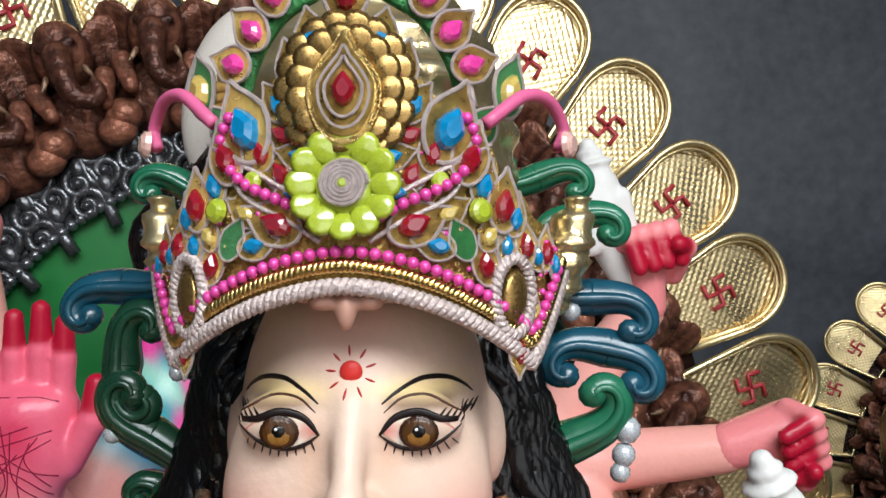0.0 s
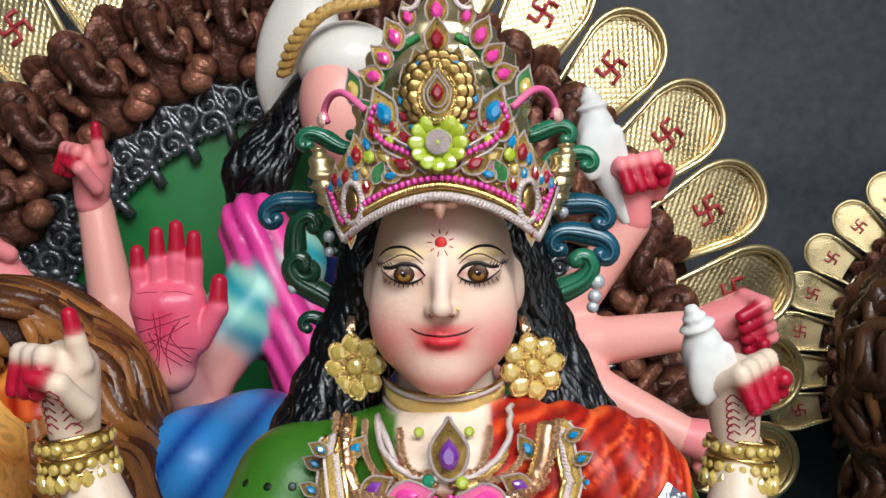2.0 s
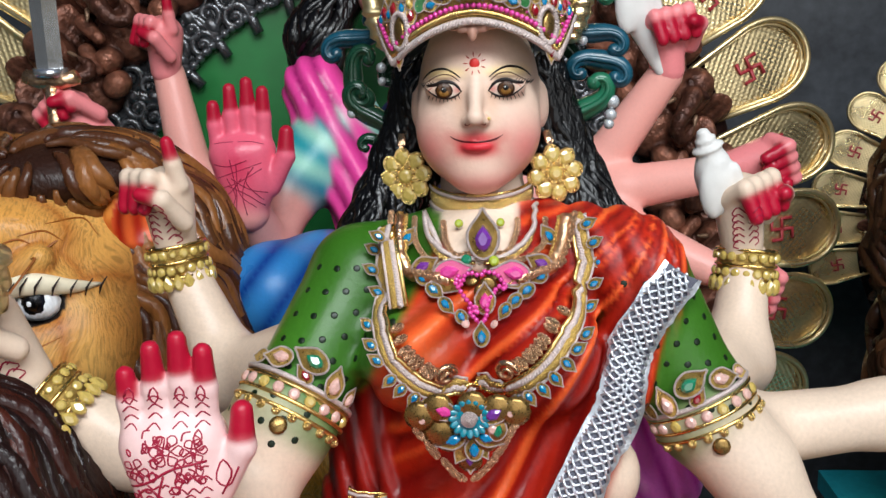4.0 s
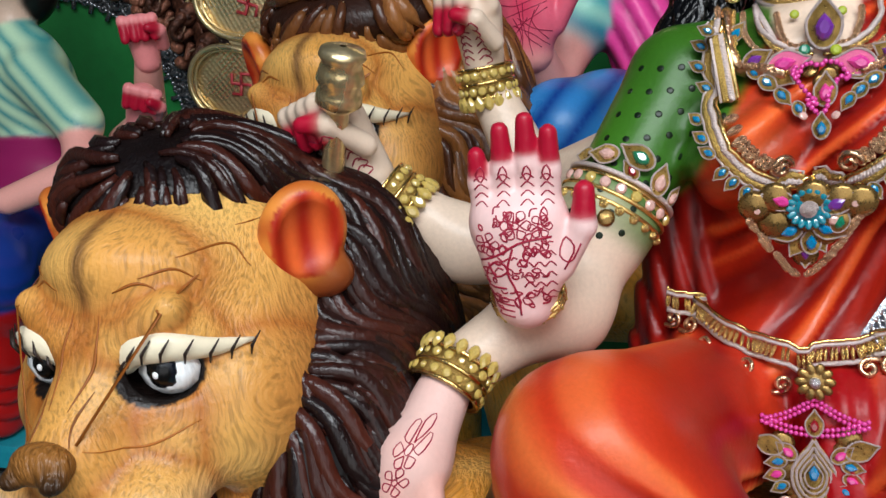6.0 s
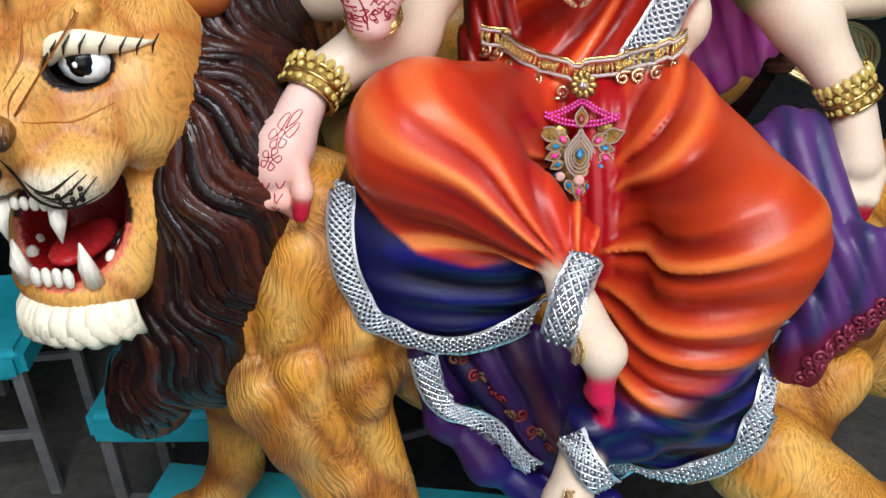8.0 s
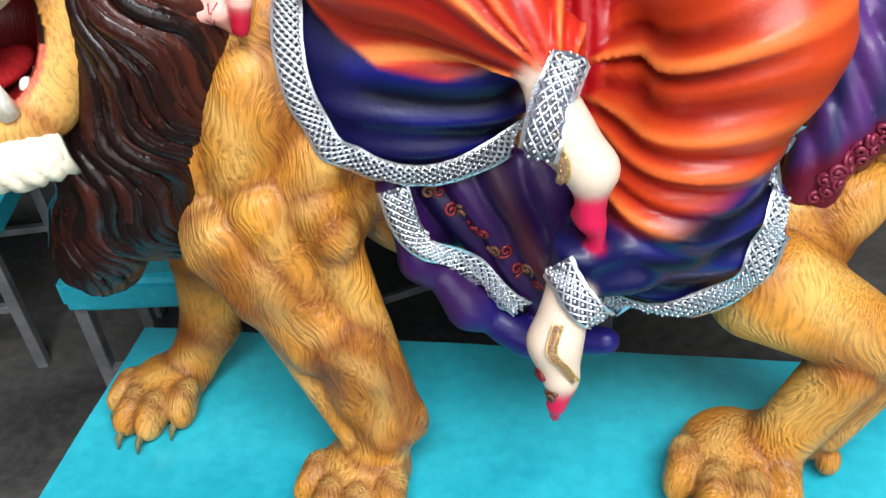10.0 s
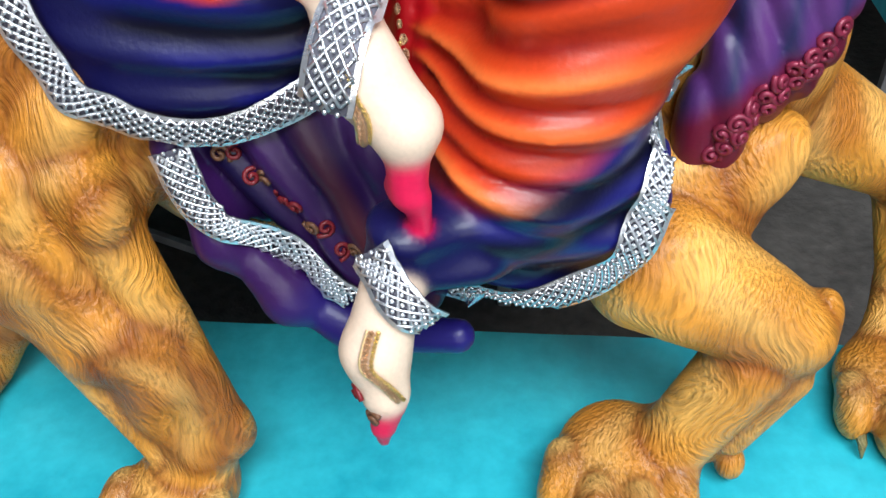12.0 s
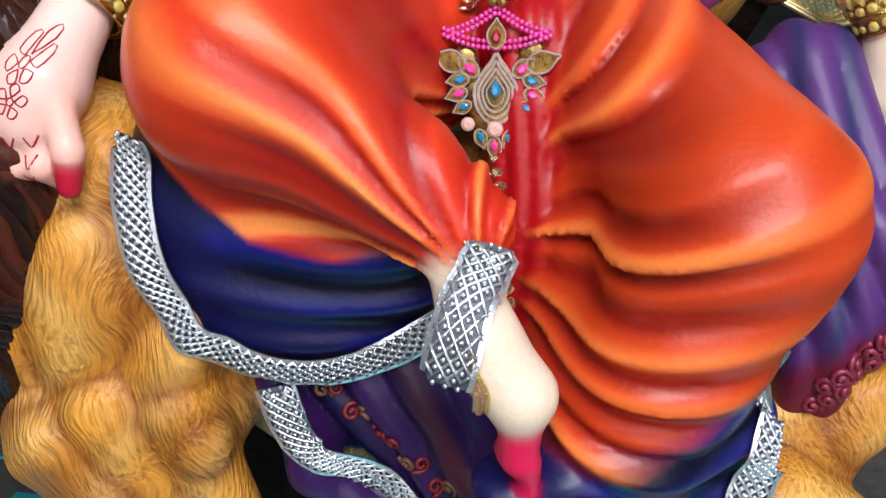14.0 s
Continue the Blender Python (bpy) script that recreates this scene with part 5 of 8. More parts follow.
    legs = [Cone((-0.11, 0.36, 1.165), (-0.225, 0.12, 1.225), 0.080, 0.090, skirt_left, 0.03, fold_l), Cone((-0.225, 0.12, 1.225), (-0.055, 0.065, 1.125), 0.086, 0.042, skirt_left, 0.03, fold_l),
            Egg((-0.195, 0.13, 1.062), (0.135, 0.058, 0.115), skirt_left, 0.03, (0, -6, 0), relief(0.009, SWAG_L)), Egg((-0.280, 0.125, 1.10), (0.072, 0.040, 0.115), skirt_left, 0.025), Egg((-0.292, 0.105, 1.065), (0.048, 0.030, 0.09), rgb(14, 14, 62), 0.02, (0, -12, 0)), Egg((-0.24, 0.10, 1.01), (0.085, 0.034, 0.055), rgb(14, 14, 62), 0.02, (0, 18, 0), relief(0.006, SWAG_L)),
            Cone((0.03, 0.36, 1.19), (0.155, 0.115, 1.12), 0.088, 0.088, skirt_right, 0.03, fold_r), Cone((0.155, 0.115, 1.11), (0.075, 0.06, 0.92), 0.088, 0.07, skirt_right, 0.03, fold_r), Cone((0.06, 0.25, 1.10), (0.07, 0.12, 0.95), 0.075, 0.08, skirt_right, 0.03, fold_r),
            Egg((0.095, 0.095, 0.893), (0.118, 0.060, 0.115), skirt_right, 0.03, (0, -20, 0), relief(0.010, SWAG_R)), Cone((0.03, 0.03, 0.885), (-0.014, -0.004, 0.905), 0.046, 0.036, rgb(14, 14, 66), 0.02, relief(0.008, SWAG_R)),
            Cone((-0.02, 0.27, 1.20), (0.0, 0.17, 0.98), 0.045, 0.045, rgb(158, 10, 18), 0.02, pleats(0.005, 1, 0, 0, 150)),
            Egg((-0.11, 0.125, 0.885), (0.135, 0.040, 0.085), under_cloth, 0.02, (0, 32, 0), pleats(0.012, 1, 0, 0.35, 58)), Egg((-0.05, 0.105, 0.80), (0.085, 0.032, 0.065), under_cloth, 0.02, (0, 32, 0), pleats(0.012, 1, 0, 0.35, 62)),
            Cone((-0.240, 0.095, 0.930), (-0.212, 0.088, 0.825), 0.020, 0.022, PURPLE, 0.02, pleats(0.006, 1, 0, -0.4, 34)), Cone((-0.212, 0.088, 0.825), (-0.150, 0.082, 0.752), 0.022, 0.024, PURPLE, 0.02, pleats(0.007, 1, 0, -0.4, 34)), Cone((-0.150, 0.082, 0.752), (-0.075, 0.075, 0.710), 0.024, 0.022, rgb(34, 22, 96), 0.02, pleats(0.007, 1, 0, -0.4, 34)), Cone((-0.075, 0.075, 0.710), (0.020, 0.06, 0.728), 0.020, 0.018, rgb(30, 24, 100), 0.015),
            Cone((-0.055, 0.045, 1.105), (-0.035, 0.005, 1.06), 0.024, 0.029, SKIN, 0.015), Cone((-0.035, 0.005, 1.06), (-0.004, -0.010, 1.025), 0.029, 0.029, SKIN, 0.015),
            Cone((-0.003, -0.015, 1.005), (-0.004, -0.02, 0.970), 0.018, 0.015, rgb(206, 26, 74), 0.008), Cone((0.002, -0.02, 0.965), (0.004, -0.018, 0.938), 0.012, 0.009, rgb(206, 26, 74), 0.006), Egg((-0.012, -0.012, 0.972), (0.012, 0.012, 0.014), rgb(196, 24, 66), 0.005),
            Cone((-0.024, -0.035, 0.875), (-0.037, -0.055, 0.83), 0.027, 0.029, SKIN, 0.015), Cone((-0.037, -0.055, 0.83), (-0.030, -0.068, 0.792), 0.028, 0.022, SKIN, 0.012),
            Cone((-0.028, -0.072, 0.778), (-0.034, -0.076, 0.755), 0.015, 0.012, rgb(206, 26, 74), 0.006), Cone((-0.034, -0.076, 0.752), (-0.036, -0.074, 0.730), 0.009, 0.006, rgb(206, 26, 74), 0.005)]
    arms = [Cone((-0.245, 0.33, 1.39), (-0.285, 0.275, 1.305), 0.047, 0.043, SKIN, 0.03), Cone((-0.285, 0.275, 1.305), (-0.30, 0.20, 1.355), 0.042, 0.030, SKIN, 0.03),
            Cone((-0.285, 0.28, 1.315), (-0.382, 0.185, 1.268), 0.043, 0.030, SKIN, 0.03),
            Cone((-0.27, 0.34, 1.34), (-0.40, 0.32, 1.36), 0.042, 0.037, SKIN, 0.03), Cone((-0.40, 0.32, 1.36), (-0.485, 0.30, 1.43), 0.037, 0.027, SKIN, 0.03),
            Cone((-0.24, 0.44, 1.42), (-0.365, 0.53, 1.36), 0.045, 0.042, SKIN, 0.03), Cone((-0.365, 0.53, 1.36), (-0.435, 0.565, 1.50), 0.041, 0.028, SKIN, 0.03),
            Cone((0.185, 0.40, 1.37), (0.235, 0.38, 1.31), 0.048, 0.043, SKIN, 0.03), Cone((0.235, 0.38, 1.31), (0.31, 0.35, 1.205), 0.042, 0.029, SKIN, 0.03),
            Cone((0.19, 0.45, 1.36), (0.27, 0.60, 1.35), 0.046, 0.043, SKIN, 0.03), Cone((0.27, 0.60, 1.35), (0.295, 0.66, 1.47), 0.041, 0.027, SKIN, 0.03),
            Cone((0.22, 0.44, 1.32), (0.40, 0.46, 1.335), 0.042, 0.034, SKIN, 0.03), Cone((0.40, 0.46, 1.335), (0.50, 0.46, 1.37), 0.033, 0.027, SKIN, 0.03)]
    v, q = b.clay(torso + legs + arms, 0.0046, 1, 0.0022)
    body_tree = b.tree()
    # moulded scrolls of the underskirt
    for i in range(13):
        x, z = -0.195 + 0.013 * i, 0.925 - 0.0125 * i + 0.012 * (i % 2)
        hit, nn, _, _ = body_tree.ray_cast(Vector((x, -0.3, z)), Vector((0, 1, 0)))
        if hit is not None and hit.y < 0.2:
            m = np.array(facing(hit, nn if nn.y < 0 else -nn, 37 * i))
            sp = spiral(0.0085, 1.3, 16, 0.003, 0.008)
            b.tube(sp @ m[:3, :3].T + m[:3, 3], 0.0026, rgb(110, 26, 34) if i % 3 else rgb(104, 70, 50), 1, 5)
    # black dots of the blouse's sleeves
    for x0, x1, cx, cz, sl in ((-0.30, -0.12, -0.21, 1.45, 1.9), (0.10, 0.25, 0.165, 1.43, -2.2)):
        for i in range(12):
            for j in range(9):
                x, z = cx + 0.021 * (i - 6) + (0.0105 if j % 2 else 0), cz + 0.021 * (j - 4)
                if abs((x - cx) - (z - cz) / sl) > 0.062 or not x0 < x < x1 or z < 1.385:
                    continue
                hit, nn, _, _ = body_tree.ray_cast(Vector((x, -0.3, z)), Vector((0, 1, 0)))
                if hit is not None and hit.y > 0.27 and abs(nn.y) > 0.25:
                    b.ball(hit, (0.0038, 0.0038, 0.0004), rgb(14, 30, 12), 1, 8, 4, facing((0, 0, 0), -nn if nn.y > 0 else nn).to_3x3())
    # head
    head = [Egg((FX, 0.475, 1.70), (0.066, 0.092, 0.098), skin_face, 0.02), Egg((FX, 0.436, 1.656), (0.050, 0.055, 0.050), skin_face, 0.03), Egg((FX, 0.400, 1.623), (0.025, 0.019, 0.017), skin_face, 0.025),
            Egg((FX - 0.035, 0.417, 1.670), (0.023, 0.024, 0.034), skin_face, 0.030), Egg((FX + 0.035, 0.417, 1.670), (0.023, 0.024, 0.034), skin_face, 0.030),
            Cone((FX, 0.386, 1.720), (FX, 0.366, 1.685), 0.0058, 0.0070, skin_face, 0.012), Egg((FX, 0.3655, 1.6825), (0.0078, 0.0078, 0.0070), skin_face, 0.006),
            Egg((FX - 0.0085, 0.375, 1.6795), (0.0055, 0.0075, 0.0055), skin_face, 0.004), Egg((FX + 0.0085, 0.375, 1.6795), (0.0055, 0.0075, 0.0055), skin_face, 0.004),
            Egg((FX - 0.0048, 0.3665, 1.6745), (0.0030, 0.0045, 0.0026), skin_face, 0.002, cut=True), Egg((FX + 0.0048, 0.3665, 1.6745), (0.0030, 0.0045, 0.0026), skin_face, 0.002, cut=True),
            Egg((FX - 0.030, 0.392, 1.713), (0.021, 0.012, 0.013), skin_face, 0.010), Egg((FX + 0.030, 0.392, 1.713), (0.021, 0.012, 0.013), skin_face, 0.010),
            Cone((FX - 0.0035, 0.3805, 1.6612), (FX - 0.0215, 0.3905, 1.6635), 0.0037, 0.0013, rgb(200, 44, 52), 0.002), Cone((FX + 0.0035, 0.3805, 1.6612), (FX + 0.0215, 0.3905, 1.6635), 0.0037, 0.0013, rgb(200, 44, 52), 0.002),
            Egg((FX, 0.3822, 1.6538), (0.0160, 0.0112, 0.0062), rgb(204, 46, 56), 0.0015), 
            Egg((FX - 0.066, 0.475, 1.69), (0.010, 0.018, 0.028), skin_face, 0.008), Egg((FX + 0.066, 0.475, 1.69), (0.010, 0.018, 0.028), skin_face, 0.008)]
    h = Build()
    h.clay(head, 0.0026, 0, 0.0018)
    b.add(h.v[0], h.f, h.c[0], 0)
    tree = h.tree()

    def stroke(pts, r, col, off=0.0002, n=16, flat=0.35):
        path, _ = drape(tree, curve_points([(x, 0.3, z) for x, z in pts], n), off)
        f = np.linspace(0, 1, n)
        b.tube(path, np.maximum(r * np.sin(np.clip(f * 0.94 + 0.03, 0, 1) * math.pi) ** 0.6, 0.0002), col, 0, 6, flat)

    for sx in (-1, 1):
        X = lambda d: FX + sx * d
        # eyeball, iris, pupil
        c, nn = drape(tree, [(X(0.0305), 0.3, 1.7105)], 0.0)
        white = [(X(0.0140 + 0.0325 * t), 0.3, 1.7105 + 0.0078 * math.sin(math.pi * t) ** 0.8 * sgn) for sgn in (1, -1) for t in (np.linspace(0, 1, 11) if sgn > 0 else np.linspace(0.9, 0.1, 9))]
        rim, _ = drape(tree, white, 0.0005)
        mid = rim.mean(0) - arr((0, 0.0012, 0))
        b.add(np.vstack([rim, mid]), [(i, (i + 1) % len(rim), len(rim)) if sx < 0 else ((i + 1) % len(rim), i, len(rim)) for i in range(len(rim))], lambda v: mix(np.tile(rgb(228, 212, 194), (len(v), 1)), rgb(196, 84, 74), 0.9 * np.clip((np.abs(v[:, 0] - X(0.0300)) - 0.0095) * 180, 0, 1)), 0)
        e = c[0] + arr((0, -0.0004, -0.0006))
        b.ball(e, (0.0088, 0.0017, 0.0076), rgb(44, 22, 10), 2, 18, 8)
        b.ball(e + arr((0, -0.0006, 0)), (0.0075, 0.0016, 0.0066), rgb(70, 42, 16), 2, 18, 8)
        b.ball(e + arr((0, -0.0009, -0.0012)), (0.0060, 0.0015, 0.0046), rgb(128, 88, 38), 2, 16, 8)
        b.ball(e + arr((0, -0.0013, 0.0004)), (0.0036, 0.0014, 0.0036), rgb(8, 6, 6), 2, 12, 6)
        # tiny white catchlight modelled onto the eye
        b.ball(e + arr((-0.001, -0.0024, 0.0018)), (0.0009, 0.0005, 0.0007), rgb(250, 250, 250), 2, 6, 4)
        stroke([(X(0.0130), 1.7085), (X(0.020), 1.7160), (X(0.0305), 1.7186), (X(0.041), 1.7155), (X(0.0545), 1.7150)], 0.0019, rgb(24, 14, 12), 0.0007)
        stroke([(X(0.0135), 1.7085), (X(0.021), 1.7038), (X(0.030), 1.7026), (X(0.039), 1.7052), (X(0.049), 1.7128)], 0.0011, rgb(30, 18, 16), 0.0006)
        stroke([(X(0.0150), 1.7180), (X(0.023), 1.7240), (X(0.034), 1.7250), (X(0.044), 1.7205), (X(0.051), 1.7165)], 0.0009, rgb(70, 40, 24))
        stroke([(X(0.0140), 1.7215), (X(0.021), 1.7265), (X(0.031), 1.7308), (X(0.042), 1.7300), (X(0.050), 1.7258), (X(0.0555), 1.7205)], 0.0014, rgb(22, 14, 12))
        for i in range(9):
            x0 = 0.017 + 0.0035 * i
            z0 = 1.7028 + 0.00030 * abs(i - 4) ** 1.7
            stroke([(X(x0), z0 + 0.0005), (X(x0 + 0.0006 * (i - 3)), z0 - 0.0045)], 0.00045, rgb(26, 16, 14), 0.0003, 4)
        for i in range(7):
            x0 = 0.038 + 0.0026 * i
            stroke([(X(x0), 1.7150 - 0.0004 * i), (X(x0 + 0.0045), 1.7200 - 0.0005 * i)], 0.0006, rgb(26, 16, 14), 0.0004, 4)
        stroke([(X(0.0055), 1.6775), (X(0.0088), 1.6762), (X(0.0105), 1.6785)], 0.0009, rgb(120, 60, 50), 0.0)
    stroke([(FX - 0.0258, 1.6652), (FX - 0.020, 1.6618), (FX - 0.010, 1.6592), (FX, 1.6583), (FX + 0.010, 1.6592), (FX + 0.020, 1.6618), (FX + 0.0258, 1.6652)], 0.0010, rgb(78, 12, 18), 0.0006, 24)
    # forehead mark with rays
    c, nn = drape(tree, [(FX, 0.3, 1.7350)], 0.0006)
    b.ball(c[0], (0.0052, 0.0022, 0.0052), rgb(206, 50, 44), 0, 12, 8)
    for k in range(9):
        a = 2 * math.pi * k / 9 + 0.3
        stroke([(FX + 0.0068 * math.cos(a), 1.7350 + 0.0068 * math.sin(a)), (FX + 0.0115 * math.cos(a), 1.7350 + 0.0115 * math.sin(a))], 0.0006, rgb(170, 40, 40), 0.0003, 4)
    # palms and fingers
    pr, at = open_hand((-0.298, 0.188, 1.352), (0.03, -0.05, 1), (0.16, -1, 0.12), 0.98, rgb(238, 200, 196))
    pal = Build()
    pal.clay(pr, 0.0032, 0, 0.0016)
    b.add(pal.v[0], pal.f, pal.c[0], 0)
    ptree = pal.tree()
    n = arr((0.16, -1, 0.12)) / np.linalg.norm((0.16, -1, 0.12))

    def henna(tr, atf, way, pts, r=0.0011, steps=10):
        path, _ = drape(tr, curve_points([atf(x, y, 0.0) for x, y in pts], steps), 0.0002, way, 0.08)
        b.tube(path, r, HENNA, 0, 5, 0.4)

    def flower(tr, atf, way, x, y, r, k=6):
        for i in range(k):
            a = 2 * math.pi * i / k
            c1, s1 = math.cos(a), math.sin(a)
            henna(tr, atf, way, [(x + r * 0.3 * c1, y + r * 0.3 * s1), (x + r * (0.8 * c1 - 0.35 * s1), y + r * (0.8 * s1 + 0.35 * c1)), (x + r * 1.1 * c1, y + r * 1.1 * s1), (x + r * (0.8 * c1 + 0.35 * s1), y + r * (0.8 * s1 - 0.35 * c1)), (x + r * 0.3 * c1, y + r * 0.3 * s1)], 0.0008, 9)
        henna(tr, atf, way, [(x + r * 0.25 * math.cos(t), y + r * 0.25 * math.sin(t)) for t in np.linspace(0, 6.28, 7)], 0.0008, 9)

    def henna_palm(tr, atf, way):
        flower(tr, atf, way, -0.002, 0.080, 0.013)
        flower(tr, atf, way, 0.020, 0.078, 0.010)
        flower(tr, atf, way, -0.030, 0.062, 0.011, 5)
        for x0 in (-0.034, -0.013, 0.009, 0.027):
            for j in range(4):
                y0 = 0.098 + 0.008 * j - 0.10 * abs(x0) * 0.4
                henna(tr, atf, way, [(x0 - 0.006, y0), (x0, y0 + 0.005), (x0 + 0.006, y0)], 0.0008, 6)
            henna(tr, atf, way, [(x0 - 0.004, 0.126), (x0, 0.134), (x0 + 0.004, 0.126), (x0, 0.119), (x0 - 0.004, 0.126)], 0.001, 8)
        henna(tr, atf, way, [(-0.038, 0.045), (-0.02, 0.052), (0.002, 0.064), (0.03, 0.068)], 0.0013, 14)
        henna(tr, atf, way, [(-0.006, 0.058), (-0.012, 0.035), (-0.004, 0.012), (-0.002, -0.01)], 0.0012, 14)
        henna(tr, atf, way, [(-0.03, 0.044), (-0.024, 0.03), (-0.012, 0.036), (-0.02, 0.046), (-0.032, 0.036), (-0.03, 0.02), (-0.014, 0.018)], 0.0012, 18)
        for j in range(5):
            for i in range(3):
                x0, y0 = 0.003 + 0.010 * i, 0.010 + 0.010 * j
                henna(tr, atf, way, [(x0, y0), (x0 + 0.005, y0 + 0.005), (x0 + 0.010, y0)], 0.0009, 6)
        for j in range(4):
            henna(tr, atf, way, [(-0.034 + 0.004 * j, 0.012 - 0.006 * j), (-0.022, 0.008 - 0.006 * j), (-0.008, 0.006 - 0.006 * j)], 0.001, 8)
        rn = random.Random(4)
        for j in range(80):
            x0, y0, an = rn.uniform(-0.036, 0.03), rn.uniform(-0.004, 0.094), rn.uniform(0, 6.28)
            c1, s1, r0 = math.cos(an), math.sin(an), rn.uniform(0.003, 0.006)
            henna(tr, atf, way, [(x0 - r0 * c1, y0 - r0 * s1), (x0 - 0.7 * r0 * s1, y0 + 0.7 * r0 * c1), (x0 + r0 * c1, y0 + r0 * s1)] + ([(x0 + 0.5 * r0 * s1, y0 - 0.5 * r0 * c1), (x0 - r0 * c1, y0 - r0 * s1)] if j % 2 else []), 0.0009, 8)
        henna(tr, atf, way, [(0.04, 0.035), (0.05, 0.055), (0.042, 0.066), (0.036, 0.05), (0.046, 0.042), (0.056, 0.06)], 0.001, 14)

    henna_palm(ptree, at, Vector(-n))
    # hand that holds the mace, the raised ones, and the hand on the knee
    for spec in (((-0.495, 0.295, 1.45), (-0.35, -0.15, 0.8), (-0.45, -0.9, 0), 1.0, False), ((-0.437, 0.563, 1.53), (-0.05, -0.05, 1), (-0.5, -0.85, 0), 0.98, True), ((0.288, 0.655, 1.49), (-0.12, -0.1, 1), (0.7, -0.75, 0), 0.98, False)):
        pr, hat = curled_hand(*spec[:4], SKIN, spec[4])
        hb = Build()
        hb.clay(pr, 0.0036, 0, 0.002)
        b.add(hb.v[0], hb.f, hb.c[0], 0)
        ht = hb.tree()
        for j in range(6):
            y0 = 0.008 + 0.009 * j
            for sgn in (-1, 1):
                henna(ht, hat, (0, 1, 0), [(sgn * 0.004, y0), (sgn * 0.014, y0 + 0.006), (sgn * 0.022, y0 - 0.002), (sgn * 0.014, y0 - 0.006)], 0.001, 9)
    pr = [Cone((-0.386, 0.165, 1.255), (-0.400, 0.108, 1.214), 0.028, 0.034, rgb(232, 192, 182), 0.02), Cone((-0.400, 0.108, 1.214), (-0.408, 0.092, 1.190), 0.033, 0.029, rgb(230, 180, 168), 0.02)]
    for i, dx in enumerate((-0.030, -0.011, 0.008)):
        pr += [Cone((-0.407 + dx, 0.082 + 0.004 * i, 1.188), (-0.405 + dx, 0.072, 1.158), 0.0122, 0.0110, rgb(230, 174, 160), 0.005), Cone((-0.405 + dx, 0.072, 1.158), (-0.398 + dx, 0.088, 1.136), 0.0110, 0.009, rgb(228, 166, 152), 0.005)]
    pr += finger((-0.378, 0.088, 1.202), (-0.370, 0.074, 1.172), (-0.374, 0.068, 1.142), 0.0128, rgb(232, 176, 162))
    kb = Build()
    kb.clay(pr, 0.0036, 0, 0.002)
    b.add(kb.v[0], kb.f, kb.c[0], 0)
    kt = kb.tree()
    kat = lambda x, y, z: arr((-0.402, 0.10, 1.208)) + arr((x + 0.25 * y, 0, y))
    flower(kt, kat, (0.1, 1, 0.1), 0.004, 0.035, 0.013)
    flower(kt, kat, (0.1, 1, 0.1), 0.0, 0.010, 0.012, 5)
    for i in range(4):
        x0 = -0.035 + 0.017 * i
        for j in range(3):
            henna(kt, kat, (0.1, 1, 0.1), [(x0 - 0.005, -0.018 - 0.016 * j), (x0, -0.028 - 0.016 * j), (x0 + 0.005, -0.018 - 0.016 * j)], 0.0009, 6)
    pr = [Cone((0.31, 0.35, 1.205), (0.325, 0.33, 1.13), 0.028, 0.034, SKIN, 0.02)]
    for i, dx in enumerate((-0.008, 0.010, 0.026)):
        pr += finger((0.325 + dx, 0.318, 1.115), (0.318 + dx, 0.305, 1.085), (0.312 + dx, 0.305, 1.055), 0.0112, SKIN)
    pr += finger((0.298, 0.325, 1.135), (0.290, 0.312, 1.11), (0.292, 0.305, 1.085), 0.0122, SKIN)
    b.clay(pr, 0.0036, 0, 0.002)
    # black wavy hair down both sides
    core = Build()
    core.clay([Egg((FX, 0.525, 1.70), (0.085, 0.075, 0.105), HAIR, 0.03), Cone((FX - 0.070, 0.495, 1.73), (FX - 0.086, 0.510, 1.64), 0.020, 0.030, HAIR, 0.02), Cone((FX + 0.070, 0.495, 1.73), (FX + 0.086, 0.510, 1.64), 0.020, 0.030, HAIR, 0.02), Cone((FX - 0.086, 0.510, 1.64), (FX - 0.125, 0.47, 1.52), 0.030, 0.045, HAIR, 0.03), Cone((FX + 0.086, 0.510, 1.64), (FX + 0.12, 0.48, 1.54), 0.030, 0.042, HAIR, 0.03)], 0.009)
    # the core is coloured darker than the locks, which shades the gaps
    b.add(core.v[0], core.f, HAIR * 0.7, 0)
    ct = core.tree()
    rnd = random.Random(3)
    for i in range(320):
        sx = -1 if i % 2 else 1
        z = rnd.uniform(1.55, 1.78)
        p = Vector((FX + sx * rnd.uniform(0.05, 0.17), rnd.uniform(0.38, 0.47), z))
        path = lock(ct, p, lambda q: Vector((0.22 * sx, -0.1, -1)), rnd.uniform(0.08, 0.15), 18, 0.006 + 0.05 * max(0, 1.66 - z), rnd.uniform(1.4, 2.2), 30 * z + rnd.uniform(-0.8, 0.8), 0.004)
        b.tube(path, lock_radii(18, rnd.uniform(0.0045, 0.0075)), HAIR, 2, 6, 0.8)
    piercing, _ = drape(tree, [(FX + 0.0125, 0.3, 1.6815)], 0.001)
    b.ball(piercing[0], 0.0018, rgb(220, 190, 120), 2)
    ob = thing("goddess_statue", b.mesh("goddess_statue", [PAINT, CLOTH, GLOSSY]), "painted many-armed seated goddess statue in an orange sari", "statue")
    chest = Build()
    chest.clay(torso, 0.007)
    return ob, b, chest.tree()


GODDESS, G, CHEST = goddess()
GT = G.tree()


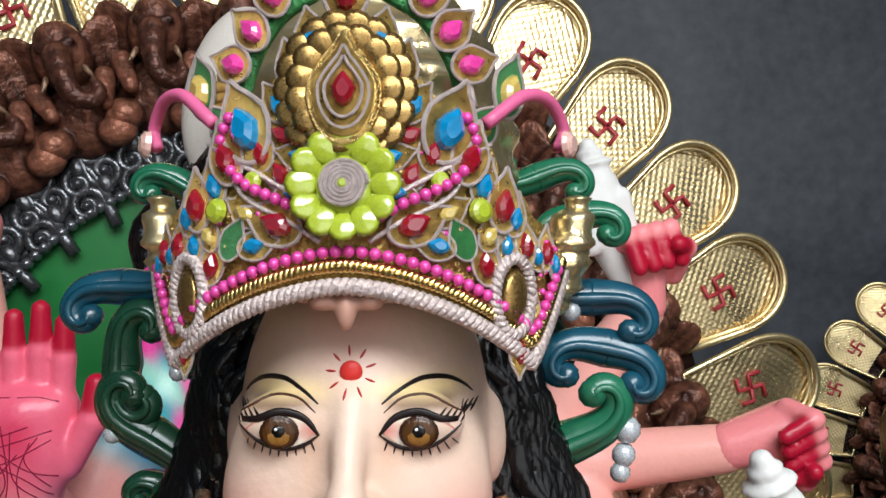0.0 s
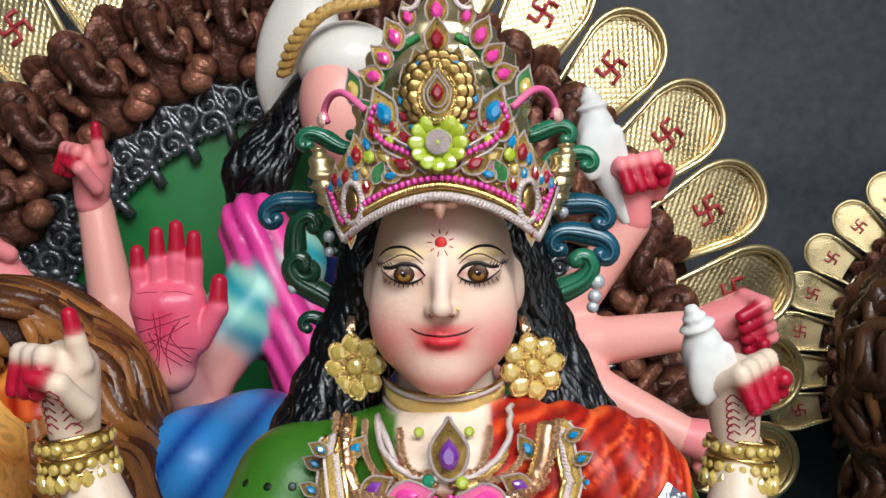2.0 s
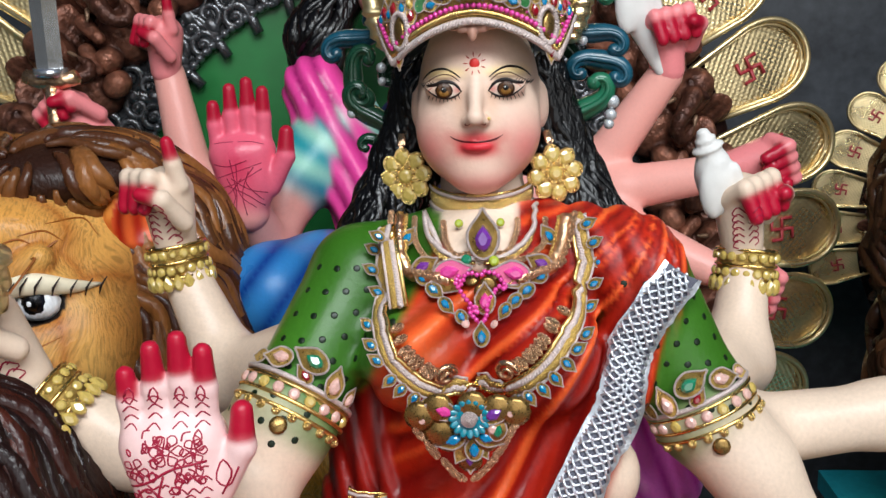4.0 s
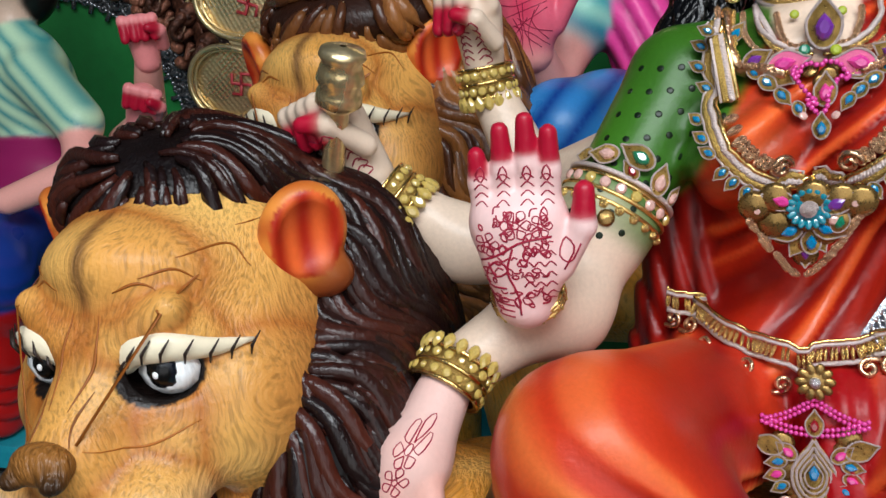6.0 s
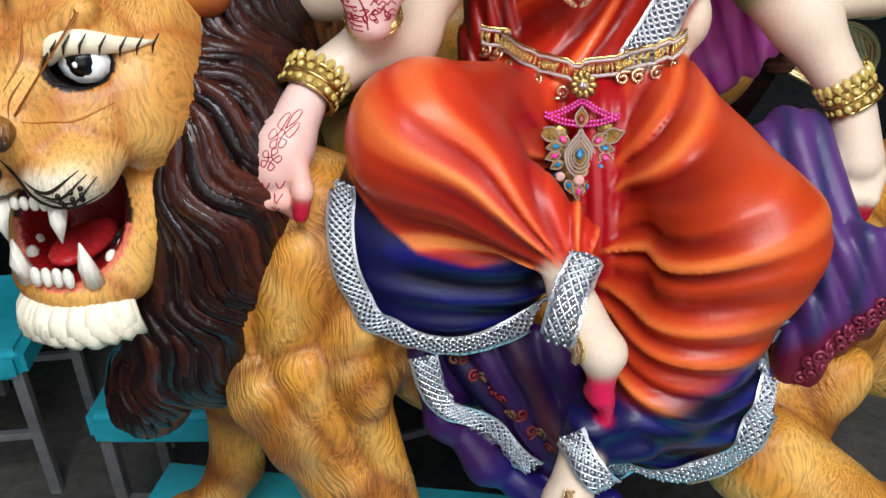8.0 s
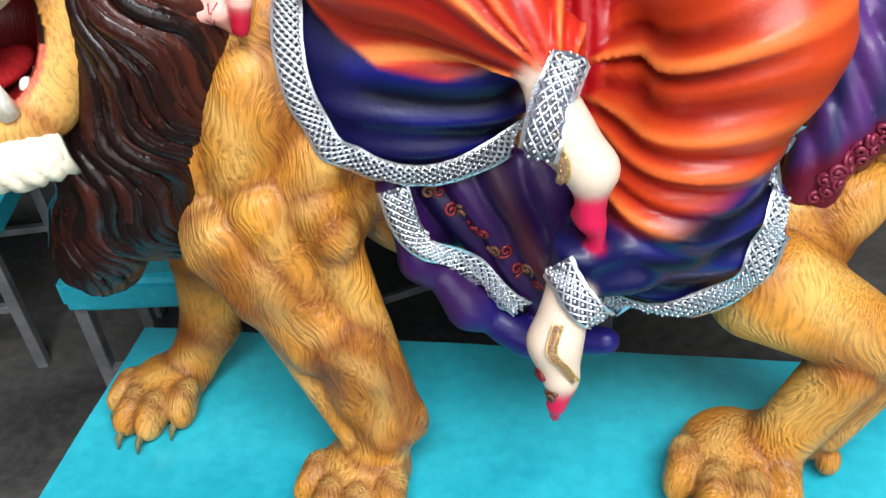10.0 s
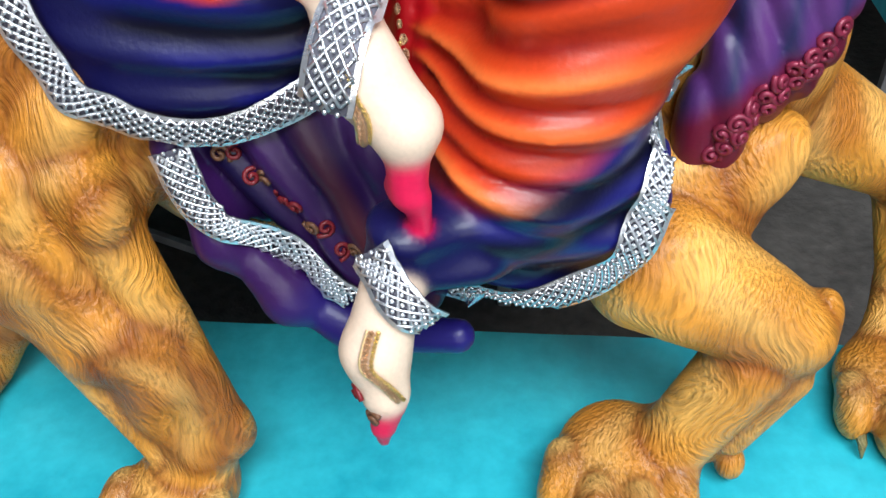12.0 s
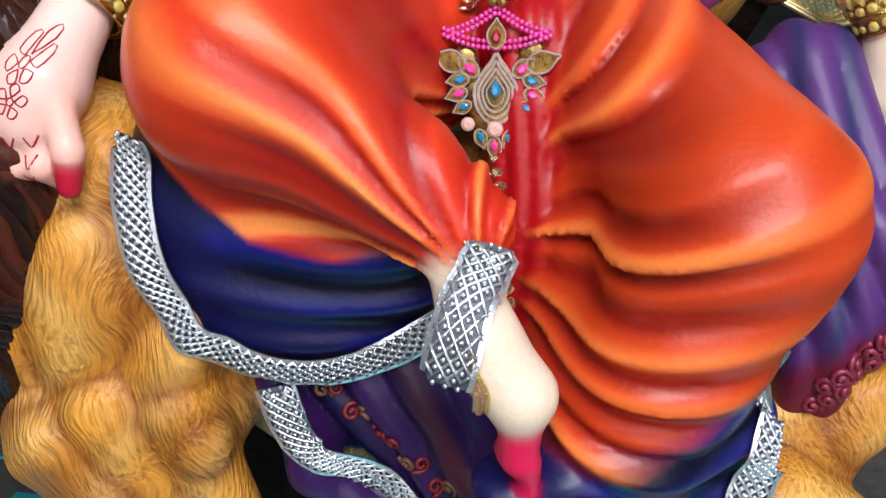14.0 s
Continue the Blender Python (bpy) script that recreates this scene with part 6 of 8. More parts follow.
# ---- stones, beads, cords ----
def drop_mesh(name, mat, w=0.32, h=0.26):
    """A faceted pear-shaped stone, 1 long, tip towards +y."""
    n = 12
    v, f = [], []
    for k, (sc, z) in enumerate(((1.0, 0.0), (0.86, h * 0.6), (0.5, h))):
        for i in range(n):
            a = 2 * math.pi * i / n
            y = math.cos(a)
            x = w * math.sin(a) * (1 if y < 0 else (1 - y) ** 0.55 + 0.08)
            v.append((x * sc, y * 0.5 * sc - 0.05 * (1 - sc), z))
    for k in range(2):
        f += [(k * n + i, k * n + (i + 1) % n, (k + 1) * n + (i + 1) % n, (k + 1) * n + i) for i in range(n)]
    f += [tuple(2 * n + i for i in range(n)), tuple(reversed(range(n)))]
    me = bpy.data.meshes.new(name)
    me.from_pydata(v, [], [q[::-1] for q in f])
    me.materials.append(mat)
    return me


def round_stone(name, mat, h=0.3):
    n = 12
    v, f = [], []
    for sc, z in ((0.5, 0.0), (0.44, h * 0.6), (0.26, h)):
        v += [(sc * math.cos(2 * math.pi * i / n), sc * math.sin(2 * math.pi * i / n), z) for i in range(n)]
    for k in range(2):
        f += [(k * n + i, k * n + (i + 1) % n, (k + 1) * n + (i + 1) % n, (k + 1) * n + i) for i in range(n)]
    f += [tuple(2 * n + i for i in range(n)), tuple(reversed(range(n)))]
    me = bpy.data.meshes.new(name)
    me.from_pydata(v, [], f)
    me.materials.append(mat)
    return me


def drop_outline(s, n=22, w=0.36):
    out = []
    for i in range(n + 1):
        a = 2 * math.pi * i / n
        y = math.cos(a)
        out.append((s * w * math.sin(a) * (1 if y < 0 else (1 - y) ** 0.55 + 0.05), s * 0.55 * y + (s * 0.06 if y > 0.9 else 0), 0.0))
    return out


def plate_mesh(name, mat, s=1.0, thick=0.06):
    o = drop_outline(s)[:-1]
    n = len(o)
    v = [(x, y, 0.0) for x, y, _ in o] + [(x * 0.93, y * 0.93, thick) for x, y, _ in o]
    f = [(i, (i + 1) % n, n + (i + 1) % n, n + i) for i in range(n)] + [tuple(range(n, 2 * n)), tuple(reversed(range(n)))]
    me = bpy.data.meshes.new(name)
    me.from_pydata(v, [], [q[::-1] for q in f])
    me.materials.append(mat)
    return me


cord_b = Build()
cord_b.tube(drop_outline(1.0), 0.036, (1, 1, 1), sides=6, up=(0, 0, 1))
DROP_CORD = cord_b.mesh("cord", CORD)
cord_b = Build()
cord_b.tube(drop_outline(1.0), 0.045, (1, 1, 1), sides=6, up=(0, 0, 1))
ZARI_CORD = cord_b.mesh("cord", GOLD)
LEAF = plate_mesh("leaf", ZARI)
GREEN_LEAF = plate_mesh("leaf", GREEN_THREAD)
PINK_LEAF = plate_mesh("leaf", PINK_THREAD)
DROPS = {k: drop_mesh("stone", m) for k, m in dict(red=RED_GEM, blue=BLUE_GEM, pink=PINK_GEM, green=GREEN_GEM, lime=LIME_GEM, rose=AMBER_GEM, violet=VIOLET_GEM, gold=MIRROR_GOLD).items()}
ROUNDS = {k: round_stone("stone", m) for k, m in dict(red=RED_GEM, blue=BLUE_GEM, pink=PINK_GEM, green=GREEN_GEM, lime=LIME_GEM, rose=AMBER_GEM, violet=VIOLET_GEM, gold=MIRROR_GOLD).items()}
bead_b = Build()
bead_b.ball((0, 0, 0), 1.0, (1, 1, 1), seg=8, rings=5)
BEADS = {k: bead_b.mesh("bead", m) for k, m in dict(pink=PINK_BEAD, gold=GOLD, silver=SILVER, copper=COPPER, dark=BEAD_SILVER, pearl=material("grey_pearl", (0.5, 0.52, 0.54), 0.25, 0.3, vary=0.15)).items()}
sequin_b = Build()
sequin_b.ball((0, 0, 0), (1, 1, 0.22), (1, 1, 1), seg=12, rings=4)
SEQUINS = {k: sequin_b.mesh("sequin", m) for k, m in dict(gold=material("brass_sequin", (0.33, 0.20, 0.065), 0.32, 0.85, vary=0.2, random_tint=0.2), lime=LIME_GEM, blue=gem_material("peacock_sequin", (0.0, 0.22, 0.30), 0.12)).items()}


def motif(parent, p, nn, turn, size, stone, leaf=None, cord=True):
    """A pear-shaped appliqué: plate, cord edge and stone."""
    q = piece("leaf", leaf or LEAF, parent, facing(p, nn, turn, size))
    if cord:
        piece("cord", DROP_CORD, q, pose(0, 0, 0.05))
    if stone:
        piece("stone", DROPS[stone], q, pose(0, -0.08, 0.06) @ Matrix.Scale(0.62, 4))
    return q


def line_mesh(name, path, r, mat, sides=7, flat=1.0):
    b = Build()
    b.tube(path, r, (1, 1, 1), 0, sides, flat)
    return b.mesh(name, mat)


def rope_mesh(name, path, nor, r, pitch, mat):
    """Twisted rope of two strands."""
    b = Build()
    path = np.asarray(path)
    seg = np.concatenate([[0], np.cumsum(np.linalg.norm(np.diff(path, axis=0), axis=1))])
    n = max(12, int(seg[-1] / pitch * 8))
    t = np.linspace(0, seg[-1], n)
    p = np.stack([np.interp(t, seg, path[:, i]) for i in range(3)], 1)
    m = np.stack([np.interp(t, seg, np.asarray(nor)[:, i]) for i in range(3)], 1)
    tg = np.gradient(p, axis=0)
    tg /= np.linalg.norm(tg, axis=1)[:, None]
    s = np.cross(tg, m)
    for ph in (0, math.pi):
        a = t / pitch * 2 * math.pi + ph
        b.tube(p + r * 0.55 * (np.cos(a)[:, None] * s + 0.6 * np.sin(a)[:, None] * m), r * 0.62, (1, 1, 1), 0, 5)
    return b.mesh(name, mat)


def bead_row(parent, path, r, key, gap=1.95):
    path = np.asarray(path)
    seg = np.concatenate([[0], np.cumsum(np.linalg.norm(np.diff(path, axis=0), axis=1))])
    for t in np.arange(r, seg[-1], r * gap):
        p = [np.interp(t, seg, path[:, i]) for i in range(3)]
        piece("bead", BEADS[key], parent, Matrix.Translation(p) @ Matrix.Scale(r, 4))


# ---- crown ----
def crown_at(u, z, off=0.0):
    """A place on the crown's curved front: u in metres along it from the middle."""
    a = u / 0.108
    lean = 0.012 * max(0, (z - 1.80) / 0.14)
    p = (FX + (0.106 + off) * math.sin(a), 0.475 + lean - (0.110 + off) * math.cos(a), z)
    return Vector(p), Vector((math.sin(a), -math.cos(a), 0.08))


def crown():
    c = thing("crown", None, "gold embroidered idol crown with coloured stones and pink beads", "crown")
    base = lambda u: 1.7745 - (0.037 * (abs(u) / 0.092) ** 1.7 if abs(u) < 0.092 else 0.037 - 1.2 * (abs(u) - 0.092))
    top = lambda u: float(np.interp(abs(u), (0, 0.015, 0.030, 0.042, 0.050, 0.056, 0.066, 0.074, 0.085, 0.1, 0.115, 0.128), (1.890, 1.884, 1.866, 1.852, 1.858, 1.842, 1.838, 1.824, 1.817, 1.804, 1.798, 1.792)))
    b = Build()
    nu, nz = 80, 22
    for side, off in ((1, 0.0), (-1, -0.004)):
        v = []
        for i in range(nu + 1):
            u = -0.128 + 0.256 * i / nu
            for j in range(nz + 1):
                z = base(u) + (top(u) - base(u)) * j / nz
                v.append(crown_at(u, z, off + 0.0012 * math.sin(u * 900) * math.sin(z * 800))[0])
        f = [(i * (nz + 1) + j, (i + 1) * (nz + 1) + j, (i + 1) * (nz + 1) + j + 1, i * (nz + 1) + j + 1)[::side] for i in range(nu) for j in range(nz)]
        b.add(v, f, (1, 1, 1))
    piece("band", b.mesh("band", ZARI), c)
    dome = Build()
    dome.clay([Egg((FX, 0.50, 1.845), (0.083, 0.083, 0.10), (1, 1, 1), 0.02, fold=lambda p: 0.003 * np.sin(p[..., 2] * 260)), Cone((FX, 0.50, 1.91), (FX, 0.50, 1.950), 0.035, 0.014, (1, 1, 1), 0.02),
               Egg((FX - 0.108, 0.485, 1.785), (0.014, 0.022, 0.036), (1, 1, 1), 0.01, (0, -16, 0), lambda p: 0.003 * np.sin(p[..., 2] * 500)), Egg((FX + 0.108, 0.485, 1.785), (0.014, 0.022, 0.036), (1, 1, 1), 0.01, (0, 16, 0), lambda p: 0.003 * np.sin(p[..., 2] * 500))], 0.005)
    piece("dome", dome.mesh("dome", PALE_GOLD), c, None, "cast pale gold crown dome behind the band")
    edge = [crown_at(u, base(u), 0.003) for u in np.linspace(-0.126, 0.126, 60)]
    piece("rope", rope_mesh("rope", [p for p, _ in edge], [n for _, n in edge], 0.0036, 0.0065, CORD), c, None, "twisted silver rope edge")
    edge = [crown_at(u, base(u) + 0.0085, 0.003) for u in np.linspace(-0.124, 0.124, 60)]
    piece("rope", rope_mesh("rope", [p for p, _ in edge], [n for _, n in edge], 0.003, 0.005, GOLD), c)
    bead_row(c, [crown_at(u, base(u) + 0.0145, 0.004)[0] for u in np.linspace(-0.118, 0.118, 70)], 0.0028, "pink")
    for sx in (-1, 1):
        sweep = curve_points([(0.004, 1.797), (0.022, 1.808), (0.045, 1.819), (0.056, 1.834), (0.050, 1.848), (0.043, 1.842)], 50)
        bead_row(c, [crown_at(sx * u, z, 0.006)[0] for u, z in sweep], 0.0027, "pink")
        for dz in (0.0062, -0.0062):
            inner = curve_points([(0.010, 1.799 + dz), (0.024, 1.808 + dz), (0.046, 1.820 + dz), (0.060 + dz * 0.8, 1.836)], 24)
            piece("cord", line_mesh("cord", [crown_at(sx * u, z, 0.004)[0] for u, z in inner], 0.0012, CORD, 5), c)
        # u, z, size, turn, stone
        for u, z, size, turn, stone in ((0.0295, 1.852, 0.019, -38, "blue"), (0.0285, 1.839, 0.019, -62, "red"), (0.023, 1.8675, 0.022, -20, "red"), (0.0150, 1.882, 0.019, -12, "blue"), (0.0205, 1.829, 0.017, -75, "blue"), (0.045, 1.844, 0.034, -24, "blue"), (0.0285, 1.823, 0.019, -30, "red"), (0.0545, 1.831, 0.026, -20, "red"),
                                        (0.0625, 1.819, 0.020, -22, "blue"), (0.0225, 1.8135, 0.016, -100, "blue"), (0.031, 1.801, 0.026, -66, "red"), (0.0725, 1.811, 0.026, -12, "red"), (0.0375, 1.7915, 0.018, 78, "blue"), (0.0625, 1.7845, 0.020, 8, "red"), (0.0745, 1.7925, 0.016, -10, "blue"), (0.086, 1.793, 0.020, 6, "red"), (0.095, 1.788, 0.016, 10, "blue"),
                                        (0.104, 1.790, 0.020, -14, "red"), (0.112, 1.784, 0.017, 0, "blue"), (0.037, 1.832, 0.018, -10, "red"), (0.066, 1.797, 0.017, -30, "gold"), (0.0455, 1.806, 0.018, -60, "gold"), (0.080, 1.805, 0.019, -18, "blue"), (0.092, 1.760, 0.014, 150, "gold"), (0.083, 1.7415, 0.018, 176, "red")):
            p, nn = crown_at(sx * u, z, 0.0015 + 0.0015 * (u * 531 % 1))
            motif(c, p, nn, sx * turn, size, stone, GREEN_LEAF if stone == "green" else None)
        for u, z, r in ((0.040, 1.8190, 0.0085), (0.0590, 1.8065, 0.0115)):
            p, nn = crown_at(sx * u, z, 0.004)
            piece("stone", ROUNDS["lime"], c, facing(p, nn, 0, r))
        p, nn = crown_at(sx * 0.050, 1.794, 0.003)
        motif(c, p, nn, sx * 25, 0.018, None, GREEN_LEAF)
        # the glittering oval at the temple, with its rope
        p, nn = crown_at(sx * 0.0785, 1.7690, 0.004)
        piece("medallion", SEQUINS["gold"], c, facing(p, nn, -sx * 12) @ Matrix.Diagonal((0.0085, 0.0135, 0.012, 1)))
        loop = [crown_at(sx * (0.0785 + 0.0115 * math.cos(a)), 1.7690 + 0.0170 * math.sin(a), 0.004) for a in np.linspace(0, 2 * math.pi, 30)]
        piece("rope", rope_mesh("rope", [q for q, _ in loop], [m for _, m in loop], 0.003, 0.006, CORD), c)
        # pink side scroll with a pearl, green and silver trims
        sc = [crown_at(sx * u, z, 0.004 + 0.10 * max(0, u - 0.09))[0] for u, z in curve_points([(0.062, 1.845), (0.085, 1.860), (0.104, 1.860), (0.117, 1.848), (0.112, 1.838)], 24)]
        piece("scroll", line_mesh("scroll", sc, 0.0032, PINK_THREAD), c, None, "pink cord scroll with a pearl end")
        p, nn = crown_at(sx * 0.113, 1.840, 0.010)
        piece("stone", ROUNDS["rose"], c, facing(p, nn, 0, 0.014))
        arc = [crown_at(sx * u, z, -0.012)[0] for u, z in curve_points([(0.062, 1.852), (0.054, 1.874), (0.038, 1.893), (0.017, 1.904)], 20)]
        piece("trim", line_mesh("trim", arc, 0.0035, GREEN_THREAD), c)
        piece("trim", line_mesh("trim", [q + Vector((sx * 0.004, 0, 0.003)) for q in arc], 0.0018, CORD), c)
        # upright leaves with pink stones along the dome, a green leaf over the side scroll
        for u, z, size, turn, stone in ((0.040, 1.906, 0.026, -28, "pink"), (0.052, 1.889, 0.024, -48, "pink"), (0.064, 1.874, 0.024, -70, "pink"), (0.088, 1.866, 0.030, -24, None), (0.070, 1.846, 0.022, -40, None), (0.027, 1.921, 0.020, -20, "pink")):
            p, nn = crown_at(sx * u, z, -0.008)
            motif(c, p, nn, sx * turn, size, stone or "gold", None if stone else GREEN_LEAF)
        loop = [crown_at(sx * (0.026 + 0.010 * math.cos(a)), 1.934 + 0.009 * math.sin(a), -0.006)[0] for a in np.linspace(0, 5.2, 26)]
        piece("cord", line_mesh("cord", loop, 0.0024, CORD), c)
    rnd = random.Random(21)
    for i in range(260):
        u = rnd.uniform(-0.118, 0.118)
        z = base(u) + 0.02 + (top(u) - base(u) - 0.028) * rnd.random()
        key = ("gold", "gold", "copper", "gold", "pink")[i % 5]
        piece("bead", BEADS[key], c, Matrix.Translation(crown_at(u, z, 0.003)[0]) @ Matrix.Scale(rnd.uniform(0.0010, 0.0017), 4))
    # middle: sequins round the pear stone, the oval above, the lime flower below
    for ring, (rx, rz, n, s) in enumerate(((0.0225, 0.0265, 18, 0.0080), (0.0170, 0.0205, 15, 0.0075))):
        for i in range(n):
            a = 2 * math.pi * i / n
            p, nn = crown_at(rx * math.cos(a), 1.857 + rz * math.sin(a), 0.005 + 0.003 * ring)
            piece("sequin", SEQUINS["gold"], c, facing(p, nn, math.degrees(a) - 90) @ pose(0, 0, 0, 14, 0, 0) @ Matrix.Scale(s, 4))
    for k, s in enumerate((0.040, 0.030, 0.022)):
        p, nn = crown_at(0, 1.856, 0.010 + 0.0015 * k)
        ring = piece("rope", DROP_CORD if k else ZARI_CORD, c, facing(p, nn, 0, s))
    p, nn = crown_at(0, 1.856, 0.010)
    piece("leaf", LEAF, c, facing(p, nn, 0, 0.039))
    piece("stone", DROPS["red"], c, facing(p + nn * 0.002, nn, 0, 0.016))
    p, nn = crown_at(0, 1.901, 0.004)
    motif(c, p, nn, 0, 0.028, "red")
    p, nn = crown_at(0, 1.924, 0.002)
    motif(c, p, nn, 0, 0.026, "pink")
    flower = piece("flower", SEQUINS["lime"], c, facing(*crown_at(0, 1.8165, 0.007), 0, 0.014), "lime sequin flower with a coiled cord heart")
    for i in range(12):
        a = 2 * math.pi * i / 12
        piece("petal", SEQUINS["lime"], flower, pose(1.22 * math.cos(a), 1.22 * math.sin(a), 0.15, 0, 0, math.degrees(a) - 90) @ pose(0, 0, 0, 22 if i % 2 else 12, 0, 0) @ Matrix.Diagonal((0.48, 0.52, 0.5, 1)))
    coil = [(0.72 * (1 - i / 110) * math.cos(i * 0.34), 0.72 * (1 - i / 110) * math.sin(i * 0.34), 0.26 + 0.12 * i / 110) for i in range(108)]
    cb = Build()
    cb.tube(coil, 0.075, (1, 1, 1), sides=5, up=(0, 0, 1))
    piece("coil", cb.mesh("coil", CORD), flower)
    piece("stone", ROUNDS["lime"], flower, pose(0, 0, 0.34) @ Matrix.Scale(0.34, 4))
    # plaster tikka under the crown
    tk = Build()
    tk.clay([Egg((FX, 0.368, 1.764), (0.0045, 0.005, 0.009), (1, 1, 1), 0.003), Egg((FX - 0.010, 0.369, 1.768), (0.0065, 0.005, 0.0045), (1, 1, 1), 0.003), Egg((FX + 0.010, 0.369, 1.768), (0.0065, 0.005, 0.0045), (1, 1, 1), 0.003), Cone((FX - 0.02, 0.376, 1.7705), (FX + 0.02, 0.376, 1.7705), 0.004, 0.004, (1, 1, 1), 0.003)], 0.002)
    piece("forehead_drop", tk.mesh("forehead_drop", material("flesh_gold_paint", (0.50, 0.26, 0.19), 0.4, 0.1, vary=0.15)), c)


crown()


# ---- scrolled side ornaments of the head-dress ----
def head_scrolls():
    t = thing("head_ornament", None, "teal and green painted scroll ornament behind the crown", "ornament")
    teal, green = material("teal_scroll_paint", (0.006, 0.06, 0.095), 0.32, vary=0.35, bump=0.002, coat=0.3), material("green_scroll_paint", (0.008, 0.045, 0.022), 0.32, vary=0.4, bump=0.002, coat=0.3)
    bright = material("jade_scroll_paint", (0.012, 0.12, 0.06), 0.3, vary=0.3, bump=0.002, coat=0.3)
    def volute(ends, flip, mat):
        """A carved S or C scroll: its bend grows towards both ends; a fine ridge runs along it."""
        q = np.linspace(-1, 1, 72)
        bend = 11.0 * np.abs(q) ** 1.6 * np.where(q < 0, ends, 1.0)
        head = np.cumsum(bend) * (q[1] - q[0])
        pts = np.stack([np.cumsum(np.cos(head)), np.cumsum(np.sin(head)), np.zeros(72)], 1)
        pts = pts - (pts.max(0) + pts.min(0)) / 2
        pts *= 0.047 / np.ptp(pts[:, :2], axis=0).max()
        pts[:, 0] *= flip
        pts[:, 2] = 0.008 * np.abs(q)
        thick = 0.0098 - 0.0046 * np.abs(q)
        b = Build()
        b.tube(pts, thick, (1, 1, 1), 0, 9, up=(0, 0, 1))
        b.tube(pts + thick[:, None] * arr((0, 0, 0.9)), thick * 0.34, (1, 1, 1), 0, 5, up=(0, 0, 1))
        for k in (0, -1):
            b.ball(pts[k], 0.0062, (1, 1, 1))
        return b.mesh("scroll", mat)

    for x, z, y, s, turn, ends, flip, mat in ((-0.190, 1.768, 0.505, 1.15, 70, -1, 1, teal), (-0.180, 1.725, 0.500, 1.2, 15, 1, 1, green), (-0.172, 1.682, 0.498, 1.3, 80, -1, -1, green), (-0.168, 1.640, 0.505, 0.9, 30, 1, -1, green), (-0.158, 1.826, 0.515, 0.95, 40, -1, 1, bright), (-0.150, 1.796, 0.51, 0.85, 100, 1, 1, green),
                                              (0.094, 1.762, 0.502, 1.15, 110, -1, -1, teal), (0.098, 1.722, 0.500, 1.2, 60, 1, -1, teal), (0.080, 1.680, 0.498, 1.35, 95, -1, 1, bright), (0.072, 1.642, 0.505, 0.9, 20, 1, 1, green), (0.064, 1.832, 0.515, 0.95, 130, -1, -1, bright), (0.088, 1.800, 0.51, 0.95, 80, 1, -1, bright), (-0.145, 1.745, 0.515, 0.95, 110, -1, 1, green), (0.068, 1.745, 0.515, 0.95, 60, -1, -1, green)):
        piece("scroll", volute(ends, flip, mat), t, pose(x + (0.008 if x < 0 else -0.008), y, z, 90, 0, 0) @ pose(0, 0, 0, 0, 0, turn) @ Matrix.Scale(s, 4))
    for x, z, r in ((-0.150, 1.735, 0.006), (-0.188, 1.70, 0.0075), (-0.186, 1.686, 0.006), (0.098, 1.70, 0.008), (0.104, 1.688, 0.008), (0.102, 1.674, 0.007), (0.072, 1.755, 0.006), (0.100, 1.664, 0.006), (-0.150, 1.72, 0.005)):
        piece("bead", BEADS["pearl"], t, pose(x, 0.492, z) @ Matrix.Scale(r, 4))


head_scrolls()


# ---- earrings, choker, necklaces ----
def earring(x, y, z, turn):
    e = thing("earring", None, "gold flower earring with mirror petals", "earring", "earrings of the goddess")
    e.matrix_world = facing((x, y, z), (math.sin(radians(turn)), -math.cos(radians(turn)), 0.05), 8, 0.90)
    plate = Build()
    plate.ball((0, 0, 0), (0.026, 0.026, 0.005), (1, 1, 1), seg=20, rings=6)
    piece("disc", plate.mesh("disc", GOLD), e)
    for i in range(8):
        a = 2 * math.pi * i / 8
        q = piece("petal", LEAF_GOLD, e, pose(0.022 * math.cos(a), 0.022 * math.sin(a), 0.003, 0, 0, math.degrees(a) + 90) @ Matrix.Diagonal((0.031, 0.024, 0.022, 1)))
        piece("stone", DROPS["gold"], q, pose(0, 0, 0.05) @ Matrix.Diagonal((0.95, 0.8, 0.6, 1)))
        piece("bead", BEADS["gold"], e, pose(0.0115 * math.cos(a + 0.4), 0.0115 * math.sin(a + 0.4), 0.006) @ Matrix.Scale(0.0028, 4))
    piece("stone", ROUNDS["gold"], e, pose(0, 0, 0.004) @ Matrix.Scale(0.018, 4))
    piece("hook", line_mesh("hook", [(0, 0.026, 0), (0, 0.038, 0.002), (0, 0.05, -0.004)], 0.005, COPPER), e)


LEAF_GOLD = plate_mesh("leaf", GOLD, 1.0, 0.12)
earring(-0.122, 0.452, 1.618, -18)
earring(0.038, 0.448, 1.617, 14)


def on_body(pts, off):
    return drape(CHEST, [(x, 0.3, z) for x, z in pts], off)


def flat_on_body(pts, off):
    """Like on_body, with the places smoothed along the line."""
    p, n = on_body(pts, off)
    y = p[:, 1].copy()
    k = 4
    lo = np.array([y[max(0, i - k):i + k + 1].min() for i in range(len(y))])
    p[:, 1] = 0.5 * lo + 0.5 * y
    return p, n


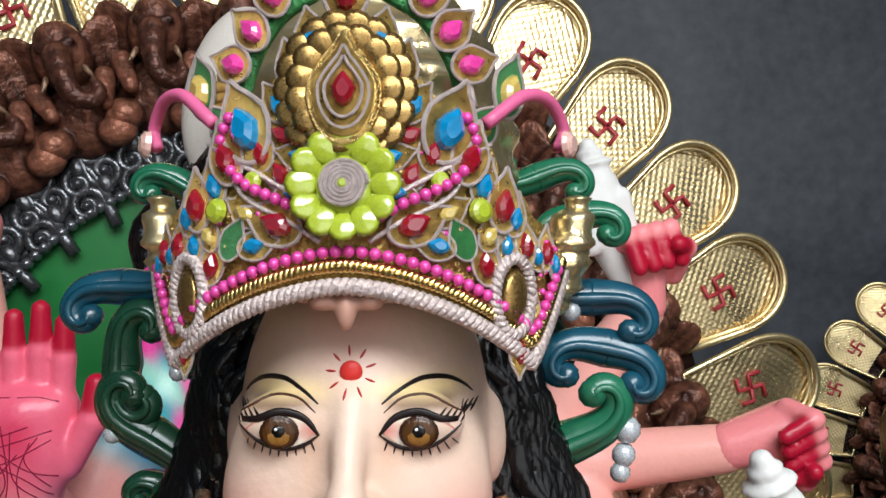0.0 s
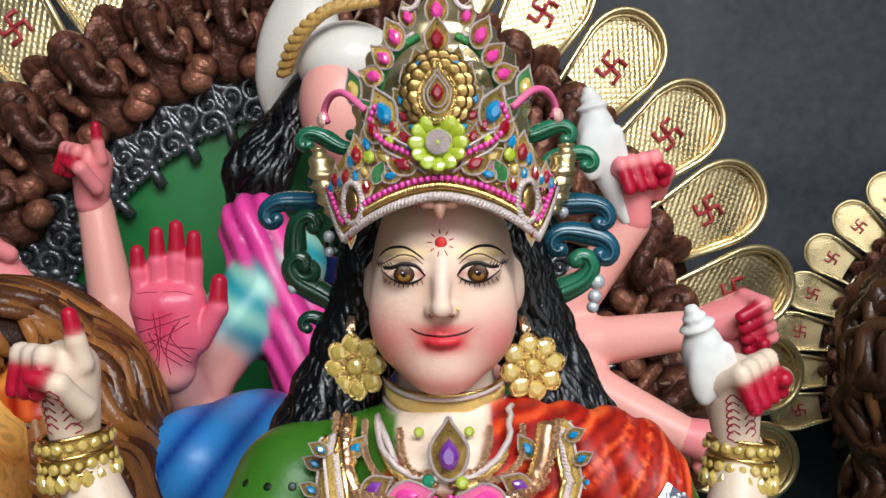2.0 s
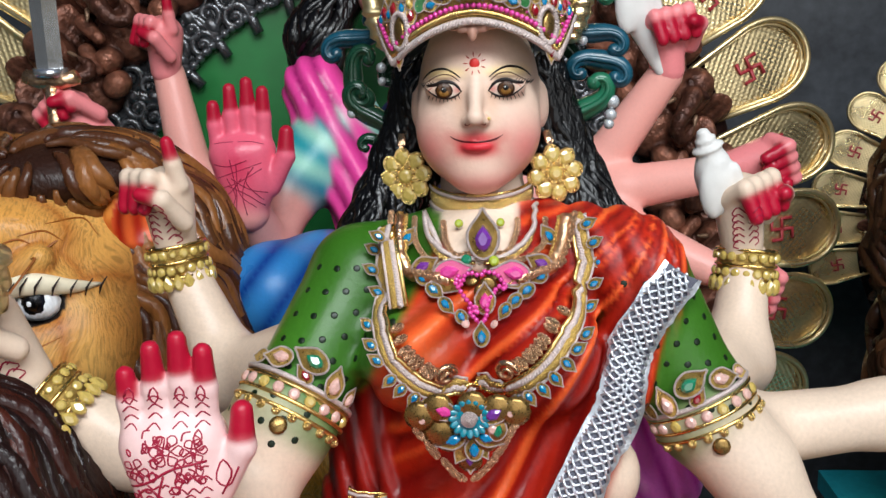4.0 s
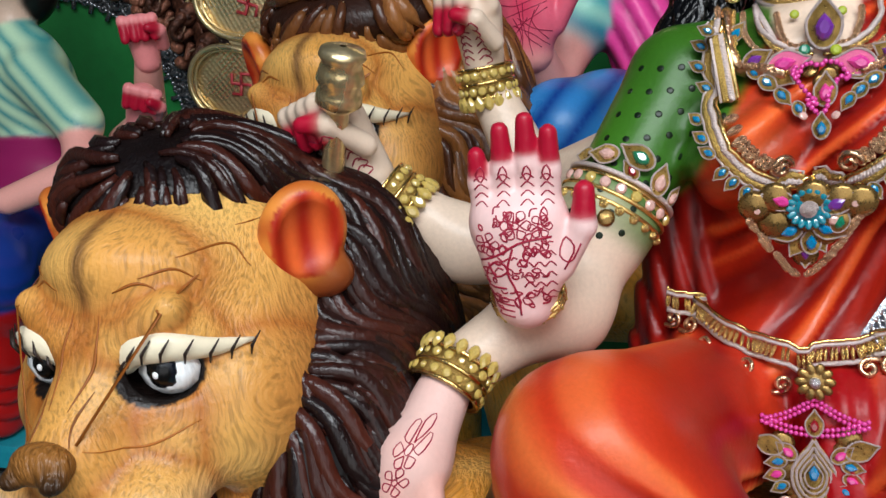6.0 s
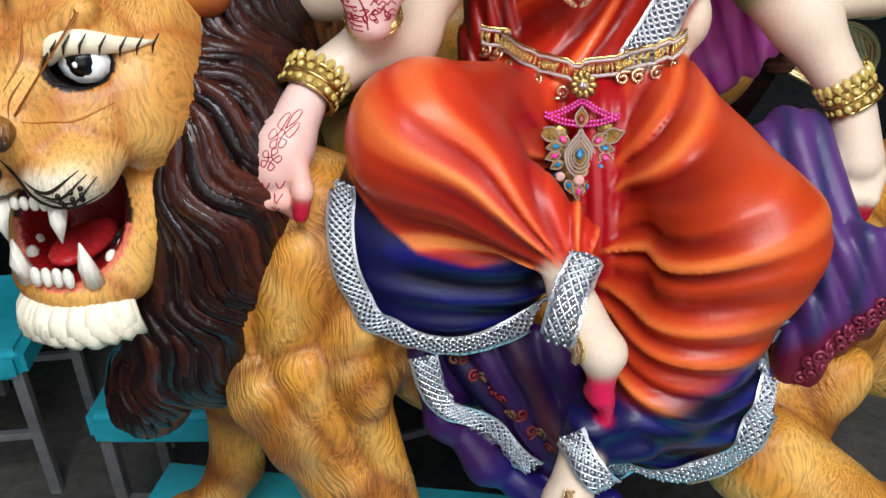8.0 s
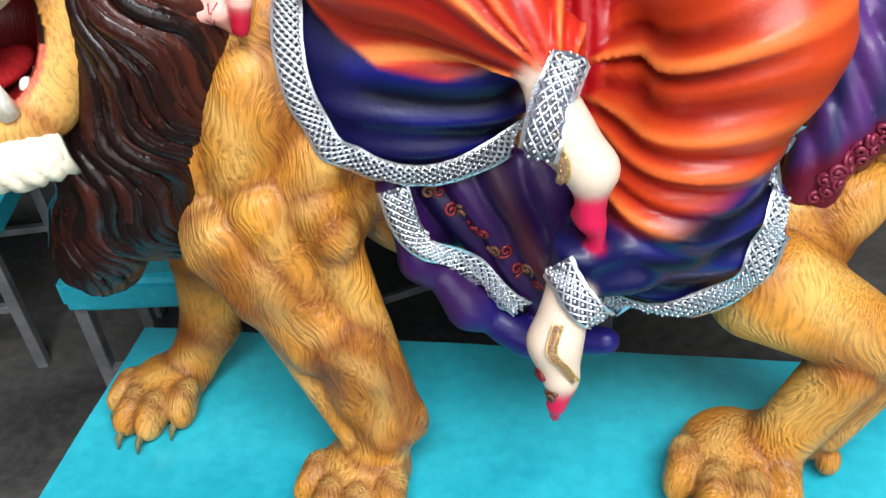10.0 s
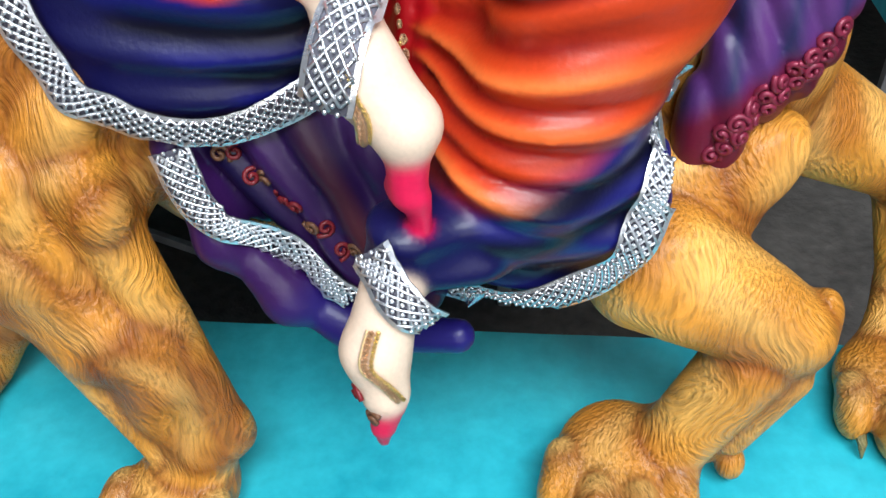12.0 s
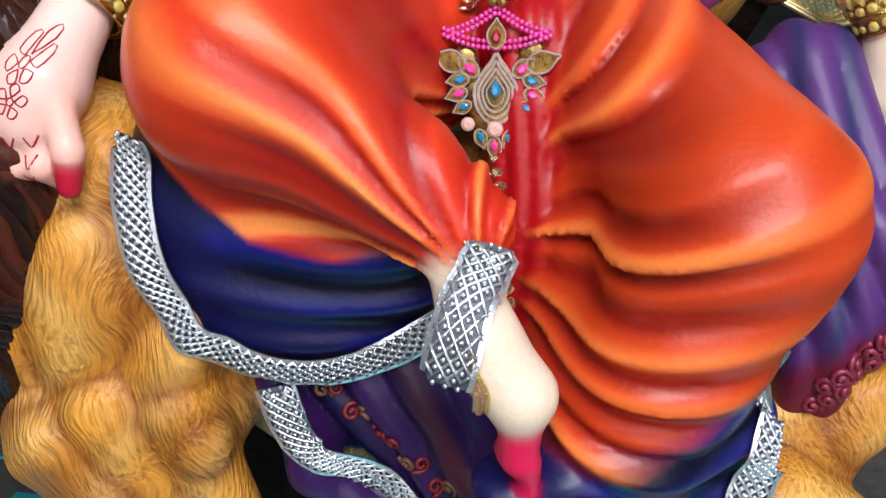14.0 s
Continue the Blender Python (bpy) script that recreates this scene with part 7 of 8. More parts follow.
def choker():
    c = thing("choker_necklace", None, "gold beaded choker with a violet drop", "necklace")
    for i in range(46):
        a = radians(-80 + 160 * i / 45)
        piece("bead", BEADS["gold"], c, pose(FX + 0.055 * math.sin(a), 0.462 - 0.055 * math.cos(a), 1.588 + 0.012 * (1 - math.cos(a))) @ Matrix.Diagonal((0.0024, 0.0024, 0.0085, 1)))
    for dz, mat, r in ((0.0095, CORD, 0.0022), (-0.0095, CORD, 0.0028), (0.013, GOLD, 0.0016)):
        piece("cord", line_mesh("cord", [(FX + 0.056 * math.sin(a), 0.462 - 0.056 * math.cos(a), 1.588 + dz + 0.012 * (1 - math.cos(a))) for a in np.linspace(-1.4, 1.4, 30)], r, mat), c)
    p, n = on_body([(FX + 0.003, 1.560)], 0.014)
    motif(c, Vector(p[0]), Vector((0, -1, 0.25)), 0, 0.044, "violet")
    for sx in (-1, 1):
        piece("stone", ROUNDS["lime"], c, facing(on_body([(FX + sx * 0.02, 1.570)], 0.008)[0][0], (0, -1, 0.2), 0, 0.009))
        line = flat_on_body(curve_points([(FX + sx * 0.056, 1.585), (FX + sx * 0.050, 1.562), (FX + sx * 0.026, 1.546), (FX + sx * 0.004, 1.543)], 24), 0.006)[0]
        piece("cord", line_mesh("cord", line, 0.0028, CORD), c)
        piece("cord", line_mesh("cord", line + arr((0, 0.001, -0.005)), 0.0018, GOLD), c)


choker()


def gem_necklace():
    c = thing("pendant_necklace", None, "rose-gold bib necklace with pink beads and turquoise drops", "necklace")
    cx = -0.040
    for sx in (-1, 1):
        arm = curve_points([(cx + sx * 0.085, 1.572), (cx + sx * 0.080, 1.545), (cx + sx * 0.060, 1.525), (cx + sx * 0.03, 1.522)], 30)
        p, n = flat_on_body(arm, 0.010)
        piece("scrollwork", line_mesh("scrollwork", p, 0.0065, COPPER), c)
        bead_row(c, p + 0.004 * n + arr((sx * 0.008, 0, 0.002)), 0.0036, "copper")
        bead_row(c, p + 0.004 * n + arr((-sx * 0.008, 0, -0.002)), 0.0022, "gold")
        for k in (1, 2, 3):
            inner = curve_points([(cx + sx * (0.085 - 0.016 * k), 1.574), (cx + sx * (0.078 - 0.015 * k), 1.552 + 0.002 * k), (cx + sx * (0.054 - 0.010 * k), 1.538 + 0.003 * k), (cx + sx * 0.008, 1.533 + 0.005 * k)], 30)
            q, m = flat_on_body(inner, 0.006)
            bead_row(c, q, 0.0036 if k % 2 else 0.0026, "copper" if k % 2 else "gold", 1.7)
        for x, z, s, t, st, lf in ((0.026, 1.531, 0.034, sx * 78, "pink", PINK_LEAF), (0.052, 1.538, 0.026, sx * 60, "violet", None), (0.07, 1.556, 0.02, sx * 35, "blue", None), (0.036, 1.517, 0.026, sx * 118, None, None), (0.044, 1.507, 0.020, sx * 130, "blue", None), (0.034, 1.500, 0.018, sx * 140, "blue", None), (0.026, 1.493, 0.017, sx * 150, "blue", None), (0.053, 1.517, 0.017, sx * 110, "blue", None)):
            p, n = on_body([(cx + sx * x, z)], 0.011)
            motif(c, Vector(p[0]), Vector(n[0]) + Vector((0, -1.2, 0)), t, s, st, lf)
        heart = curve_points([(cx, 1.524), (cx + sx * 0.016, 1.526), (cx + sx * 0.021, 1.513), (cx + sx * 0.013, 1.500), (cx + sx * 0.009, 1.488), (cx, 1.482)], 40)
        p, n = flat_on_body(heart, 0.015)
        bead_row(c, p, 0.0026, "pink")
        p, n = on_body([(cx + sx * 0.012, 1.541), (cx + sx * 0.020, 1.481)], 0.012)
        piece("stone", ROUNDS["green" if sx < 0 else "lime"], c, facing(p[0], n[0], 0, 0.011))
        piece("stone", ROUNDS["rose"], c, facing(p[1], n[1], 0, 0.009))
    for z, s, st in ((1.511, 0.028, "pink"), (1.474, 0.022, "blue")):
        p, n = on_body([(cx, z)], 0.016)
        motif(c, Vector(p[0]), Vector((0, -1, 0.1)), 0, s, st)
    for i in range(7):
        p, n = on_body([(cx - 0.021 + 0.007 * i, 1.535 - 0.02 * (1 - abs(i - 3) / 3))], 0.009)
        piece("plate", SEQUINS["gold"], c, facing(p[0], n[0]) @ Matrix.Scale(0.009, 4))


gem_necklace()


def long_necklace():
    c = thing("long_necklace", None, "long gold cord necklace with turquoise drops and medallion", "necklace")
    mx, mz = -0.052, 1.418
    sides = ([(-0.132, 1.575), (-0.139, 1.53), (-0.128, 1.48), (-0.108, 1.448), (-0.080, 1.432), (mx, 1.430)], [(0.060, 1.575), (0.062, 1.535), (0.045, 1.49), (0.022, 1.455), (-0.008, 1.436), (mx, 1.430)])
    for ctrl, sx in zip(sides, (-1, 1)):
        line = curve_points(ctrl, 60)
        p, n = flat_on_body(line, 0.007)
        tg = np.gradient(p, axis=0)
        tg /= np.linalg.norm(tg, axis=1)[:, None]
        out = np.cross(tg, n) * (1 if sx > 0 else -1)
        out = np.where(((out[:, 0] * sx)[:, None] < 0) & (np.abs(out[:, 0]) > 0.3)[:, None], -out, out)
        piece("rope", rope_mesh("rope", p, n, 0.0034, 0.006, CORD), c)
        piece("band", line_mesh("band", p + out * 0.0055, 0.0040, ZARI, 7, 0.6), c)
        piece("cord", line_mesh("cord", p + out * 0.0105, 0.0015, CORD), c)
        piece("cord", line_mesh("cord", p - out * 0.0055, 0.0024, GOLD), c)
        for i in range(4, 50, 4):
            q = Vector(p[i] + out[i] * 0.0165 + n[i] * 0.002)
            motif(c, q, Vector(n[i]) + Vector((0, -1, 0)), (-sx * (100 + i)) if i > 30 else -sx * 60, 0.016, "blue")
        # cast gold leaf chain along the inner side
        q = p - out * 0.016
        for i in range(24, 46, 2):
            piece("leaf_bead", BEADS["copper"], c, facing(q[i] + n[i] * 0.002, n[i], sx * 50) @ Matrix.Diagonal((0.0042, 0.0085, 0.005, 1)))
        coil = spiral(0.011, 1.5, 24, 0.004)
        cb = Build()
        cb.tube(coil, np.linspace(0.0035, 0.002, 24), (1, 1, 1), sides=6, up=(0, 0, 1))
        piece("scroll", cb.mesh("scroll", COPPER), c, facing(p[46] - out[46] * 0.018, n[46]))
    def at(dx, dz, off=0.012):
        p, n = on_body([(mx + dx, mz + dz)], off)
        p[0][1] = min(p[0][1], 0.262 + 0.25 * max(0, -dz))
        return Vector(p[0]), Vector((0, -1, 0.0))
    back = [(-0.046, 0.004), (-0.030, 0.010), (0.0, 0.014), (0.030, 0.010), (0.048, 0.006), (0.03, -0.012), (-0.03, -0.012), (0.018, -0.026), (-0.018, -0.026), (0.0, -0.012), (0.0, -0.036), (0.0, -0.050)]
    for i, (dx, dz) in enumerate(back):
        p, n = at(dx, dz, 0.008)
        piece("plate", SEQUINS["gold"], c, facing(p, n) @ Matrix.Scale(0.015 if i < 7 else 0.012, 4))
    for i in range(26):
        f = i / 25
        for sx in (-1, 1):
            p, n = at(sx * (0.045 * (1 - f) ** 0.8 + 0.004), -0.006 - 0.068 * f, 0.010)
            piece("bead", BEADS["copper"], c, Matrix.Translation(p) @ Matrix.Scale(0.0042 - 0.0012 * (i % 2), 4))
    p, n = at(0, 0, 0.015)
    medal = piece("medallion", SEQUINS["blue"], c, facing(p, n, 0, 0.014), "turquoise sequin medallion with a coiled silver heart")
    for i in range(16):
        a = 2 * math.pi * i / 16
        piece("petal", SEQUINS["blue"], medal, pose(1.0 * math.cos(a), 1.0 * math.sin(a), 0.1, 0, 0, math.degrees(a) - 90) @ pose(0, 0, 0, 20, 0, 0) @ Matrix.Diagonal((0.26, 0.42, 0.4, 1)))
    cb = Build()
    cb.tube([(0.55 * (1 - i / 90) * math.cos(i * 0.36), 0.55 * (1 - i / 90) * math.sin(i * 0.36), 0.28 + 0.3 * i / 90) for i in range(88)], 0.07, (1, 1, 1), sides=5, up=(0, 0, 1))
    piece("coil", cb.mesh("coil", CORD), medal)
    for dx, dz, s, t, st in ((-0.030, 0.010, 0.026, 70, "pink"), (0.030, 0.010, 0.028, -60, "violet"), (-0.020, -0.020, 0.026, 110, "blue"), (0.020, -0.020, 0.026, -110, "blue"), (0, -0.030, 0.024, 0, "blue"), (0, -0.050, 0.022, 180, "violet"), (0.036, -0.008, 0.022, -20, "green"), (-0.012, -0.036, 0.02, 150, None), (0.012, -0.036, 0.02, -150, None)):
        p, n = at(dx, dz, 0.014)
        motif(c, p, n, t, s, st)
    for dx, dz, k in ((-0.046, 0.004, "rose"), (0.048, 0.006, "rose"), (0.026, -0.004, "rose")):
        p, n = at(dx, dz, 0.016)
        piece("stone", ROUNDS[k], c, facing(p, n, 0, 0.010))


long_necklace()


# ---- belt ----
def belt():
    c = thing("waist_belt", None, "gold waist belt with beaded pendant panel and stones", "belt")
    line = curve_points([(-0.180, 1.290), (-0.12, 1.268), (-0.045, 1.258), (0.02, 1.270), (0.075, 1.300)], 70)
    p, n = flat_on_body(line, 0.014)
    for dz, r, mat in ((0.010, 0.0022, CORD), (-0.010, 0.0026, CORD), (0.014, 0.0018, GOLD)):
        piece("cord", line_mesh("cord", p + arr((0, -0.002, dz)), r, mat), c)
    for i in range(0, 70):
        piece("link", BEADS["gold"], c, facing(p[i], n[i]) @ Matrix.Diagonal((0.0019, 0.0085, 0.003, 1)))
    for i in range(3, 68, 5):
        if abs(i - 37) > 6:
            q, m = on_body([(line[i][0], line[i][1] - 0.020)], 0.016)
            cb = Build()
            cb.tube(spiral(0.009, 1.3, 20, 0.003, 0.01), 0.0026, (1, 1, 1), sides=6, up=(0, 0, 1))
            piece("scroll", cb.mesh("scroll", COPPER), c, facing(q[0], m[0], 90 if i > 37 else -90))
            piece("stone", ROUNDS["rose" if i % 2 else "red"], c, facing(q[0] + arr((0, -0.003, -0.006)), m[0], 0, 0.006))
    cx = -0.043
    def at(dx, z, off=0.008):
        return Vector((cx + dx, 0.245 - 0.27 * (1.262 - z) - off, z)), Vector((0, -1, 0.27))
    q, m = at(0, 1.259, 0.014)
    fl = piece("buckle", SEQUINS["gold"], c, facing(q, m, 0, 0.013))
    for i in range(10):
        a = 2 * math.pi * i / 10
        piece("petal", SEQUINS["gold"], fl, pose(0.9 * math.cos(a), 0.9 * math.sin(a), 0.1, 0, 0, math.degrees(a) - 90) @ Matrix.Diagonal((0.36, 0.5, 0.5, 1)))
    piece("bead", BEADS["silver"], fl, pose(0, 0, 0.35) @ Matrix.Scale(0.42, 4))
    # pink eye-shaped panel, then the tapering pendant
    for sx in (-1, 1):
        for dz in (0.0, 0.005):
            row = [at(sx * x, z - dz, 0.012)[0] for x, z in curve_points([(0.0, 1.243), (0.022, 1.230), (0.045, 1.222)], 20)]
            bead_row(c, row, 0.0023, "pink")
            row = [at(sx * x, z + dz, 0.012)[0] for x, z in curve_points([(0.0, 1.209), (0.024, 1.212), (0.046, 1.220)], 20)]
            bead_row(c, row, 0.0023, "pink")
        for x, z, s, t, st in ((0.040, 1.199, 0.026, -sx * 70, None), (0.024, 1.194, 0.020, -sx * 50, "pink"), (0.033, 1.183, 0.018, -sx * 100, "blue"), (0.034, 1.171, 0.018, -sx * 110, "pink"), (0.029, 1.160, 0.016, -sx * 120, "blue"), (0.012, 1.134, 0.016, sx * 160, "blue")):
            q, m = at(sx * x, z, 0.012)
            motif(c, q, m, t, s, st)
        q, m = at(sx * 0.024, 1.146, 0.012)
        piece("stone", ROUNDS["rose"], c, facing(q, m, 0, 0.013))
    q, m = at(0, 1.221, 0.013)
    motif(c, q, m, 0, 0.022, "red")
    for k, s in enumerate((0.052, 0.042, 0.032, 0.022)):
        q, m = at(0, 1.174, 0.011 + 0.001 * k)
        piece("rope", DROP_CORD, c, facing(q, m, 0, s))
    q, m = at(0, 1.175, 0.009)
    piece("leaf", LEAF, c, facing(q, m, 0, 0.056))
    piece("stone", DROPS["blue"], c, facing(q + m * 0.005, m, 0, 0.015))
    for i in range(12):
        q, m = at((-1) ** i * (0.030 - 0.0022 * i), 1.205 - 0.0065 * i, 0.007)
        piece("plate", SEQUINS["gold"], c, facing(q, m) @ Matrix.Scale(0.012, 4))
    q, m = at(0, 1.142, 0.012)
    piece("stone", ROUNDS["rose"], c, facing(q, m, 0, 0.015))
    q, m = at(0, 1.126, 0.012)
    motif(c, q, m, 180, 0.018, "pink")
    z = 1.116
    for i in range(11):
        q = at(0.004 + 0.0016 * i, z, 0.008 + 0.0028 * i)[0]
        piece("bead", BEADS["copper"], c, Matrix.Translation(q) @ Matrix.Diagonal((0.0095 - 0.0005 * i, 0.006, 0.0072, 1)))
        z -= 0.0115
    for sx in (-1, 1):
        q, m = at(0.006 + sx * 0.012, 1.095, 0.006)
        piece("scroll", cb.mesh("scroll", COPPER), c, facing(q, m, sx * 90))


belt()


# ---- bangles and armlets ----
def bangle(at, axis, r, width, label, stones="gold", squash=0.9):
    c = thing("bangle", None, label, "bangle", "gold bangles of the goddess")
    c.matrix_world = Matrix.Translation(at) @ Vector(axis).normalized().to_track_quat("Z", "Y").to_matrix().to_4x4()
    ring = lambda rr, z: [(rr * math.cos(a), rr * squash * math.sin(a), z) for a in np.linspace(0, 2 * math.pi, 33)]
    b = Build()
    v = [p for z, k in ((-0.5, 0), (-0.5, 0.0025), (0.5, 0.0035), (0.5, 0)) for p in ring(r + k, z * width)]
    b.add(v, [(k * 33 + i, k * 33 + i + 1, (k + 1) * 33 + i + 1, (k + 1) * 33 + i) for k in range(3) for i in range(32)], (1, 1, 1))
    piece("cuff", b.mesh("cuff", ZARI), c)
    for z in (-0.48, 0.0, 0.48):
        piece("cord", line_mesh("cord", ring(r + 0.004, z * width), 0.0022, GOLD), c)
    for row, z in enumerate((-0.62, -0.24, 0.26)):
        for i in range(18):
            a = 2 * math.pi * (i + 0.5 * row) / 18
            m = pose(0, 0, 0, 0, 0, math.degrees(a)) @ pose(r + 0.005, 0, z * width, 0, 90, 0)
            m.translation.y *= squash
            if row == 0:
                piece("leaf", DROPS[stones], c, m @ pose(0, 0, 0, 0, 0, 90) @ Matrix.Scale(width * 0.55, 4))
            else:
                piece("coin", ROUNDS[stones], c, m @ Matrix.Scale(width * (0.30 if (i + row) % 3 else 0.22), 4))


bangle((-0.436, 0.565, 1.506), (-0.12, 0.05, 1), 0.034, 0.040, "wide gold bangle with mirror leaves on a raised wrist")
bangle((-0.470, 0.304, 1.418), (-0.75, -0.1, 0.6), 0.034, 0.036, "wide gold filigree bangle on the mace arm")
bangle((-0.382, 0.182, 1.266), (-0.30, -0.75, -0.55), 0.036, 0.034, "gold coin bangle on the arm over the knee")
bangle((0.294, 0.658, 1.462), (0.1, 0.15, 1), 0.034, 0.042, "gold coin bangle on the conch arm")
bangle((0.306, 0.352, 1.212), (0.5, -0.2, -0.8), 0.034, 0.034, "gold bangle on the lowered arm")
bangle((0.478, 0.46, 1.362), (0.9, 0, 0.3), 0.032, 0.034, "gold bangle on the outstretched arm")
bangle((-0.299, 0.198, 1.352), (0.0, -0.5, 0.8), 0.031, 0.010, "thin gold bangle under the hennaed palm")


def armlet(at, axis, r, sx):
    c = thing("armlet", None, "gold armlet with pear stones over the green sleeve", "armlet", "armlets of the goddess")
    ax = Vector(axis).normalized()
    side = ax.cross(Vector((0, -1, 0))).normalized()
    outv = side.cross(ax).normalized()
    P = lambda a, h, k=0.0: Vector(at) + ax * h + ((r + k) * math.sin(a)) * side + ((r + k) * math.cos(a)) * (outv if outv.y < 0 else -outv)
    N = lambda a: P(a, 0) - Vector(at)
    for h, rad, mat in ((0.012, 0.0028, CORD), (0.006, 0.0018, GOLD), (-0.008, 0.0022, GOLD), (-0.018, 0.0022, GOLD)):
        piece("cord", line_mesh("cord", [P(a, h, 0.004) for a in np.linspace(-1.7, 1.7, 30)], rad, mat), c)
    b = Build()
    v = [P(a, h, 0.002) for a in np.linspace(-1.7, 1.7, 24) for h in (-0.020, 0.012)]
    b.add(v, [(2 * i, 2 * i + 2, 2 * i + 3, 2 * i + 1) for i in range(23)], (1, 1, 1))
    piece("band", b.mesh("band", ZARI), c)
    for i in range(9):
        a = -1.2 + 0.3 * i
        piece("stone", ROUNDS[("rose", "rose", "gold")[i % 3]], c, facing(P(a, -0.001, 0.005), N(a), 0, 0.012))
        piece("bead", BEADS["gold"], c, Matrix.Translation(P(a + 0.15, -0.022, 0.004)) @ Matrix.Scale(0.005, 4))
    for a, h, s, t, st in ((0.0, 0.036, 0.034, sx * 20, "green"), (-0.55, 0.026, 0.030, 60, "rose"), (0.55, 0.026, 0.030, -60, "rose"), (0.0, 0.020, 0.02, 0, "red"), (1.0, 0.022, 0.022, -80, "rose"), (-1.0, 0.022, 0.022, 80, None)):
        motif(c, P(a, h, 0.005), N(a), t + sx * 28, s, st)
    fl = P(0, -0.034, 0.004)
    piece("flower", SEQUINS["gold"], c, facing(fl, N(0), 0, 0.009))


armlet((-0.236, 0.342, 1.402), (0.07, 0.095, 0.13), 0.053, 1)
armlet((0.186, 0.402, 1.372), (-0.065, 0.03, 0.14), 0.053, -1)


# ---- silver lace trims ----
def lace(ctrl, width, label, tree=None, off=0.004, n=None, wave=0.0, way=(0, 1, 0), lattice=0.0092):
    """Lattice lace laid along a line: backing, two foil edges and crossing strips."""
    c = thing("lace_trim", None, label, "lace trim", "silver lace trims of the sari")
    ctrl = np.asarray(ctrl, float)
    if ctrl.shape[1] == 2:
        ctrl = np.stack([ctrl[:, 0], np.full(len(ctrl), 0.1), ctrl[:, 1]], 1)
    flat = curve_points(ctrl, 160)
    ln = np.linalg.norm(np.diff(flat, axis=0), axis=1).sum()
    n = max(12, int(ln / 0.006))
    line = curve_points(ctrl, n)
    tg = np.gradient(line, axis=0)
    sd = np.stack([-tg[:, 2], np.zeros(n), tg[:, 0]], 1)
    sd /= np.linalg.norm(sd, axis=1)[:, None]
    m = 6
    rows = []
    for k in range(m + 1):
        s = (k / m - 0.5) * width * (1 + wave * np.sin(np.linspace(0, ln * 60, n)))
        p, nn = drape(tree or GT, line + sd * s[:, None], off, way, 0.5)
        rows.append(p)
    g = np.array(rows)
    g[:, :, 1] = np.minimum(g[:, :, 1], np.median(g[:, :, 1], axis=0, keepdims=True) + 0.02)
    g[:, :, 1] = np.minimum(g[:, :, 1], np.median(g[:, :, 1]) + 0.09)
    # bridge over deep gaps: no part lies far behind its neighbours
    for k in range(m + 1):
        for i in range(n):
            hit = FLANK.ray_cast(Vector((g[k, i, 0], -0.4, g[k, i, 2])), Vector((0, 1, 0)))[0]
            if hit is not None and g[k, i, 1] - 0.09 < hit.y < g[k, i, 1] + 0.004:
                g[k, i, 1] = hit.y - 0.004
    front = g[:, :, 1].min(axis=0, keepdims=True)
    g[:, :, 1] = np.minimum(0.8 * front + 0.2 * g[:, :, 1], front + 0.008)
    for _ in range(6):
        g[:, 1:-1, 1] = np.minimum(g[:, 1:-1, 1], 0.5 * (g[:, :-2, 1] + g[:, 2:, 1]) + 0.001)
        g[1:-1, :, 1] = np.minimum(g[1:-1, :, 1], 0.5 * (g[:-2, :, 1] + g[2:, :, 1]) + 0.001)
    for _ in range(3):
        g[:, 1:-1, 1] = 0.25 * g[:, :-2, 1] + 0.5 * g[:, 1:-1, 1] + 0.25 * g[:, 2:, 1]
    b = Build()
    idx = lambda k, i: k * n + i
    b.add(g.reshape(-1, 3), [(idx(k, i), idx(k, i + 1), idx(k + 1, i + 1), idx(k + 1, i)) for k in range(m) for i in range(n - 1)], (1, 1, 1))
    back = piece("backing", b.mesh("backing", LACE_DARK), c)
    lift = arr((0, -0.0018, 0.0004))

    def at(s, i):
        s = np.clip(s * m, 0, m - 1e-4)
        i = np.clip(i, 0, n - 1.001)
        k0, i0 = int(s), int(i)
        u, w = s - k0, i - i0
        return (g[k0, i0] * (1 - u) + g[k0 + 1, i0] * u) * (1 - w) + (g[k0, i0 + 1] * (1 - u) + g[k0 + 1, i0 + 1] * u) * w + lift

    for s0, s1 in ((0.0, 0.11), (0.89, 1.0)):
        b = Build()
        v = [at(s, i) + (lift * 0.6 if s in (0.11, 0.89) else 0) for i in range(n) for s in (s0, s1)]
        b.add(v, [(2 * i, 2 * i + 1, 2 * i + 3, 2 * i + 2) for i in range(n - 1)], (1, 1, 1))
        piece("edge", b.mesh("edge", SILVER), c)
    b = Build()
    per = lattice / (ln / n)
    span = width / (ln / n)
    for sg in (-1, 1):
        i = -span
        while i < n + span:
            pts = [(s, i + sg * span * (s - 0.5)) for s in np.linspace(0.08, 0.92, 6)]
            pts = [(s, q) for s, q in pts if 0 <= q <= n - 1]
            if len(pts) > 1:
                b.tube([at(s, q) + lift * (0.5 + 0.25 * sg) for s, q in pts], 0.0015, (1, 1, 1), sides=4)
            i += per
    piece("lattice", b.mesh("lattice", SILVER), c)["kind"] = "stuff"
    b = Build()
    i = 0.0
    j = 0
    while i < n - 1:
        for s in ((0.27, 0.5, 0.73) if j % 2 else (0.38, 0.62)):
            b.ball(at(s, i) + lift * 1.2, 0.0021, (1, 1, 1), seg=6, rings=4)
        i += per / 2
        j += 1
    piece("studs", b.mesh("studs", BEADS["silver"].materials[0]), c)["kind"] = "stuff"


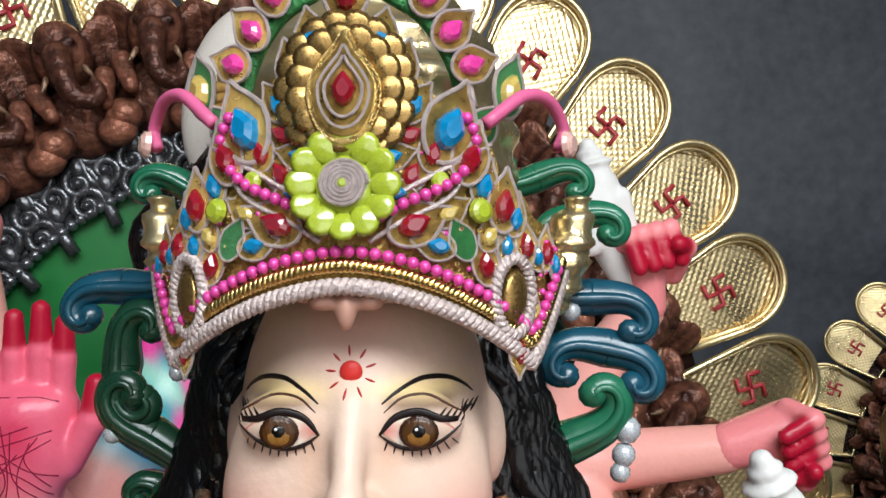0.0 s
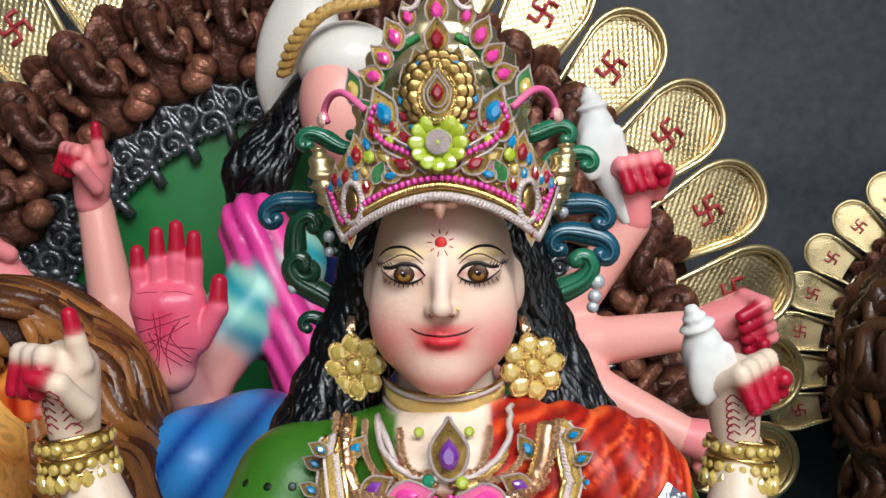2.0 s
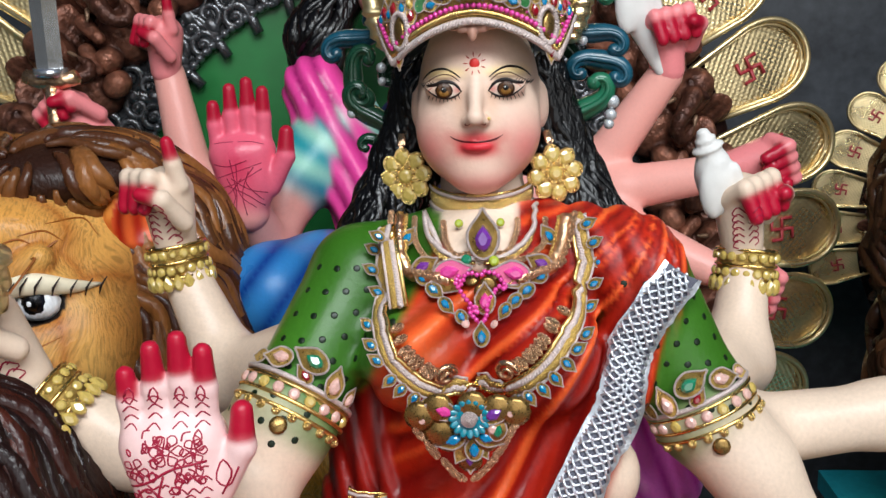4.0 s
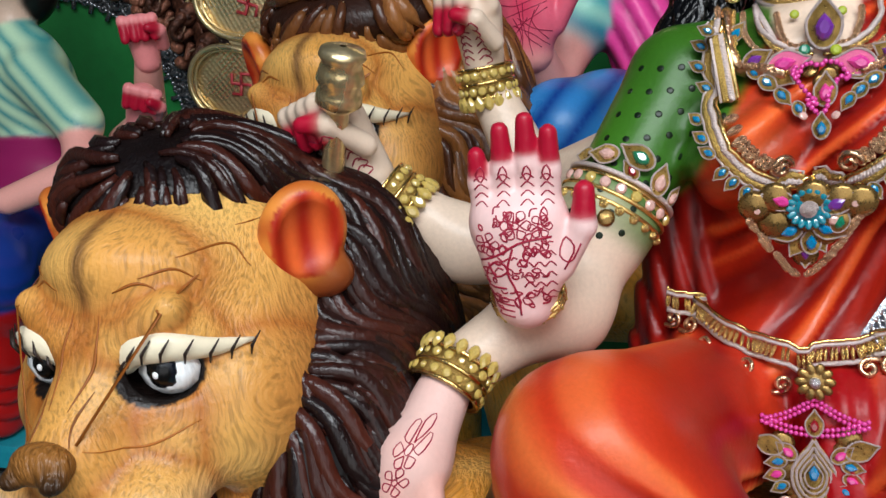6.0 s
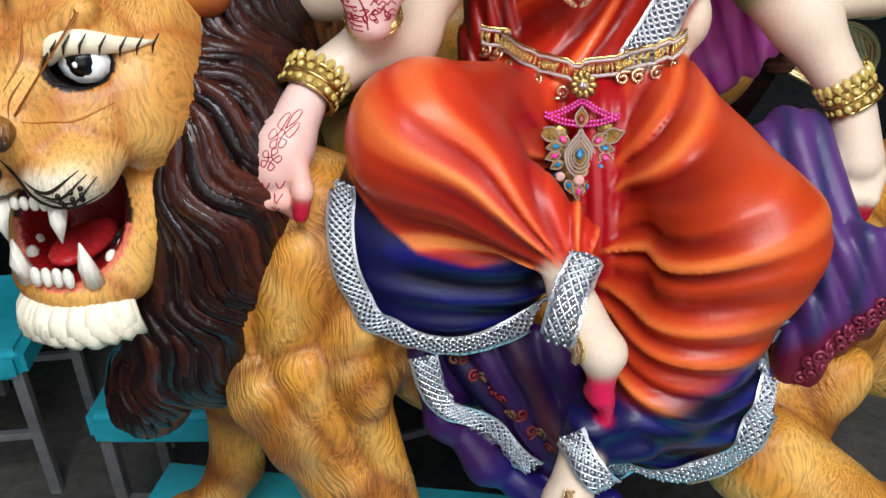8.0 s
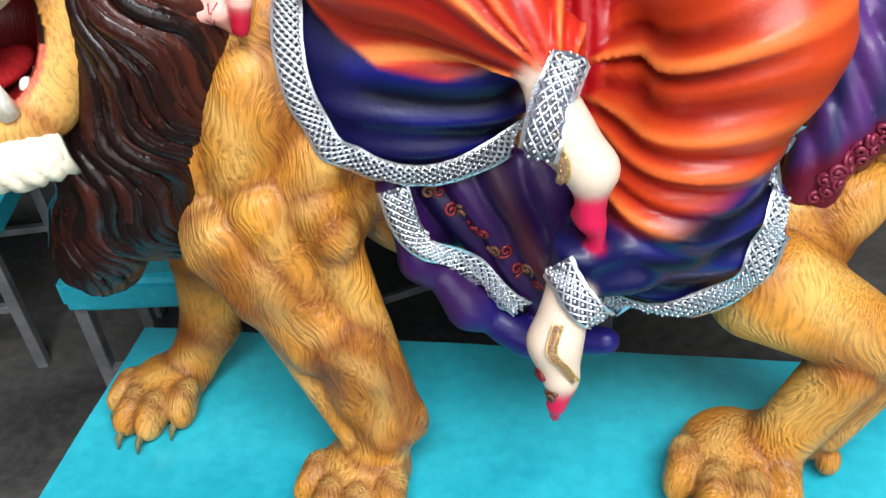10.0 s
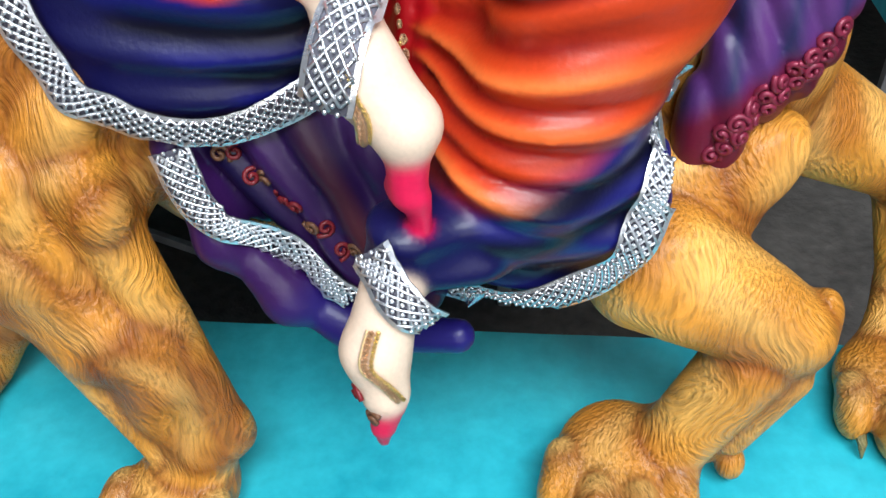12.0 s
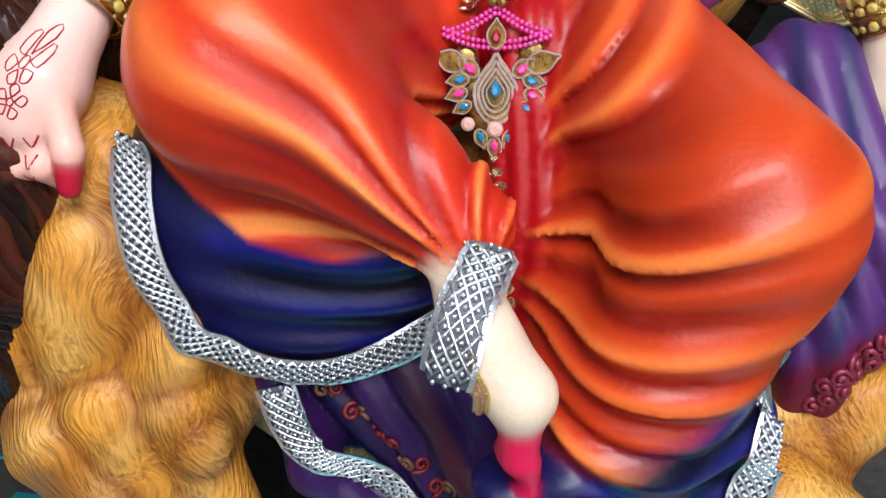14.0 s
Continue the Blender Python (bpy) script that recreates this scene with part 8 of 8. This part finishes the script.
lace([(-0.318, 1.185), (-0.326, 1.12), (-0.312, 1.045), (-0.272, 0.990), (-0.200, 0.962), (-0.125, 0.975), (-0.068, 1.012)], 0.034, "silver lattice lace along the navy hem over the knee")
lace([(-0.028, 1.132), (-0.042, 1.098), (-0.052, 1.050)], 0.036, "silver lattice lace cuff at an ankle", off=0.006)
lace([(-0.232, 0.940), (-0.212, 0.875), (-0.175, 0.842), (-0.125, 0.800), (-0.085, 0.765)], 0.036, "silver lattice lace along the purple underskirt hem", wave=0.08)
lace([(-0.034, 0.922), (-0.016, 0.898), (0.011, 0.862)], 0.036, "silver lattice lace cuff above a foot", off=0.006)
lace([(0.010, 0.790), (0.067, 0.786), (0.130, 0.808), (0.170, 0.842), (0.190, 0.900), (0.202, 0.945), (0.219, 1.01)], 0.036, "silver lattice lace along the navy skirt hem", wave=0.08)
lace([(0.156, 1.525), (0.124, 1.482), (0.102, 1.440), (0.092, 1.395), (0.068, 1.350), (0.042, 1.305), (0.016, 1.268)], 0.040, "silver lattice lace along the sari's shoulder edge", CHEST, 0.007)


# ---- anklets ----
def anklet(ctrl, label):
    c = thing("anklet", None, label, "anklet", "anklets of the goddess")
    p, n = drape(GT, curve_points([(x, 0.1, z) for x, z in ctrl], 40), 0.003)
    bead_row(c, p, 0.0032, "copper", 1.7)
    bead_row(c, p + arr((0.006, -0.001, 0.001)), 0.0022, "gold", 1.8)
    piece("cord", line_mesh("cord", p + arr((-0.004, 0, 0)), 0.0011, PALE_GOLD), c)


anklet([(-0.043, 1.135), (-0.048, 1.10), (-0.040, 1.065), (-0.030, 1.04), (-0.032, 1.01)], "rose-gold bead anklet down a white foot")
anklet([(-0.034, 0.868), (-0.040, 0.842), (-0.028, 0.824), (-0.018, 0.802)], "gold chain anklet across the lower foot")


# ---- things held ----
def conch(m, label):
    b = Build()
    pr = [Egg((0, 0, 0), (0.030, 0.028, 0.048), (1, 1, 1), 0.012), Cone((0.004, 0, 0.03), (0.004, 0, 0.062), 0.024, 0.012, (1, 1, 1), 0.006), Egg((0.004, 0, 0.052), (0.024, 0.022, 0.007), (1, 1, 1), 0.004), Egg((0.004, 0, 0.065), (0.016, 0.015, 0.007), (1, 1, 1), 0.004), Egg((0.004, 0, 0.075), (0.010, 0.010, 0.008), (1, 1, 1), 0.003),
          Cone((0.0, 0, -0.03), (0.012, 0.0, -0.115), 0.024, 0.009, (1, 1, 1), 0.012), Egg((-0.016, -0.018, -0.01), (0.018, 0.012, 0.04), (1, 1, 1), 0.006, (0, 12, 0)), Cone((0.026, -0.01, 0.01), (0.030, -0.008, -0.045), 0.010, 0.006, (1, 1, 1), 0.006)]
    b.clay(pr, 0.0035)
    o = thing("conch", b.mesh("conch", WHITE_PLASTER), label, "conch shell", "white conch shells")
    o.matrix_world = m


conch(pose(0.250, 0.640, 1.578, 10, -22, 0) @ Matrix.Scale(0.86, 4), "unpainted white plaster conch held over a bangled wrist")
conch(pose(0.222, 1.235, 1.845, 0, -14, 0) @ Matrix.Scale(1.25, 4), "unpainted white plaster conch in a pink hand")


def mace():
    o = thing("mace", None, "gold ringed mace held in a hennaed hand", "mace")
    o.matrix_world = pose(-0.512, 0.245, 1.470, 8, 18, 0) @ Matrix.Scale(0.86, 4)
    rod = [(0, 0, z) for z in np.linspace(-0.06, 0.13, 20)]
    piece("handle", line_mesh("handle", rod, 0.014, PALE_GOLD, 12), o)
    b = Build()
    prof = ((0.0, 0.016), (0.01, 0.028), (0.022, 0.027), (0.03, 0.024), (0.038, 0.029), (0.05, 0.026), (0.06, 0.023), (0.066, 0.028), (0.074, 0.026), (0.078, 0.004))
    v = [(r * math.cos(2 * math.pi * i / 20), r * math.sin(2 * math.pi * i / 20), z + 0.075) for z, r in prof for i in range(20)]
    b.add(v, [(k * 20 + i, k * 20 + (i + 1) % 20, (k + 1) * 20 + (i + 1) % 20, (k + 1) * 20 + i) for k in range(len(prof) - 1) for i in range(20)], (1, 1, 1))
    piece("head", b.mesh("head", PALE_GOLD), o)
    for z in (-0.055, -0.035, -0.015):
        piece("ring", line_mesh("ring", [(0.018 * math.cos(a), 0.018 * math.sin(a), z) for a in np.linspace(0, 6.2832, 20)], 0.005, GOLD), o)


mace()


# ---- the idol behind, its lion and the idol beside ----
PINK_SKIN, PALM = rgb(244, 172, 160), rgb(228, 74, 112)


def rear_idol():
    b = Build()
    teal = lambda p: mix(mix(rgb(40, 150, 160), rgb(150, 210, 190), 0.5 + 0.5 * np.sin(p[:, 0] * 60 + p[:, 2] * 90)), rgb(30, 110, 160), np.clip((1.56 - p[:, 2]) * 6, 0, 1))
    # the scarf's fold shading is coloured in with the sine of its relief
    pink = lambda p: mix(rgb(150, 16, 96), rgb(236, 72, 158), np.abs(np.sin(p[:, 0] * 70 + p[:, 2] * 38)) ** 0.7)
    scarf = lambda p: 0.010 * (0.5 - np.abs(np.sin(p[..., 0] * 70 + p[..., 2] * 38)))
    blue = lambda p: mix(rgb(14, 60, 150), rgb(60, 150, 225), np.abs(np.sin(p[:, 0] * 40 - p[:, 2] * 30)))
    dark = rgb(16, 22, 66)
    prims = [Egg((-0.20, 1.45, 1.45), (0.17, 0.12, 0.25), dark, 0.04), Cone((-0.36, 1.33, 1.63), (-0.47, 1.22, 1.50), 0.075, 0.07, teal, 0.02), Cone((-0.47, 1.22, 1.50), (-0.49, 1.14, 1.42), 0.065, 0.055, PINK_SKIN, 0.02),
             Cone((-0.42, 1.32, 1.70), (-0.30, 1.26, 1.42), 0.065, 0.075, pink, 0.03, scarf), Cone((-0.05, 1.36, 1.66), (0.05, 1.33, 1.56), 0.07, 0.07, teal, 0.02),
             Cone((-0.36, 1.05, 1.34), (-0.42, 0.93, 1.36), 0.10, 0.095, blue, 0.03), Cone((-0.36, 1.05, 1.34), (-0.20, 1.25, 1.20), 0.10, 0.15, dark, 0.04),
             # pink forearms on both sides
             Cone((-0.49, 1.12, 1.40), (-0.492, 1.05, 1.48), 0.052, 0.040, PINK_SKIN, 0.02),
             Cone((-0.50, 1.22, 1.42), (-0.62, 1.20, 1.475), 0.055, 0.045, PINK_SKIN, 0.02), Cone((-0.62, 1.20, 1.475), (-0.79, 1.16, 1.60), 0.045, 0.034, PINK_SKIN, 0.02),
             Cone((-0.56, 1.35, 1.42), (-0.76, 1.48, 1.50), 0.055, 0.05, PINK_SKIN, 0.02), Cone((-0.76, 1.48, 1.50), (-0.80, 1.50, 1.74), 0.050, 0.036, PINK_SKIN, 0.02),
             Cone((0.04, 1.33, 1.54), (0.16, 1.30, 1.52), 0.05, 0.048, PINK_SKIN, 0.02), Cone((0.16, 1.30, 1.52), (0.285, 1.26, 1.70), 0.047, 0.034, PINK_SKIN, 0.02),
             Cone((0.02, 1.32, 1.47), (0.20, 1.26, 1.48), 0.05, 0.046, PINK_SKIN, 0.02), Cone((0.20, 1.26, 1.48), (0.385, 1.20, 1.515), 0.046, 0.034, PINK_SKIN, 0.02),
             Cone((0.02, 1.30, 1.46), (0.18, 1.22, 1.42), 0.05, 0.045, PINK_SKIN, 0.02), Cone((0.18, 1.22, 1.42), (0.35, 1.15, 1.34), 0.045, 0.034, PINK_SKIN, 0.02),
             Egg((-0.26, 1.42, 1.93), (0.085, 0.10, 0.12), PINK_SKIN, 0.02), Cone((-0.24, 1.43, 1.82), (-0.22, 1.44, 1.70), 0.05, 0.055, PINK_SKIN, 0.02)]
    b.clay(prims, 0.0075, 0, 0.003)
    pr, at = open_hand((-0.492, 1.035, 1.49), (0.03, -0.02, 1), (0.1, -1, 0.1), 1.32, rgb(236, 104, 128))
    pal = Build()
    pal.clay(pr, 0.0045, 0, 0.002)
    pv = pal.v[0]
    glow = np.exp(-((pv[:, 0] + 0.488) / 0.03) ** 2 - ((pv[:, 2] - 1.575) / 0.035) ** 2)
    b.add(pv, pal.f, mix(mix(pal.c[0], PINK_SKIN, 0.8 * np.exp(-((pv[:, 2] - 1.475) / 0.03) ** 2)), rgb(214, 40, 84), 0.7 * glow), 0)
    pt = pal.tree()
    for k, pts in enumerate((((-0.03, 0.05), (0, 0.06), (0.03, 0.07)), ((-0.03, 0.035), (0, 0.045), (0.03, 0.062)), ((0.02, 0.01), (0.0, 0.03), (-0.002, 0.07)), ((0.03, 0.02), (0.01, 0.045), (0.02, 0.065)), ((-0.02, 0.0), (-0.006, 0.025), (-0.016, 0.05)), ((-0.034, 0.095), (-0.02, 0.097), (-0.006, 0.098)), ((0.0, 0.098), (0.016, 0.098), (0.032, 0.094)), ((0.036, 0.03), (0.012, 0.036), (-0.01, 0.05)), ((0.03, 0.012), (0.01, 0.028), (-0.016, 0.04)), ((-0.034, 0.02), (-0.014, 0.03), (0.004, 0.05)), ((-0.034, 0.068), (-0.012, 0.066), (0.012, 0.074)), ((0.008, 0.0), (0.004, 0.03), (0.014, 0.06)), ((-0.008, 0.0), (-0.004, 0.03), (-0.01, 0.075)))):
        path, _ = drape(pt, curve_points([at(x, y, 0) for x, y in pts], 12), 0.0003, (0, 1, 0), 0.1)
        b.tube(path, 0.0008, rgb(150, 24, 62), 0, 5, 0.5)
    for spec in (((-0.80, 1.155, 1.615), (-0.55, -0.1, 0.6), (-0.3, -0.9, 0.1), 1.2, False), ((-0.803, 1.49, 1.75), (0.1, -0.1, 1), (-0.6, -0.7, 0), 1.25, True), ((0.288, 1.255, 1.71), (-0.15, -0.1, 1), (0.4, -0.9, 0), 1.2, False), ((0.392, 1.195, 1.52), (0.95, -0.1, 0.3), (0.1, -0.9, -0.4), 1.2, False), ((0.355, 1.148, 1.338), (0.95, -0.1, -0.2), (0.1, -0.9, -0.4), 1.2, False)):
        pr, _ = curled_hand(*spec[:4], mix(PINK_SKIN, PALM, 0.45), spec[4])
        b.clay(pr, 0.0048, 0, 0.002)
    # unpainted cap, veil edge, twisted band and painted brow
    cap = Build()
    cap.clay([Egg((-0.245, 1.44, 2.02), (0.105, 0.10, 0.085), rgb(226, 220, 210), 0.02), Egg((-0.36, 1.50, 2.05), (0.085, 0.05, 0.16), rgb(214, 206, 196), 0.02, (0, 12, 0))], 0.007)
    b.add(cap.v[0], cap.f, cap.c[0], 0)
    band = curve_points([(-0.37, 1.40, 2.00), (-0.33, 1.35, 2.06), (-0.27, 1.335, 2.11), (-0.18, 1.35, 2.13)], 40)
    for ph in (0, math.pi):
        a = np.linspace(0, 40, 40) + ph
        b.tube(band + 0.008 * np.stack([np.cos(a), -0.5 + 0 * a, np.sin(a)], 1), 0.010, rgb(190, 150, 84), 2, 7)
    core = Build()
    core.clay([Cone((-0.33, 1.46, 1.97), (-0.42, 1.40, 1.80), 0.045, 0.06, HAIR, 0.03), Cone((-0.42, 1.40, 1.80), (-0.42, 1.38, 1.72), 0.055, 0.04, HAIR, 0.03), Egg((-0.24, 1.50, 1.95), (0.11, 0.08, 0.13), HAIR, 0.03)], 0.012)
    b.add(core.v[0], core.f, HAIR, 2)
    ct = core.tree()
    rnd = random.Random(8)
    for i in range(60):
        path = lock(ct, Vector((-0.40 + rnd.uniform(-0.08, 0.08), 1.34, rnd.uniform(1.72, 1.98))), lambda q: Vector((-0.25, -0.1, -1)), 0.16, 12, 0.011, 1.3, rnd.uniform(0, 6), 0.008)
        b.tube(path, lock_radii(12, rnd.uniform(0.009, 0.014)), HAIR, 2, 6, 0.8)
    thing("rear_idol_statue", b.mesh("rear_idol_statue", [PAINT, CLOTH, GLOSSY]), "unfinished pink-armed goddess statue behind with a white cap", "statue")


rear_idol()


def sword():
    o = thing("sword", None, "steel-bladed sword with gold scroll hilt in a pink fist", "sword")
    o.matrix_world = pose(-0.868, 1.10, 1.66, 4, 3, 0)
    b = Build()
    v, f = [], []
    for z, w in ((0.09, 0.026), (0.30, 0.026), (0.50, 0.022), (0.58, 0.002)):
        v += [(-w, 0, z), (0, -0.005, z), (w, 0, z), (0, 0.005, z)]
    f = [(k * 4 + i, k * 4 + (i + 1) % 4, k * 4 + 4 + (i + 1) % 4, k * 4 + 4 + i) for k in range(3) for i in range(4)]
    b.add(v, f, (1, 1, 1))
    me = b.mesh("blade", BLADE)
    me.polygons.foreach_set("use_smooth", [False] * len(me.polygons))
    piece("blade", me, o)
    piece("guard", line_mesh("guard", [(-0.05, 0, 0.085), (-0.02, 0, 0.075), (0.02, 0, 0.075), (0.05, 0, 0.085)], 0.014, COPPER, 10), o)
    piece("collar", line_mesh("collar", [(0, 0, 0.085), (0, 0, 0.10)], 0.030, BLADE, 12), o)
    piece("grip", line_mesh("grip", [(0, 0, -0.09), (0, 0, -0.02), (0, 0, 0.08)], 0.014, COPPER, 10), o)
    piece("pommel", BEADS["gold"], o, pose(0, 0, -0.10) @ Matrix.Diagonal((0.018, 0.018, 0.03, 1)))


sword()


def rear_lion():
    b = Build()
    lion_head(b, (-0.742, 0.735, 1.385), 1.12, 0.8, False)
    brown = rgb(96, 56, 30)
    blob = [Egg((-0.72, 0.92, 1.42), (0.235, 0.17, 0.22), brown, 0.05), Egg((-0.60, 0.85, 1.25), (0.15, 0.15, 0.24), brown, 0.05), Egg((-0.72, 0.80, 1.59), (0.16, 0.12, 0.06), brown, 0.04)]
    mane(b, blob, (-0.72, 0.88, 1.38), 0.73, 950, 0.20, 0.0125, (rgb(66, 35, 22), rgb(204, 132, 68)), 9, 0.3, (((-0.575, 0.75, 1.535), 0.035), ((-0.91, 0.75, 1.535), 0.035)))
    b.clay([Cone((-0.55, 1.0, 1.12), (0.15, 1.05, 1.08), 0.17, 0.16, fur_tone, 0.03), Cone((-0.55, 0.95, 1.0), (-0.50, 0.95, 0.5), 0.10, 0.07, fur_tone, 0.03), Cone((0.0, 1.0, 1.0), (0.02, 1.0, 0.5), 0.10, 0.07, fur_tone, 0.03), Cone((-0.75, 1.1, 1.0), (-0.78, 1.1, 0.5), 0.09, 0.07, fur_tone, 0.03), Cone((0.02, 1.15, 1.0), (0.04, 1.2, 0.5), 0.09, 0.07, fur_tone, 0.03)], 0.012)
    thing("rear_lion_statue", b.mesh("rear_lion_statue", [FUR, LION_FACE, GLOSSY, PAINT]), "tawny lion statue with a brown mane behind the idol", "lion statue")


rear_lion()
rear_table = thing("display_table", None, "teal-painted display table under the rear lion and panel", "table")
rear_table.location = (-0.55, 1.35, 0)
piece("tabletop", teal_top(1.3, 1.1, 0.07, 0.01), rear_table, pose(0, 0, TABLE_Z - 0.07))
table_frame(rear_table, 1.28, 1.06, TABLE_Z - 0.07)


# shawl and pink cloth that hang over the lion behind her
def shawl():
    b = Build()
    tone = lambda p: mix(mix(rgb(40, 40, 82), rgb(82, 44, 104), np.abs(np.sin(p[:, 0] * 70))), rgb(96, 16, 44), np.clip((0.975 + (p[:, 0] - 0.30) * 0.7 - p[:, 2]) * 40, 0, 1))
    wav = pleats(0.008, 1, 0.2, 0.25, 75)
    b.clay([Cone((0.24, 0.34, 1.14), (0.29, 0.24, 1.03), 0.055, 0.050, tone, 0.03, wav), Egg((0.315, 0.215, 0.99), (0.058, 0.035, 0.10), tone, 0.02, (0, 14, 0), wav), Egg((0.268, 0.195, 0.915), (0.038, 0.028, 0.09), tone, 0.02, (0, 8, 0), wav)], 0.0055)
    o = thing("shawl", b.mesh("shawl", CLOTH), "navy and purple moulded shawl over the lion's back", "shawl")
    t = b.tree()
    for i in range(9):
        x, z = 0.268 + 0.011 * i, 0.905 + 0.0125 * i
        for k in range(2):
            hit, nn, _, _ = t.ray_cast(Vector((x - 0.006 * k, -0.3, z - 0.028 * k)), Vector((0, 1, 0)))
            if hit is not None:
                cb = Build()
                cb.tube(spiral(0.0095, 1.4, 18, 0.004, 0.006), 0.0032, (1, 1, 1), sides=6, up=(0, 0, 1))
                piece("rosette", cb.mesh("rosette", material("crimson_relief_paint", (0.22, 0.02, 0.05), 0.4, 0.2, vary=0.5) if i + k == 0 else bpy.data.materials["crimson_relief_paint"]), o, facing(hit, nn if nn.y < 0 else -nn, 40 * i))
    b2 = Build()
    mag = lambda p: mix(rgb(170, 30, 150), rgb(245, 120, 225), np.abs(np.sin(p[:, 0] * 80 + p[:, 2] * 30)))
    b2.clay([Egg((0.18, 0.62, 1.235), (0.075, 0.05, 0.09), mag, 0.02, (0, -20, 0), pleats(0.016, 1, 0, 0.35, 80)), Egg((0.15, 0.60, 1.17), (0.05, 0.04, 0.05), mag, 0.02)], 0.0055)
    thing("pink_drape", b2.mesh("pink_drape", CLOTH), "magenta moulded cloth draped on the lion behind", "cloth")


shawl()


def side_idol():
    """The partly seen idol on the far table."""
    b = Build()
    jade = lambda p: mix(rgb(60, 150, 150), rgb(190, 225, 190), np.abs(np.sin(p[:, 0] * 50 + 60 * p[:, 2])))
    plum = rgb(150, 30, 90)
    prims = [Egg((-2.02, 1.35, 1.45), (0.16, 0.11, 0.20), jade, 0.03), Cone((-1.92, 1.30, 1.50), (-1.76, 1.24, 1.38), 0.075, 0.065, jade, 0.03), Cone((-1.76, 1.24, 1.36), (-1.70, 1.15, 1.27), 0.05, 0.045, PINK_SKIN, 0.02), Cone((-1.70, 1.15, 1.27), (-1.86, 1.05, 1.22), 0.045, 0.035, PINK_SKIN, 0.02),
             Egg((-2.02, 1.30, 1.20), (0.20, 0.14, 0.15), plum, 0.04), Cone((-2.05, 1.2, 1.10), (-1.95, 1.0, 1.05), 0.13, 0.12, rgb(24, 60, 150), 0.04), Cone((-1.95, 1.0, 1.05), (-2.05, 1.0, 0.65), 0.10, 0.08, rgb(190, 22, 22), 0.04, pleats(0.016, 1, 0, 0.6, 50)),
             Cone((-1.72, 1.35, 1.30), (-1.56, 1.22, 1.36), 0.045, 0.035, PINK_SKIN, 0.02), Cone((-1.66, 1.4, 1.36), (-1.57, 1.32, 1.50), 0.045, 0.034, PINK_SKIN, 0.02), Egg((-2.02, 1.36, 1.78), (0.08, 0.09, 0.11), FACE, 0.02), Egg((-2.02, 1.42, 1.78), (0.13, 0.09, 0.16), HAIR, 0.02), Cone((-2.02, 1.36, 1.70), (-2.02, 1.36, 1.6), 0.05, 0.05, FACE, 0.02)]
    b.clay(prims, 0.009, 0, 0.003)
    for w, u in (((-1.56, 1.31, 1.51), (0.05, -0.1, 1)), ((-1.55, 1.215, 1.365), (0.5, -0.2, 0.8))):
        pr, _ = curled_hand(w, u, (0.5, -0.8, 0), 1.2, mix(PINK_SKIN, PALM, 0.4))
        b.clay(pr, 0.005, 0, 0.002)
    thing("side_idol_statue", b.mesh("side_idol_statue", [PAINT]), "seated idol statue in jade and plum at the next table", "statue")
    t = thing("display_table", None, "teal-painted display table under the neighbouring idol", "table")
    t.location = (-2.35, 1.45, 0)
    piece("tabletop", teal_top(1.3, 1.0, 0.07, 0.01), t, pose(0, 0, 0.5))
    table_frame(t, 1.28, 0.96, 0.5)


side_idol()


def far_lion():
    b = Build()
    brown, warm = rgb(60, 38, 26), rgb(120, 78, 46)
    blob = [Egg((1.02, 1.55, 1.36), (0.20, 0.16, 0.26), brown, 0.04), Egg((1.02, 1.6, 1.0), (0.16, 0.14, 0.25), brown, 0.04)]
    mane(b, blob, (1.02, 1.55, 1.30), 1.4, 170, 0.24, 0.022, (brown, warm), 12, 0.3)
    b.clay([Cone((1.05, 1.7, 1.0), (1.6, 1.75, 0.98), 0.17, 0.16, fur_tone, 0.04), Cone((1.1, 1.62, 0.9), (1.1, 1.6, 0.5), 0.09, 0.07, fur_tone, 0.03), Cone((1.6, 1.65, 0.9), (1.6, 1.65, 0.5), 0.09, 0.07, fur_tone, 0.03)], 0.014)
    thing("far_lion_statue", b.mesh("far_lion_statue", [FUR, LION_FACE, GLOSSY, PAINT]), "brown-maned lion statue in the shade by the wall", "lion statue")
    t = thing("display_table", None, "teal-painted display table under the far lion", "table")
    t.location = (1.55, 1.75, 0)
    piece("tabletop", teal_top(1.3, 0.7, 0.06, 0.01), t, pose(0, 0, 0.40))
    table_frame(t, 1.28, 0.68, 0.40)


far_lion()
